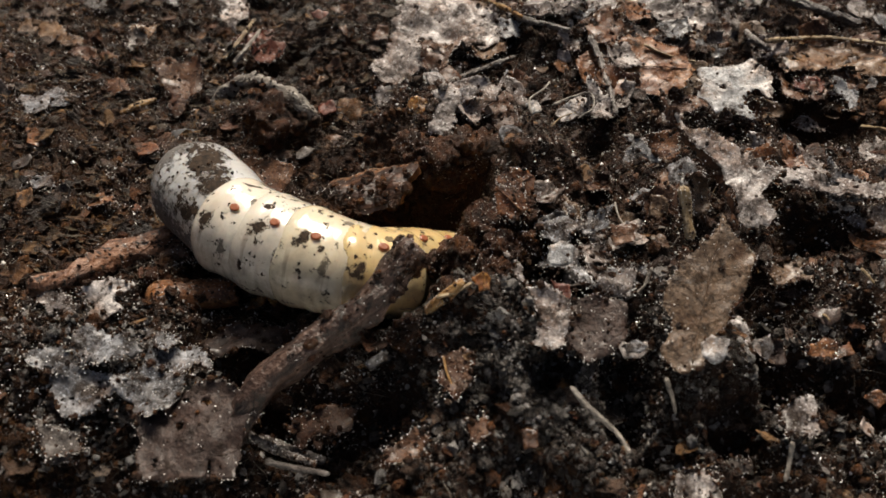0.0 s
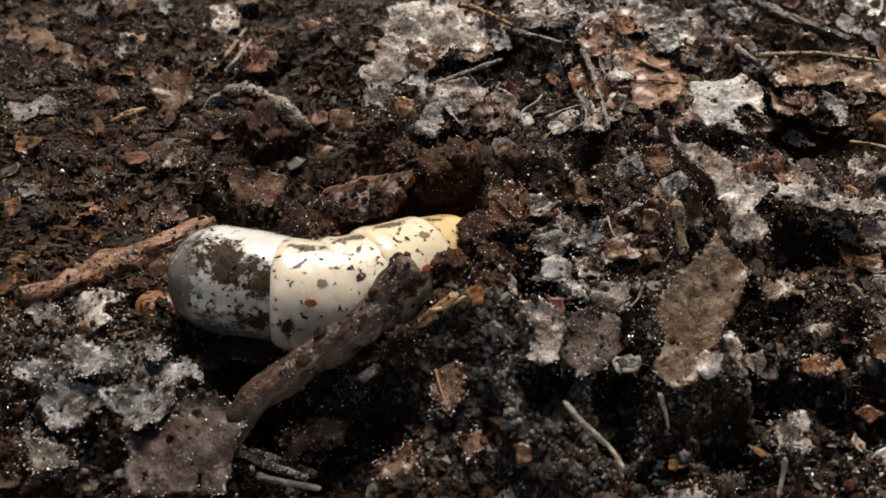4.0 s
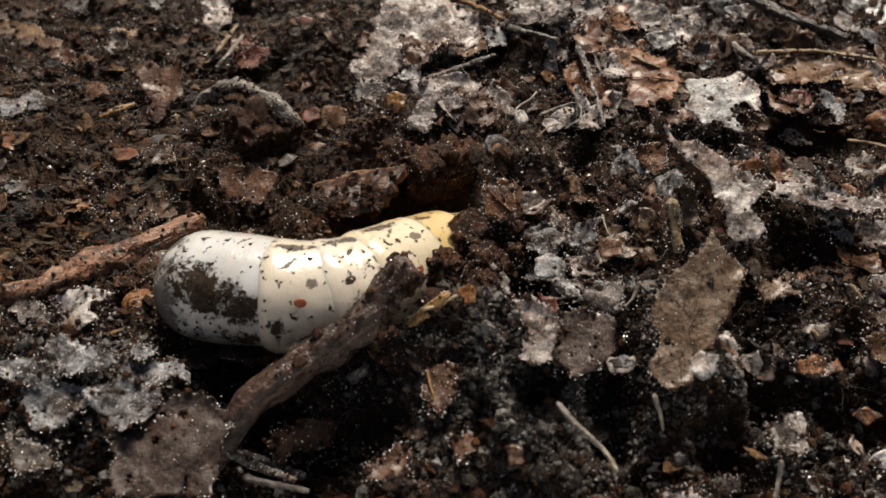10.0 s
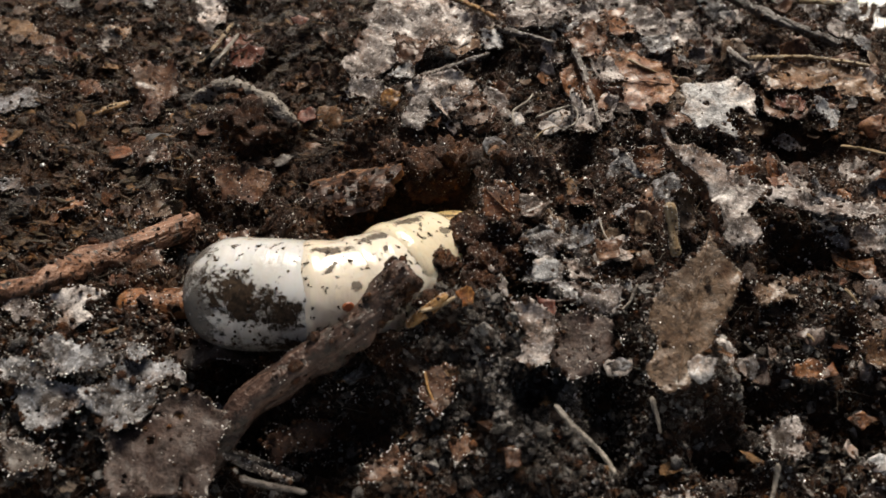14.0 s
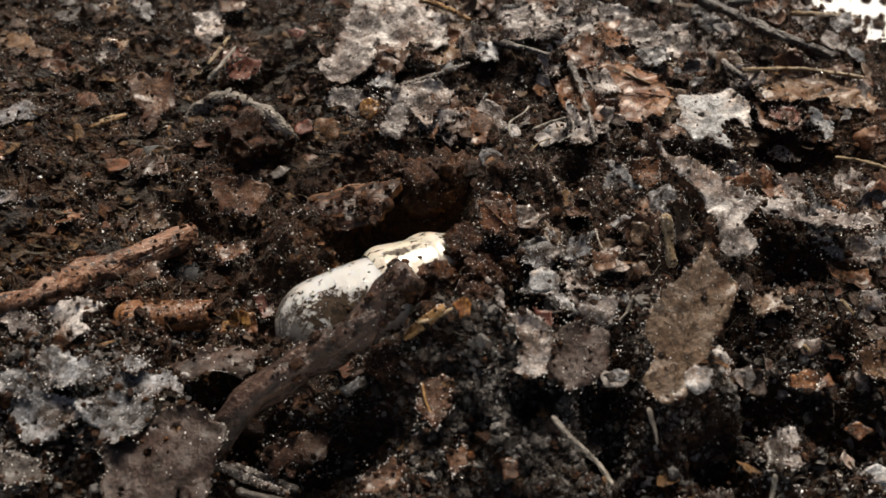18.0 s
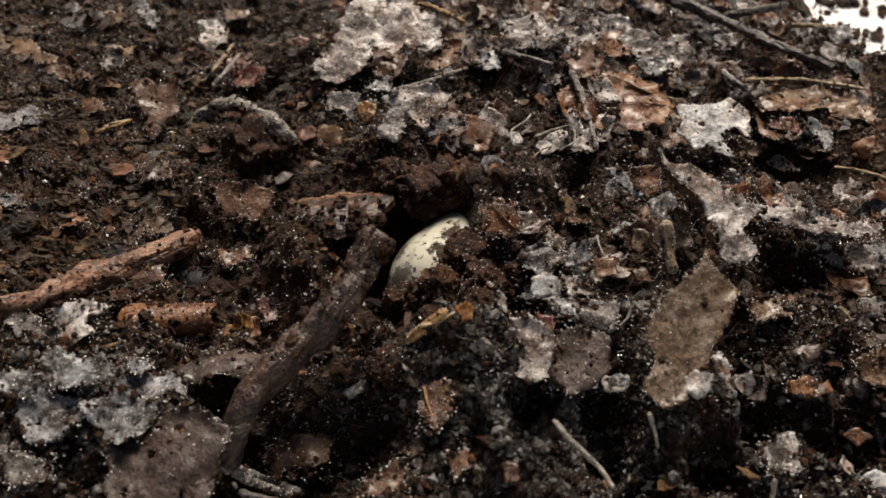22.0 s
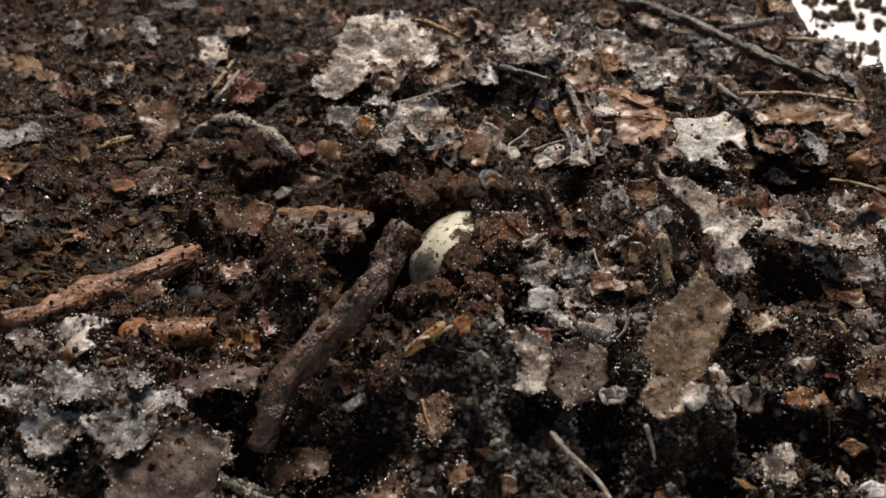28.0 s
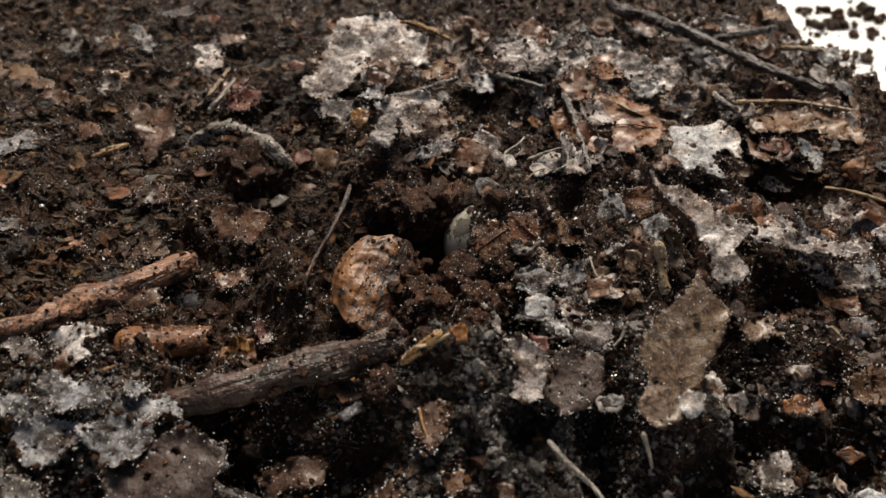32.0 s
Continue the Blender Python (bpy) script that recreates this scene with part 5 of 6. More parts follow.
leaf("leaf_scrap", "pale flake on dark damp soil", pose(0.0426, -0.0229, -0.0019, 20, 0), [(-1.5, 0.8), (1.1, 1.6), (1.5, -0.5), (-1.1, -1.8)], "leaf_pale", 1.8, 0)
leaf("leaf_scrap", "pale bluish leaf scrap", pose(0.0581, -0.0371, -0.0051, 15, 0), [(-3.1, 0.2), (1.0, 1.7), (2.8, 0.0), (-0.7, -1.9)], "leaf_white", 1, 0)
leaf("leaf_scrap", "grey rotten leaf with holes", pose(0.0439, -0.0364, -0.0010, 20, 0), [(-2.5, 2.1), (2.2, 3.7), (2.6, -1.6), (0.2, -2.5), (-2.5, -1.6)], "leaf_grey", 2, 0)

leaf("leaf_scrap", "grey leaf scrap on dark damp soil", pose(0.0242, -0.0245, -0.0004, 15, 0), [(-2.0, 0.9), (2.0, 1.1), (1.5, -0.8), (-1.6, -1.2)], "leaf_grey", 0.8, 0)
stick("straw", "long tan straw on dark damp soil", [(61.0, 53.2, 5.4), (76.0, 59.5, 2.4), (86.5, 54.2, 3.3)], 0.55, "straw", 0.7, "straw")
stick("straw", "short tan straw on dark damp soil", [(81.7, 85.9, 2.8), (89.3, 84.9, 3.0), (175.2, 239.2, -67.4)], 0.58, "straw", 0.7, "straw")
stick("twig", "dark grey forked twig", [(46.2, 113.7, 2.0), (55.3, 95.4, 5.0), (64.3, 82.3, 5.5), (73.3, 68.9, 5.4), (84.6, 64.0, 2.8)], 1.32, "bark_dark", 0.7, "twig")
stick("twig", "dark grey side twig", [(65.8, 86.7, 4.4), (71.3, 84.9, 6.6), (83.0, 93.8, 4.5)], 0.93, "bark_dark", 0.7, "twig")
stick("twig", "grey twig near the leaf strip", [(59.5, 70.0, 1.2), (59.0, 54.0, 5.3), (62.2, 52.0, 3.9)], 0.93, "bark_grey", 0.7, "twig")
stick("straw", "thin curved grass stem", [(77.7, 38.0, -5.3), (79.6, 30.8, -1.6), (81.6, 22.4, 1.6)], 0.37, "straw", 0.7, "straw")
stick("rootlet", "thin brown rootlet over the leaf", [(36.0, 48.4, 7.8), (40.6, 46.5, 6.3), (47.3, 48.5, 3.5)], 0.29, "straw", 0.7, "root")
stick("dry_stem", "thin pale stem leaning in the soil", [(14.4, -33.7, 2.7), (16.7, -36.8, 2.0), (19.9, -38.7, -0.4), (20.6, -43.7, 2.2)], 0.41, "straw_grey", 0.7, "stem")
stick("dry_stem", "thin pale stem below the leaf", [(27.0, -31.9, 2.2), (27.7, -33.6, 0.3), (28.1, -35.2, -1.1)], 0.35, "straw_grey", 0.7, "stem")
stick("dry_stem", "thin pale stem on dark damp soil", [(41.1, -41.1, 0.5), (40.9, -42.1, -1.6), (40.0, -44.4, -2.9)], 0.38, "straw_grey", 0.7, "stem")
stick("straw", "short bright straw sliver", [(59.0, -11.4, 2.3), (60.3, -14.0, 1.4)], 0.28, "straw", 0.7, "straw")
stick("straw", "short bright straw sliver", [(51.9, -18.3, -0.1), (52.5, -19.8, -0.2)], 0.22, "straw", 0.7, "straw")
stick("rootlet", "pale rootlet beside the leaf", [(27.3, -15.7, 7.0), (25.9, -17.6, 4.9), (23.3, -19.2, 4.1)], 0.25, "straw_grey", 0.7, "root")
stick("rootlet", "pale rootlet on dark damp soil", [(24.6, 2.2, 4.9), (24.5, -3.7, 6.1), (25.9, -7.8, 7.0)], 0.16, "straw_grey", 0.7, "root")
stick("rootlet", "golden rootlet on dark damp soil", [(15.8, 24.3, 4.2), (18.8, 31.0, 2.6), (22.5, 34.8, 1.3)], 0.18, "straw", 0.7, "root")
stick("rootlet", "grey dried fibre on dark damp soil", [(13.0, 25.8, 6.5), (12.7, 29.1, 7.6), (15.6, 33.5, 7.2), (16.9, 36.9, 6.7)], 0.25, "straw_grey", 0.7, "root")
stick("rootlet", "grey dried fibre on dark damp soil", [(16.9, 29.6, 6.1), (21.1, 34.5, 4.8), (24.3, 34.6, 5.4), (24.4, 30.5, 4.8), (21.6, 28.7, 3.8)], 0.26, "straw_grey", 0.7, "root")
leaf("leaf_scrap", "crumpled silver-grey leaf scrap", pose(0.0218, 0.0352, 0.0028, 18, 0), [(-3.7, -0.0), (0.8, 2.6), (3.2, 1.7), (1.8, -2.0), (-2.0, -2.2)], "leaf_white", 2, 0)
leaf("leaf_scrap", "crumpled silver-grey leaf scrap", pose(0.0135, 0.0292, 0.0060, 18, 0), [(-1.4, 1.3), (0.7, 2.4), (1.3, -1.1), (-0.6, -2.5)], "leaf_white", 2, 0)
golden_twig = stick("twig", "golden curved twig over the large leaf", [(-2.3, 73.5, 7.2), (2.0, 75.2, 8.0), (7.3, 69.4, 8.6), (11.0, 60.4, 10.5)], 0.63, "straw_orange", 0.7, "twig")
knotted_twig = stick("twig", "grey knotted twig beside the leaf scraps", [(-4.3, 29.3, 13.8), (0.7, 48.1, 5.8), (9.7, 54.3, 5.9)], 0.65, "bark_grey", 0.7, "twig")
stick("twig", "grey twig beyond the leaf scraps", [(9.2, 70.3, 4.0), (14.4, 57.4, 9.0), (21.9, 51.6, 9.6)], 0.70, "bark_grey", 0.7, "twig")
stick("twig", "slim grey twig among dark soil", [(25.7, 50.0, 9.2), (27.3, 43.1, 6.7), (28.8, 30.7, 2.9)], 0.69, "bark_grey", 0.7, "twig")
stick("twig", "slim grey twig on dark damp soil", [(31.3, 97.2, 0.2), (36.3, 103.0, 2.2)], 0.65, "bark_grey", 0.7, "twig")
brown_scrap = leaf("leaf_scrap", "dark brown torn leaf scrap over the large leaf", pose(-0.0061, 0.0530, 0.0072, 15, 0), [(-3.4, 4.4), (3.6, 2.5), (2.4, -3.7), (-2.6, -3.1)], "leaf_brown", 2, 0)
torn_scrap = leaf("leaf_scrap", "tan torn leaf scrap beside the large leaf", pose(0.0042, 0.0564, 0.0074, 15, 0), [(-4.1, 2.3), (2.5, 3.9), (3.9, -2.1), (-2.4, -4.0)], "leaf_tan", 2, 0)
leaf("leaf_scrap", "silver-grey crumpled leaf scrap", pose(0.0102, 0.0593, 0.0070, 12, 0), [(-2.6, 2.4), (1.5, 3.3), (2.4, -2.1), (-1.4, -3.4)], "leaf_pale", 2.4, 0)
leaf("leaf_scrap", "pale crumpled leaf scrap", pose(0.0303, 0.0700, 0.0059, 10, 0), [(-4.0, 2.3), (2.3, 4.3), (4.0, -1.8), (-2.3, -4.7)], "leaf_grey", 2.4, 0)
leaf("leaf_scrap", "silver-grey crumpled leaf scrap", pose(0.0445, 0.0590, 0.0058, 10, 0), [(-3.1, 2.6), (2.9, 3.6), (3.1, -2.1), (-2.9, -3.9)], "leaf_pale", 2.4, 0)
leaf("leaf_scrap", "brown crumpled leaf scrap", pose(0.0372, 0.0510, 0.0065, 10, 0), [(-1.5, 4.7), (3.6, 1.1), (1.2, -4.1), (-3.4, -1.5)], "leaf_orange", 2, 0)
leaf("leaf_scrap", "grey ragged leaf scrap", pose(0.0262, 0.0335, 0.0039, 12, 0), [(-2.3, 4.6), (1.7, 2.3), (2.1, -3.7), (-1.4, -2.9)], "leaf_grey", 2.4, 0)
leaf("leaf_scrap", "grey ragged leaf scrap", pose(0.0579, 0.0084, 0.0068, 10, 0), [(-3.3, 3.0), (2.7, 1.7), (3.3, -2.6), (-2.8, -2.0)], "leaf_grey", 2.4, 0)
leaf("leaf_scrap", "grey ragged leaf scrap", pose(0.0607, 0.0024, 0.0065, 10, 0), [(-3.3, 3.2), (3.4, 2.0), (2.9, -2.8), (-3.0, -2.2)], "leaf_pale", 2.4, 0)

leaf("dead_leaf", "pinkish grey torn leaf with a raised ridge", pose(0.0406, -0.0005, 0.0135, 24, 0), [(-5.8, 3.8), (-1.8, 1.2), (-0.3, -3.0), (0.9, -10.2), (4.0, -10.3), (5.1, -8.9), (3.7, -4.9), (5.3, -3.0), (8.1, -1.1), (2.9, 2.2), (-1.6, 5.8), (-5.0, 6.2), (-7.5, 11.6), (-9.3, 13.0)], "leaf_grey", 1, 0)
leaf("dead_leaf", "grey torn leaf strip reaching sideways", pose(0.0561, 0.0026, 0.0085, 14, 0), [(-8.8, -0.6), (-3.0, -1.7), (3.5, -3.4), (10.8, -3.6), (9.4, -0.6), (2.2, 1.9), (-4.4, 2.8), (-10.2, 5.4)], "leaf_grey", 1.5, 0)
# dark strip added where the left side of the ridge lies in shadow
leaf("dead_leaf", "dark brown strip standing in for the shaded side of a torn leaf", pose(0.0388, 0.0037, 0.0100, 62, 0), [(-3.3, 3.1), (0.8, -1.7), (3.7, -8.8), (5.2, -8.4), (3.5, -3.0), (1.1, 1.7), (-3.1, 5.5), (-7.6, 11.1)], "leaf_brown", 0.5, 0)
leaf("dead_leaf", "large light brown leaf leaning against the litter", pose(0.0340, -0.0213, 0.0080, 27, 0), [(1.8, 8.6), (-0.3, 6.8), (-3.7, 4.1), (-6.1, 0.1), (-6.0, -3.5), (-7.2, -8.4), (-5.6, -11.7), (-2.2, -11.4), (-0.2, -7.7), (1.6, -4.8), (3.6, -1.5), (5.5, 1.5), (7.0, 4.6), (5.7, 6.4), (4.0, 8.3), (3.0, 11.2)], "leaf_greybrown", 0.7, 1)
leaf("husk", "grey-brown half-tube husk standing in the litter", pose(0.0361, -0.0033, 0.0105, 62, 0), [(-1.2, -2.7), (0.6, -3.2), (1.7, -1.9), (1.3, 2.0), (-0.6, 3.2), (-1.9, 2.5)], "leaf_greybrown", 1.4, 0, "husk")
leaf("dead_leaf", "dark brown leaf beside a straw", pose(0.0311, -0.0031, 0.0070, 48, 0), [(-3.3, -3.3), (2.3, -3.8), (2.9, -2.5), (2.5, 3.0), (-0.9, 4.2), (-3.5, 2.5)], "leaf_brown", 0.7, 0)
stick("straw", "split cream straw standing upright", [(32.5, -6.1, 14.0), (33.0, -8.0, 11.0), (33.4, -10.9, 8.0)], 0.85, "straw", 0.9, "straw")
leaf("dead_leaf", "small whitish curled leaf half", pose(0.0295, 0.0094, 0.0100, 38, 0), [(-3.2, 2.4), (-1.9, 1.3), (-0.6, -0.7), (1.3, -2.2), (3.3, -2.4), (1.9, -1.1), (0.4, 0.6), (-1.3, 2.3)], "leaf_white", 0.5, 0)
leaf("dead_leaf", "brown crumpled leaf half", pose(0.0331, 0.0106, 0.0095, 30, 0), [(-1.9, -2.1), (-0.1, -3.0), (2.3, -1.5), (2.5, 2.3), (0.1, 2.7), (-2.9, 1.5)], "leaf_orange", 1.2, 0)
leaf("dead_leaf", "orange-brown torn dead leaf with veins", pose(0.0337, 0.0435, 0.0055, 17, 0), [(-10.2, -2.5), (-7.6, -5.0), (-2.5, -7.3), (2.7, -7.3), (8.3, -5.0), (11.7, -1.0), (10.6, 3.7), (5.6, 7.7), (-0.9, 8.9), (-6.6, 7.1), (-11.1, 1.9)], "leaf_orange", 0.8, 1)
leaf("dead_leaf", "pale blue-white torn leaf with pointed lobes", pose(0.0501, 0.0341, 0.0055, 16, 0), [(-5.2, 1.7), (-6.6, -1.1), (-4.8, -2.5), (-3.8, -5.5), (-1.5, -4.7), (2.9, -6.6), (1.8, -1.1), (4.1, -0.0), (7.1, -2.5), (7.8, 4.0), (4.6, 7.2), (-0.6, 6.6), (-5.7, 5.4)], "leaf_white", 0.9, 0)
leaf("dead_leaf", "white curled leaf scrap", pose(0.0722, 0.0368, 0.0030, 40, 0), [(-2.0, 0.6), (-0.2, -1.1), (0.6, -3.6), (2.2, -2.0), (2.2, -0.0), (-0.3, 2.8), (-2.5, 3.3)], "leaf_white", 0.8, 0)
leaf("dead_leaf", "brown heart-shaped leaf scrap", pose(-0.0574, 0.0499, 0.0010, 26, 0), [(-4.1, 0.0), (-1.1, -3.5), (-1.9, -6.1), (0.7, -8.5), (2.2, -4.8), (4.5, -1.3), (4.8, 3.0), (3.1, 6.0), (-0.2, 4.9), (-2.3, 5.7), (-5.8, 5.2)], "leaf_brown", 0.5, 0)
leaf("bark_flake", "dark red-brown slab of bark", pose(-0.0409, 0.0614, 0.0015, 30, 0), [(-2.9, -2.0), (0.4, -2.8), (2.9, -0.9), (3.9, 2.2), (0.0, 2.7), (-4.3, 0.8)], "leaf_red", 0.5, 0, "bark")
leaf("dead_leaf", "grey-lilac crumpled leaf strip", pose(0.0109, -0.0231, 0.0075, 22, 0), [(-3.6, 5.2), (-0.9, 0.3), (-0.1, -2.2), (-1.2, -5.5), (0.7, -6.7), (3.1, -6.1), (4.3, -3.0), (3.9, 0.3), (0.9, 2.6), (-0.7, 1.9), (-2.6, 6.4), (-4.3, 7.8)], "leaf_grey", 1.2, 0)
leaf("dead_leaf", "purplish brown soft leaf", pose(0.0182, -0.0252, 0.0050, 24, 0), [(-3.7, -2.6), (-0.9, -4.8), (2.1, -3.9), (4.5, -0.3), (4.6, 3.2), (0.5, 4.4), (-2.6, 3.7), (-4.4, 0.5)], "leaf_purple", 0.8, 0)
leaf("leaf_scrap", "small white mouldy leaf scrap", pose(0.0144, -0.0148, 0.0090, 30, 0), [(-1.7, -0.8), (-0.2, -1.8), (1.7, -1.4), (1.9, 1.0), (0.1, 1.9), (-1.7, 1.0)], "leaf_white", 0.8, 0)
leaf("leaf_scrap", "blue-grey leaf scrap with frayed edge", pose(0.0151, -0.0079, 0.0090, 25, 0), [(-0.6, -2.1), (1.7, -1.5), (2.2, 1.0), (-0.7, 1.9), (-2.7, 0.8)], "leaf_pale", 1, 0)
leaf("leaf_scrap", "whitish grey curled leaf scrap", pose(0.0214, -0.0185, 0.0075, 24, 0), [(-1.5, -1.3), (0.4, -2.6), (2.6, -1.6), (3.1, 1.2), (0.9, 0.7), (-1.6, 1.9), (-3.9, 1.6)], "leaf_grey", 1.2, 0)
leaf("leaf_scrap", "white mouldy flake on the large leaf", pose(0.0327, -0.0313, 0.0070, 34, 0), [(-1.4, -1.1), (-0.2, -1.9), (1.4, -0.9), (1.9, 1.1), (-0.2, 1.9), (-1.5, 0.9)], "leaf_white", 0.8, 0)
leaf("leaf_scrap", "pale bluish mouldy flake", pose(0.0413, -0.0272, 0.0030, 30, 0), [(-0.4, -2.1), (1.0, -0.3), (0.5, 1.7), (-1.2, 0.6)], "leaf_pale", 0.8, 0)
leaf("dead_leaf", "brown leaf scrap standing below the root", pose(-0.0331, 0.0146, 0.0020, 36, 0), [(-3.7, -2.5), (-0.4, -2.9), (1.7, -3.5), (3.5, -1.3), (4.7, 1.5), (3.9, 2.5), (-3.7, 3.9), (-5.9, 2.7)], "leaf_brown", 0.5, 0)
leaf("dead_leaf", "rusty orange leaf scrap with fine veins", pose(0.0088, -0.0016, 0.0110, 36, 0), [(-2.6, -2.2), (0.6, -3.1), (2.8, -1.7), (2.7, 2.0), (-0.7, 3.1), (-2.8, 2.0)], "leaf_orange", 0.5, 1)
leaf("leaf_scrap", "yellow rotten leaf scrap", pose(0.0034, -0.0214, 0.0100, 40, 0), [(-0.6, -1.4), (0.9, -1.1), (1.1, 0.4), (0.0, 1.3), (-1.4, 0.7)], "leaf_yellow", 0.8, 0)
leaf("husk", "curled yellow-brown husk shard", pose(-0.0306, -0.0118, -0.0015, 55, 0), [(0.2, -1.2), (1.0, 0.2), (0.5, 1.6), (-0.5, 0.5), (-1.2, -1.2)], "leaf_yellow", 0.8, 0, "husk")
leaf("husk", "pale yellow husk shard", pose(-0.0287, -0.0116, -0.0015, 55, 0), [(-0.6, -0.6), (0.4, -1.6), (0.9, -0.6), (0.1, 1.1), (-0.9, 1.6)], "leaf_yellow", 0.8, 0, "husk")
stick("straw", "split orange straw by the burrow", [(-4.4, -22.5, 5.5), (-2.1, -22.3, 8.0), (0.9, -21.1, 10.0)], 0.85, "straw_orange", 0.8, "straw")
stick("straw", "thin yellow straw by the burrow", [(-2.9, -23.1, 9.0), (-0.6, -22.4, 9.0), (1.9, -21.5, 10.0)], 0.35, "straw", 0.7, "straw")
stick("straw", "golden straw sliver in the litter", [(-65.8, 37.6, 1.5), (-62.3, 38.3, 2.5), (-59.7, 41.7, 2.0)], 0.55, "straw_orange", 0.7, "straw")
stick("dry_stem", "pale thin stick in the litter", [(-47.5, 56.9, 1.0), (-45.0, 60.4, 3.0), (-44.0, 70.4, 2.0)], 0.5, "straw_grey", 0.7, "stem")
leaf("dead_leaf", "grey torn leaf under the stick", pose(-0.0502, -0.0193, 0.0060, 26, 0), [(-2.4, -1.6), (-1.9, -3.5), (0.2, -3.6), (2.8, -1.6), (1.4, -0.1), (2.8, 0.9), (4.2, 2.7), (0.1, 3.2), (-2.5, 2.7), (-4.6, 1.3)], "leaf_grey", 0.9, 0)
leaf("leaf_scrap", "orange-brown rotten leaf scrap on soil", pose(0.0492, -0.0265, 0.0015, 30, 0), [(-0.6, -1.7), (1.9, -1.1), (2.6, 0.9), (0.6, 1.7), (-1.6, 0.9), (-2.8, -0.6)], "leaf_orange", 1, 0)
leaf("leaf_scrap", "bluish white flake on dark soil", pose(0.0567, -0.0374, -0.0040, 25, 0), [(-1.3, -1.2), (1.3, -1.1), (1.8, 0.6), (-0.1, 1.2), (-1.8, 0.5)], "leaf_white", 0.8, 0)
leaf("leaf_scrap", "dull orange-brown leaf scrap on soil", pose(0.0558, -0.0316, -0.0030, 28, 0), [(-0.2, -1.4), (2.0, -0.0), (0.3, 1.2), (-2.1, 0.3)], "leaf_orange", 0.8, 0)
leaf("leaf_scrap", "small blue-grey leaf scrap", pose(0.0235, -0.0277, 0.0035, 24, 0), [(-1.2, -0.8), (0.7, -0.8), (1.7, 0.2), (0.4, 1.0), (-1.6, 0.4)], "leaf_pale", 0.6, 0)


def pebble(label, x, y, z, sx, sy, sz, seed):
    """A small worn stone, half sunk in the soil."""
    v, f = ball(4)
    out = [Vector((p[0] * sx, p[1] * sy, p[2] * sz)) * (1 + 0.16 * noise.noise(Vector(p) * 1.3 + Vector((seed, 0, 0))) + 0.03 * noise.noise(Vector(p) * 6)) / 1000 for p in v]
    ob = new("pebble", mesh_of("pebble", out, [tuple(int(q) for q in t) for t in f], "stone"))
    ob.location = (x / 1000, y / 1000, z / 1000)
    stuck_soil(ob, [p * 1000 for p in out if p.z > 0], random.Random(seed), 60)
    return tagged(ob, label, "pebble")


pebble("smooth blue-grey pebble sunk in soil", -41.1, 3.1, -5.2, 4.3, 3.6, 3.2, 3)
pebble("dark grey-green pebble sunk in soil", -52.0, 31.3, -1.0, 3.9, 2.4, 2.2, 5)

# ---- the grub: a chain of rigid segments along a curved line ----
SPINE = {}
SPINE[0] = ((-41.0, 4.4, 7.0), (-32.9, -4.6, 6.0), (-23.9, -9.2, 5.0), (-13.5, -12.4, 4.0), (-4.0, -2.7, -3.5))
SPINE[1] = ((-38.0, -2.4, 7.0), (-29.8, -9.8, 6.0), (-21.5, -13.5, 5.0), (-12.6, -13.6, 4.0), (-2.8, -2.1, -2.8))
SPINE[2] = ((-38.4, -1.9, 6.5), (-30.1, -10.7, 6.0), (-22.2, -14.2, 5.0), (-14.4, -13.6, 4.0), (-4.3, -2.1, -2.0))
SPINE[3] = ((-35.6, -6.5, 6.0), (-28.8, -11.0, 5.5), (-21.4, -13.8, 5.0), (-13.5, -13.2, 4.0), (-3.4, -3.3, 0.3))
SPINE[3.5] = ((-33.2, -13.0, 6.0), (-28.5, -13.2, 5.0), (-21.9, -14.9, 5.0), (-14.5, -13.2, 4.0), (-4.0, -4.5, 1.5))
SPINE[6] = ((-33.7, -9.2, 5.0), (-27.2, -13.8, 5.0), (-20.4, -15.8, 5.0), (-13.2, -13.6, 4.0), (-3.0, -4.5, 1.5))
SPINE[8] = ((-33.7, -9.5, 5.0), (-27.2, -14.1, 5.0), (-20.4, -16.0, 5.0), (-13.2, -13.8, 4.0), (-3.1, -4.6, 1.5))
SPINE[9] = ((-33.9, -9.7, 5.0), (-27.4, -14.2, 5.0), (-20.6, -16.1, 5.0), (-13.4, -13.9, 4.0), (-3.3, -4.7, 1.5))
SPINE[10] = ((-33.3, -13.3, 4.5), (-26.7, -14.9, 5.0), (-19.8, -16.0, 5.0), (-12.6, -13.7, 4.0), (-2.5, -4.1, 1.5))
SPINE[11] = ((-32.7, -13.4, 4.5), (-26.4, -14.8, 5.0), (-19.5, -15.9, 5.0), (-12.2, -13.5, 4.0), (-2.5, -3.8, 1.5))
SPINE[12] = ((-31.1, -14.3, 4.5), (-24.9, -15.3, 5.0), (-18.2, -16.1, 5.0), (-11.4, -13.4, 4.0), (-2.3, -4.0, 1.5))
SPINE[13] = ((-29.3, -14.5, 4.5), (-23.2, -15.4, 5.0), (-16.6, -15.8, 5.0), (-10.1, -13.1, 4.0), (-1.6, -3.8, 1.5))
SPINE[14] = ((-28.3, -15.0, 4.5), (-22.2, -15.8, 5.0), (-15.9, -16.1, 5.0), (-9.5, -13.1, 4.0), (-1.3, -4.0, 1.5))
SPINE[14.5] = ((-27.2, -15.8, 4.5), (-21.5, -16.1, 5.0), (-15.2, -16.1, 5.0), (-9.1, -13.1, 4.0), (-1.0, -4.0, 1.5))
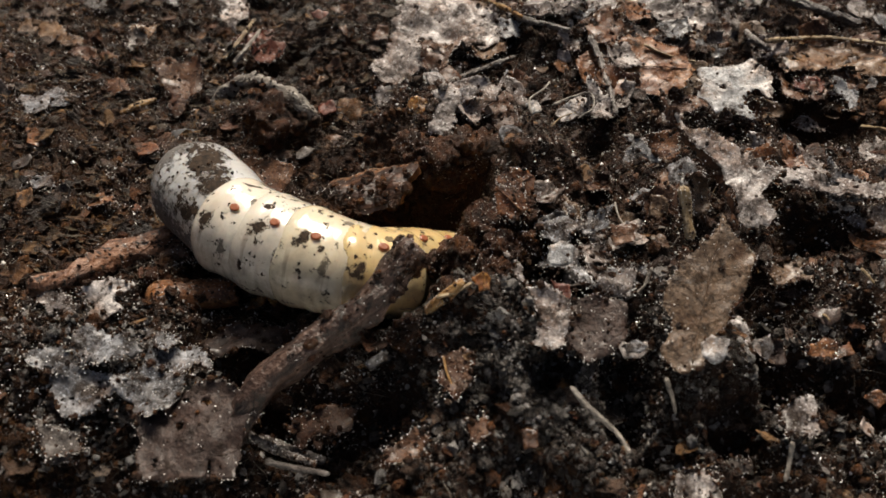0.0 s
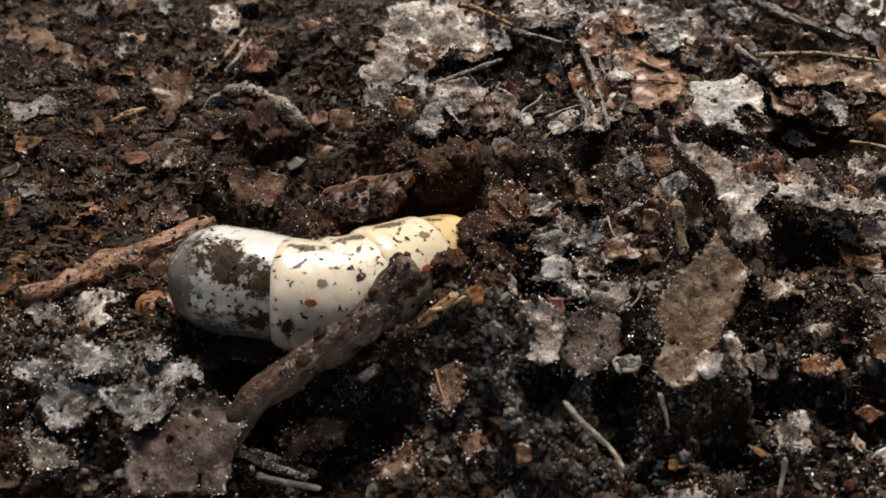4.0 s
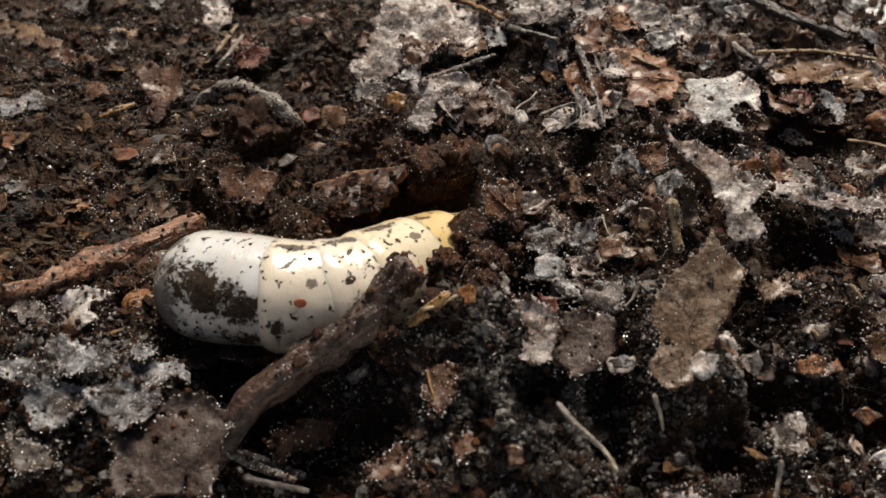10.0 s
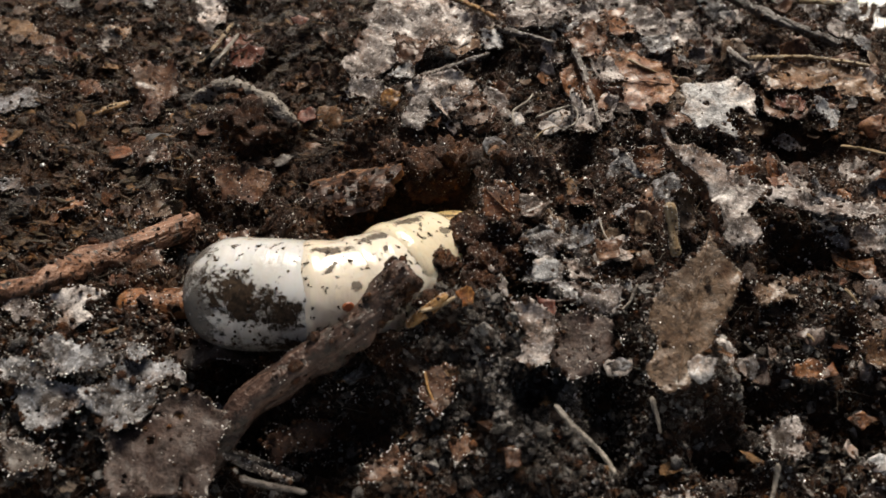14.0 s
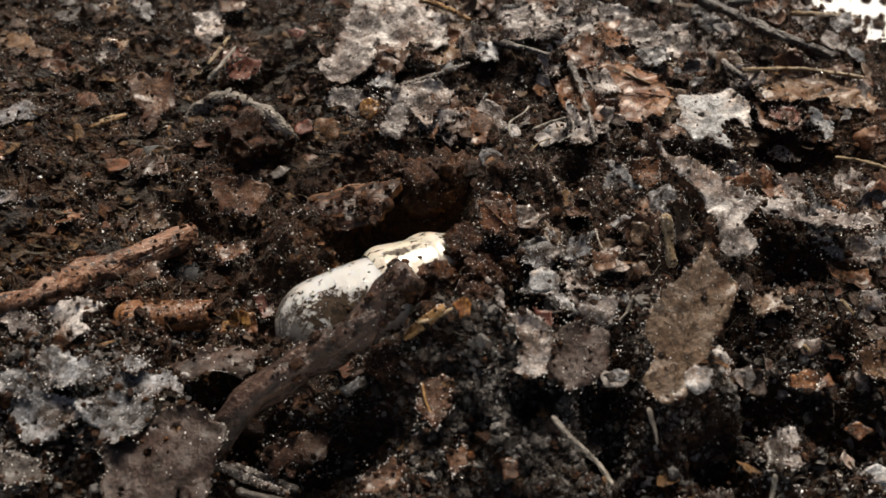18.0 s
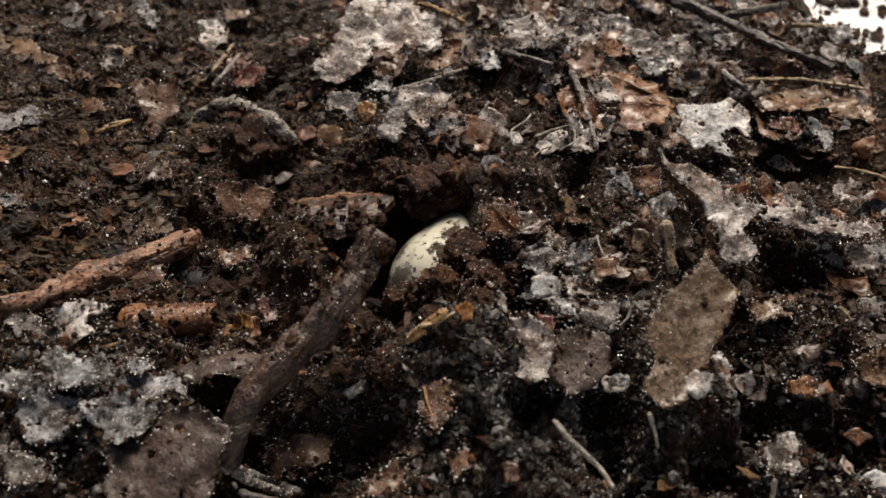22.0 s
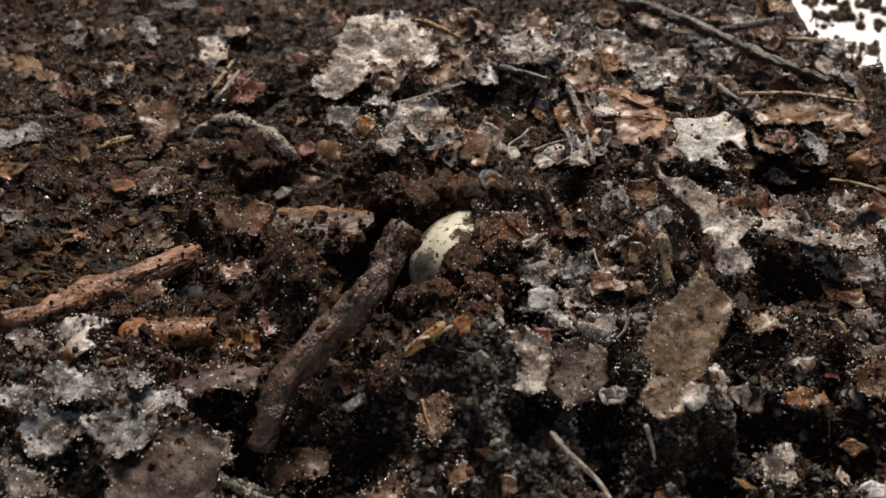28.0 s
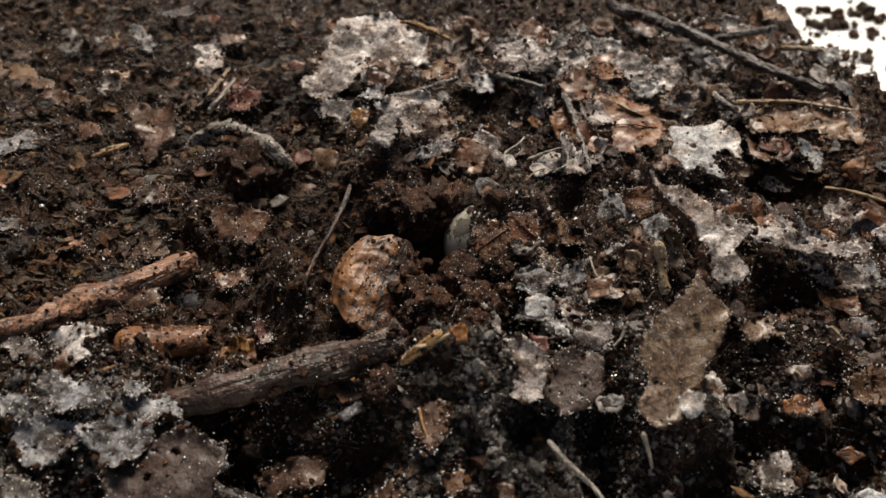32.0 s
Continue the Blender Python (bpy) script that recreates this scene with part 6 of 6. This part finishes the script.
SPINE[16.5] = ((-16.8, -11.7, -3.2), (-11.5, -10.1, -1.6), (-6.5, -8.5, 0.0), (-2.3, -6.2, -1.0), (2.2, -2.5, -3.0))
SPINE[17] = ((-17.0, -10.8, -3.7), (-11.2, -9.3, -2.1), (-6.5, -6.8, -1.0), (-2.1, -5.5, -1.0), (2.6, -1.8, -3.0))
SPINE[19] = ((-16.2, -10.3, -4.2), (-10.4, -8.8, -2.6), (-5.5, -5.7, -2.0), (-1.1, -4.4, -2.0), (3.9, -0.7, -4.0))
SPINE[20] = ((-13.0, -6.2, -6.1), (-8.0, -3.4, -6.7), (-3.4, -1.0, -7.2), (1.0, 2.4, -8.4), (5.7, 7.7, -10.4))
SPINE[21] = ((-11.7, -1.4, -9.0), (-6.7, 2.2, -9.0), (-2.3, 4.8, -9.0), (1.9, 8.3, -10.0), (6.4, 13.4, -12.0))
SPINE[22] = ((-1.0, 3.8, -7.0), (0.9, 7.7, -7.0), (2.9, 13.0, -8.0), (4.9, 21.2, -10.2), (7.4, 31.2, -14.2))
SPINE[23] = ((0.9, 4.6, -6.5), (2.8, 8.7, -6.5), (4.9, 14.4, -7.5), (7.0, 23.0, -9.9), (9.7, 33.5, -13.9))
SPINE[25.5] = ((1.9, 6.9, -5.6), (3.9, 11.2, -5.6), (6.0, 17.0, -6.6), (8.1, 25.9, -9.4), (10.9, 36.7, -13.4))
SPINE[28] = ((2.7, 7.6, -4.0), (4.7, 11.9, -4.0), (6.9, 17.8, -5.0), (9.2, 26.5, -8.4), (12.1, 37.4, -12.4))
SPINE[30] = ((4.9, 9.4, -3.8), (6.2, 13.8, -3.8), (8.3, 19.7, -5.3), (10.7, 28.5, -8.9), (13.5, 39.5, -12.7))
SPINE[30.8] = ((6.1, 9.7, -3.8), (7.5, 14.1, -3.8), (9.6, 20.1, -5.3), (12.1, 28.9, -8.9), (15.0, 40.0, -12.7))
SPINE[30.9] = ((6.1, 9.8, -3.8), (7.5, 14.2, -3.8), (9.6, 20.1, -5.3), (12.1, 29.0, -8.9), (15.0, 40.1, -12.7))
SPINE[31.1] = ((8.9, 12.9, -2.3), (10.4, 18.2, -4.0), (11.7, 25.1, -7.5), (14.0, 35.1, -12.9), (16.4, 45.2, -15.9))
SPINE[32] = ((9.1, 14.3, -1.8), (10.6, 19.8, -3.5), (12.0, 27.0, -7.0), (14.3, 37.6, -12.6), (16.8, 48.0, -15.6))
PITCH = 6.6


def segment_mesh(name, half, radius, narrow, material, sides=56, rows=34):
    """A broad ring whose rim laps over the ring behind it (towards the tail is minus x) and which tucks under the next."""
    verts, faces = [], []
    ox = random.Random(name + material + str(radius)).uniform(0, 50)
    for i in range(rows):
        u = -1 + 2 * (i / (rows - 1)) ** 1.25
        x = half * u + 1.1
        lip = max(0.0, (-0.62 - u) / 0.38)
        r = radius * (1 - narrow * (u + 1) / 2) - 0.95 * lip ** 2.6
        r += 0.10 * math.exp(-((u + 0.60) / 0.13) ** 2) - 0.9 * max(0.0, (u - 0.7) / 0.3) ** 2
        for j in range(sides):
            w = 2 * math.pi * j / sides
            q = Vector((x / 4, math.cos(w) * 1.6, math.sin(w) * 1.6))
            flank = max(0.0, min(1.0, (0.45 - math.sin(w)) / 0.7))
            crease = 0.0
            for at, deep in ((-0.22, 0.020), (0.10, 0.012), (0.36, 0.024)):
                crease += (0.25 + flank) * deep * math.exp(-((u - at - 0.10 * noise.noise(Vector((ox, w * 1.3, at * 9)))) / 0.05) ** 2)
            e = r * (1 - crease + 0.028 * noise.noise(q + Vector((ox, 0, 0))) + 0.010 * noise.noise(q * 3))
            verts.append(((x + 0.35 * noise.noise(Vector((ox, math.cos(w) * 1.4, math.sin(w) * 1.4)))) / 1000, e * math.cos(w) / 1000, e * 0.96 * math.sin(w) / 1000))
        if i:
            o = (i - 1) * sides
            faces += [(o + j, o + sides + j, o + sides + (j + 1) % sides, o + (j + 1) % sides) for j in range(sides)]
    return verts, faces


def tail_mesh(radius, length, sides=48, rows=26):
    verts, faces = [], []
    for i in range(rows):
        u = i / (rows - 1)
        if u < 0.6:
            a = (u / 0.6) * math.pi / 2
            x, r = -radius * 0.92 * math.cos(a), radius * math.sin(a) ** 0.85
        else:
            s = (u - 0.6) / 0.4
            x, r = length * s, radius * math.sqrt(1 - 0.12 * s * s)
        for j in range(sides):
            w = 2 * math.pi * j / sides
            q = Vector((x / 5, math.cos(w) * 1.5, math.sin(w) * 1.5))
            e = max(r, 0.05) * (1 + 0.025 * noise.noise(q))
            verts.append((x / 1000, e * math.cos(w) / 1000, e * 0.96 * math.sin(w) / 1000))
        if i:
            o = (i - 1) * sides
            faces += [(o + j, o + sides + j, o + sides + (j + 1) % sides, o + (j + 1) % sides) for j in range(sides)]
    return verts, faces


grub = tagged(new("beetle_grub"), "fat ivory beetle grub with soil stuck to it, burrowing into humus", "grub")
SEGMENTS = []


def make_grub():
    v, f = tail_mesh(8.15, 12.6)
    v = [(x - 0.0046, y, z) for x, y, z in v]
    tail = part("tail_segment", v, f, "skin_tail", grub, "smooth greyish tail end smeared with soil")
    SEGMENTS.append((tail, 4.6))
    rs = np.random.RandomState(6)
    bv, bf = ball(1)
    vs, fs = [], []
    for k in range(70):
        w, x = rs.uniform(2.0, 3.4), rs.uniform(-5.5, 9)
        r = 8.15 if x > 0 else math.sqrt(max(1, 8.15 ** 2 - (x * 1.08) ** 2))
        c, s = np.array((x - 4.6, r * math.cos(w), 0.96 * r * math.sin(w))), 0.07 + 0.25 * rs.rand() ** 3
        fs += [tuple(q + len(vs) for q in t) for t in bf]
        vs += list((bv * (0.7 + 0.6 * rs.rand(len(bv), 1)) * s + c) / 1000)
    part("stuck_soil", vs, fs, "crumb", tail, "soil crumbs stuck to the skin", True)
    radii = (8.35, 8.45, 8.2, 7.5, 6.8, 6.2, 5.8)
    for i, r in enumerate(radii):
        skin = ("skin_ivory", "skin_ivory", "skin_cream", "skin_yellow")[i] if i < 4 else "skin_yellow"
        v, f = segment_mesh("body_segment", 6.2, r, 0.10, skin)
        seg = part("body_segment", v, f, skin, grub)
        SEGMENTS.append((seg, 13.6 + PITCH * i))
        # breathing pore on the flank that faces the light
        for sign in (1, -1):
            a = radians(38 if sign > 0 else 4)
            ring = []
            for k, (rr, out) in enumerate(((0.85, -0.10), (0.62, 0.12), (0.42, 0.05), (0.0, 0.14))):
                for j in range(12):
                    w = 2 * math.pi * j / 12
                    ring.append((rr * 0.75 * math.cos(w), rr * math.sin(w), out))
            fs = [(12 * k + j, 12 * k + (j + 1) % 12, 12 * k + 12 + (j + 1) % 12, 12 * k + 12 + j) for k in range(3) for j in range(12)]
            y, z = -math.cos(a) * sign * r, math.sin(a) * r * 0.95
            tilt = Vector((0, y, z)).to_track_quat("Z", "X").to_matrix().to_4x4()
            at = Matrix.Translation((0.0006, y / 1000, z / 1000)) @ tilt
            part("spiracle", [at @ (Vector(p) / 1000) for p in ring], fs, "spiracle", seg, "small reddish brown breathing pore")


def spine_point(ctrl, s):
    """The place and heading at s millimetres from the tail, along a smooth line through the controls."""
    pts = [Vector(p) for p in ctrl]
    pts = [pts[0] * 2 - pts[1]] + pts + [pts[-1] + (pts[-1] - pts[-2]) * 1.5 + Vector((0, 0, -6)), pts[-1] + (pts[-1] - pts[-2]) * 4 + Vector((0, 0, -22))]
    line = []
    for i in range(1, len(pts) - 2):
        p0, p1, p2, p3 = pts[i - 1:i + 3]
        for j in range(24):
            t = j / 24
            line.append(0.5 * ((2 * p1) + (p2 - p0) * t + (2 * p0 - 5 * p1 + 4 * p2 - p3) * t * t + (3 * p1 - p0 - 3 * p2 + p3) * t ** 3))
    done = 0.0
    for a, b in zip(line, line[1:]):
        d = (b - a).length
        if done + d >= s:
            return a + (b - a) * ((s - done) / d), (b - a).normalized()
        done += d
    h = (line[-1] - line[-2]).normalized()
    return line[-1] + h * (s - done), h


def body_pose(t, s, roll):
    p, h = spine_point(SPINE[t], s)
    before = spine_point(SPINE[t], max(0.0, s - 4.5))[1]
    after = spine_point(SPINE[t], s + 4.5)[1]
    h = (before + h * 2 + after).normalized()
    side = Vector((0, 0, 1)).cross(h).normalized()
    up = h.cross(side)
    m = Matrix((h, side, up)).transposed().to_4x4()
    return Matrix.Translation(p / 1000) @ m @ pose(0, 0, 0, roll, 0, 0)


make_grub()

# ---- the twig that leans over the burrow, and the bark chip ----
TWIG = {}
TWIG[0] = ((-28.1, -34.3, 0.3), (-4.7, -18.4, 13.0))
TWIG[1] = ((-28.4, -34.8, -0.9), (-5.1, -19.7, 13.0))
TWIG[2] = ((-28.5, -34.6, -0.4), (-5.1, -19.5, 13.0))
TWIG[3.5] = ((-28.3, -33.7, -0.4), (-4.4, -19.3, 13.0))
TWIG[6] = ((-28.0, -34.0, -1.1), (-4.0, -20.3, 13.0))
TWIG[10] = ((-27.2, -33.9, -0.9), (-3.4, -19.9, 13.0))
TWIG[13] = ((-27.3, -34.1, -1.1), (-3.4, -20.2, 13.0))
TWIG[14.5] = ((-27.4, -33.7, -1.4), (-3.3, -20.6, 13.0))
TWIG[16.5] = ((-27.5, -32.5, -0.7), (-2.8, -19.8, 13.0))
TWIG[19] = ((-27.2, -31.6, -0.7), (-2.9, -18.2, 13.0))
TWIG[20] = ((-28.7, -31.9, -1.5), (-5.2, -17.9, 13.0))
TWIG[21] = ((-27.5, -32.1, -0.3), (-6.8, -14.1, 14.0))
TWIG[22.5] = ((-25.7, -31.2, 0.7), (-7.3, -10.1, 14.0))
TWIG[25] = ((-22.9, -27.9, 1.4), (-4.6, -6.2, 14.0))
TWIG[28] = ((-22.3, -27.3, 1.5), (-3.8, -5.8, 14.0))
TWIG[30] = ((-23.0, -27.2, 0.7), (-4.0, -6.6, 14.0))
TWIG[30.5] = ((-22.8, -26.7, 0.6), (-1.7, -8.3, 14.0))
TWIG[30.8] = ((-22.8, -26.6, 0.5), (-1.4, -8.7, 14.0))
TWIG[30.9] = ((-23.0, -26.6, 0.5), (-1.3, -8.9, 14.0))
TWIG[31.1] = ((-33.4, -26.3, 0.4), (-4.1, -16.8, 4.0))
TWIG[32] = ((-33.7, -25.4, 0.4), (-4.4, -16.1, 4.0))
twig = tagged(new("twig"), "dark brown bark-covered twig leaning over the burrow", "twig")


def make_twig():
    rng = random.Random(77)
    me = stick_mesh("bark", [(-6, -0.4, -3.4), (0, 0.1, -0.4), (6, 0.7, 0.5), (14, 0.2, -0.6), (22, -0.5, -0.3), (28, 0.4, 0.7), (31, 0.6, 1.0)], 1.9, "bark_twig", 1.28, rng, knots=0.26, sides=18, gap=0.6)
    ob = new("bark", me)
    ob.parent = twig
    spots = []
    for v in me.vertices:
        if v.co.x > 0.026 or v.co.x > 0.008 and rng.random() < 0.35:
            spots.append(v.co * 1000)
    stuck_soil(ob, spots, rng, 420, 2.0)
    # lumps of soil clinging to the broken end
    rs = np.random.RandomState(3)
    v, f = ball(3)
    for k in range(9):
        s = 0.6 + 0.8 * rs.rand()
        c = np.array((28 + 3.0 * rs.rand(), 1.5 * rs.randn(), 0.8 * rs.randn()))
        part("soil_lump", (v * (1 + 0.35 * (rs.rand(len(v), 1) - 0.5)) * s + c) / 1000, f, "crumb", twig, "lump of soil on the broken end" if k == 0 else "", False)


make_twig()


def make_chip():
    """A curved piece of bark, smooth and orange-brown inside, crusted with soil."""
    verts = []
    ni, nj = 54, 42
    for layer in (0, 1):
        for i in range(ni):
            for j in range(nj):
                u, w = -1 + 2 * i / (ni - 1), -1 + 2 * j / (nj - 1)
                a = w * 1.1
                r = 8.6 - 1.5 * layer
                x = 8.6 * u * (1 - 0.34 * w * w) + 1.1 * noise.noise((w * 3, u, 7))
                y = r * math.sin(a) * (1 - 0.2 * u * u)
                z = r * math.cos(a) * 0.8 - 6.0 + 0.7 * noise.noise((u * 2.2, w * 2.2, 3)) + 0.25 * noise.noise((u * 7, w * 7, 5))
                verts.append((x / 1000, y / 1000, z / 1000))
    o = ni * nj
    bare, crusted = [], []
    for i in range(ni - 1):
        for j in range(nj - 1):
            q = (i * nj + j, (i + 1) * nj + j, (i + 1) * nj + j + 1, i * nj + j + 1)
            (bare if j < 17 + 9 * noise.noise((i * 0.12, j * 0.13, 2)) + 9 * noise.noise((i * 0.4, j * 0.4, 5)) else crusted).extend([q, tuple(k + o for k in reversed(q))])
    rim = [i * nj for i in range(ni)] + [(ni - 1) * nj + j for j in range(1, nj)] + [i * nj + nj - 1 for i in range(ni - 2, -1, -1)] + [j for j in range(nj - 2, 0, -1)]
    for a, b in zip(rim, rim[1:] + rim[:1]):
        bare.append((b, a, a + o, b + o))
    ob = tagged(new("bark_chip"), "curved orange-brown bark chip crusted with soil", "bark")
    part("wood", verts, bare, "bark_chip", ob, "smooth orange-brown wood")
    part("crust", verts, crusted, "bark_crust", ob, "dark red-brown bark crusted with soil")
    rs = np.random.RandomState(8)
    v, f = ball(2)
    for k in range(48):
        s = 0.35 + 0.8 * rs.rand() ** 2
        u, w = 1.9 * rs.rand() - 0.95, 0.05 + 0.95 * rs.rand() ** 0.7
        c = np.array((8.2 * u, 8.5 * math.sin(w * 1.1), 8.5 * math.cos(w * 1.1) * 0.8 - 5.8))
        part("soil_lump", (v * (1 + 0.5 * (rs.rand(len(v), 1) - 0.5)) * s + c) / 1000, f, "crumb", ob, "", False)
    stuck_soil(ob, [(x * 1000, y * 1000, z * 1000) for x, y, z in verts[:ni * nj]], random.Random(4), 190, 1.2)
    return ob


bark_chip = make_chip()


def soil_clod(x, y, z, r, seed):
    """A crumbly lump of humus."""
    rs = np.random.RandomState(seed)
    v, f = ball(4)
    out = []
    for p in v:
        p, o = Vector(p), Vector((seed, 0, 0))
        e = 1 + 0.38 * noise.noise(p * 1.5 + o) + 0.26 * noise.noise(p * 3.6 + o * 2) + 0.30 * abs(noise.noise(p * 6 - o)) + 0.16 * noise.noise(p * 11) + 0.10 * noise.noise(p * 21 + o)
        out.append(p * (e - 0.06) * r / 1000)
    ob = new("soil_clod", mesh_of("soil_clod", out, [tuple(int(q) for q in t) for t in f], "soil"))
    ob.location = (x / 1000, y / 1000, z / 1000)
    stuck_soil(ob, [p * 1000 for p in out if p.z > -0.3 * r / 1000 and rs.rand() < 0.5], random.Random(seed), int(60 * r), 1.5)
    return tagged(ob, "crumbly dark soil clod heaped by the burrow", "soil", "clods by the burrow")


soil_clod(4.3, -4.6, 5.0, 4.2, 40)
soil_clod(5.5, -14.0, 5.0, 3, 41)
soil_clod(9.2, -5.2, 8.8, 2.8, 42)
soil_clod(-1.8, 16.7, 1.5, 4, 43)
soil_clod(6.2, -10.9, 6.1, 3, 44)
soil_clod(-3.8, 18.4, 2.4, 4, 45)
soil_clod(9.9, -9.0, 6.1, 2.4, 46)
soil_clod(-34.9, 29.7, 3.3, 5, 47)
soil_clod(-7.4, 18.4, 4.1, 3.2, 48)
soil_clod(-23.1, 15.7, -4.3, 2.6, 49)
soil_clod(-6.7, -23.4, 1.8, 2.6, 52)
soil_clod(-46.2, -8.3, -0.3, 2.5, 53)
soil_clod(-0.4, -11.5, 5.5, 3.0, 54)
soil_clod(-2.9, -11.2, 4.0, 2.2, 55)
soil_clod(-3.2, 16.0, 3.0, 4.2, 56)
soil_clod(1.9, 18.2, 3.4, 4.4, 57)
soil_clod(7.4, 17.8, 3.6, 3.6, 58)
fallen_clods = [soil_clod(-6.5, -5.3, -2.4, 2.4, 60), soil_clod(-3.0, -5.2, -2.0, 2.2, 61)]
make_scraps()
make_stuff()


# a thin twig that lies buried until the soil caves in
dark_twig = stick("thin_twig", "thin dark twig lying across the loose soil", [(-14.9, 24.2, 4.2), (-17.0, 15.0, 2.2), (-19.4, 6.0, 1.9), (-21.5, -3.0, 0.4)], 0.45, "bark_red", 0.8)


# ---- what moves ----
def motions():
    times = sorted(SPINE)
    for seg, s in SEGMENTS:
        if s < 5:
            # the tail end rolls a little as the body straightens
            twist = ((0, 2, 6, 9, 10, 13, 14.5, 16.5, 19, 20, 21, 22, 32), (-50, -30, -4, -2, 6, 8, 6, -12, -12, 8, 36, 70, 74))
        else:
            twist = ((0, 1, 2, 3.5, 6, 13, 32), (-34, -4, -13, 3, -6, 6, 6))
        walk(seg, [(t, body_pose(t, s, np.interp(t, *twist))) for t in times])
    rows = []
    for t in sorted(TWIG):
        a, b = Vector(TWIG[t][0]), Vector(TWIG[t][1])
        turn = (b - a).to_track_quat("X", "Z").to_matrix().to_4x4()
        rows.append((t, Matrix.Translation(a / 1000) @ turn @ pose(0, 0, 0, np.interp(t, (0, 19, 23, 30.9, 31.1, 32), (0, 0, -25, -30, 70, 72)), 0, 0)))
    walk(twig, rows)
    walk(bark_chip, [
        (0, pose(-0.0147, 0.0143, 0.0016, 10, 20, 172)),
        (3, pose(-0.0144, 0.0147, 0.0021, 10, 20, 172)),
        (6, pose(-0.0144, 0.0147, 0.0021, 10, 20, 172)),
        (13, pose(-0.0145, 0.0151, 0.0028, 10, 20, 172)),
        (17, pose(-0.0141, 0.0149, 0.0024, 10, 20, 172)),
        (20, pose(-0.0150, 0.0149, 0.0022, 10, 18, 172)),
        (23, pose(-0.0169, 0.0151, 0.0014, 10, 8, 172)),
        (25.5, pose(-0.0184, 0.0152, 0.0017, 10, 4, 172)),
        (28, pose(-0.0196, 0.0150, 0.0015, 10, 3, 172)),
        (30.8, pose(-0.0173, 0.0147, 0.0016, 10, 3, 172)),
        (30.9, pose(-0.0173, 0.0147, 0.0016, 10, 3, 172)),
        (31, pose(-0.0134, 0.0061, 0.0038, -5, 12, 211)),
        (31.1, pose(-0.0080, -0.0009, 0.0014, -36, 22, 250)),
        (32, pose(-0.0080, -0.0009, 0.0014, -36, 22, 252)),
    ])
    def ride(things, shifts):
        """Things that the burrowing pushes along: seconds and a shift in millimetres."""
        for ob in things:
            start = ob.matrix_basis.copy()
            walk(ob, [(t, Matrix.Translation((x / 1000, y / 1000, z / 1000)) @ start) for t, x, y, z in shifts])

    ride((big_leaf, golden_twig,), ((0, 1.8, -1.9, -1.2), (1, 1.3, -1.3, -0.9), (2, 1.1, -1.3, -0.9), (3.5, 0.9, -1.0, -0.7), (5.5, 0.8, -0.7, -0.5), (7, 0.7, -0.6, -0.4), (9, 0.4, -0.6, -0.4), (11, 0.5, -0.6, -0.4), (13, -0.2, 0.1, 0.1), (14.5, -0.4, 0.2, 0.2), (16.5, -4.4, 2.6, 1.8), (18, -4.5, 2.1, 1.4), (20, -5.5, 2.5, 1.7), (22, -6.3, 3.5, 2.3), (24, -6.9, 4.1, 2.7), (25.5, -6.5, 3.4, 2.2), (27.5, -6.3, 3.2, 2.1), (29, -7.2, 4.2, 2.8), (30.5, -7.4, 4.3, 2.9), (32, -7.9, 4.8, 3.2)))
    ride((speckled_leaf, tan_scrap, veined_scrap, pink_scrap, brown_scrap, torn_scrap, knotted_twig, mound_scrap,), ((0, 1.4, -2.7, -1.8), (1, 0.7, -1.8, -1.2), (2, 0.6, -1.6, -1.1), (3.5, 0.4, -1.1, -0.7), (5.5, 0.6, -0.9, -0.6), (7, 0.5, -1.0, -0.6), (9, 0.3, -0.7, -0.5), (11, 0.4, -0.5, -0.4), (13, -0.1, -0.0, -0.0), (14.5, -0.3, -0.1, -0.0), (16.5, -3.4, 0.7, 0.5), (18, -3.3, 0.4, 0.3), (20, -4.1, 0.8, 0.5), (22, -4.3, 1.0, 0.7), (24, -4.5, 1.6, 1.0), (25.5, -4.2, 1.1, 0.7), (27.5, -4.1, 1.0, 0.6), (29, -4.7, 2.3, 1.5), (30.5, -4.7, 2.7, 1.8), (32, -4.8, 3.8, 2.5)))
    ride(fallen_clods, ((0, 4.0, -7.0, -1.5), (19, 4.0, -7.0, -1.5), (20, 2.6, -5.0, 0.5), (21, 1.2, -2.5, 0.5), (22, 0, 0, 0), (25.5, 0.4, 0.3, 0), (30, 3.0, 2.0, 2.6), (32, 4.0, 3.4, 3.0)))
    ride((dark_twig,), ((0, 0, 0, -10), (30.9, 0, 0, -10), (31.1, 0, 0, 0), (32, 0, 0, 0)))
    ride((orange_scrap,), ((0, -0.5, -2, -0.5), (13, 0, 0, 0), (20, 0.5, -0.5, 0), (25, 2, 1, 0.5), (30, 3, 1, 0.5), (30.9, 3.5, 2, 0.5), (31.1, 5, 3, 0.5), (32, 5, 3, 0.5)))


motions()
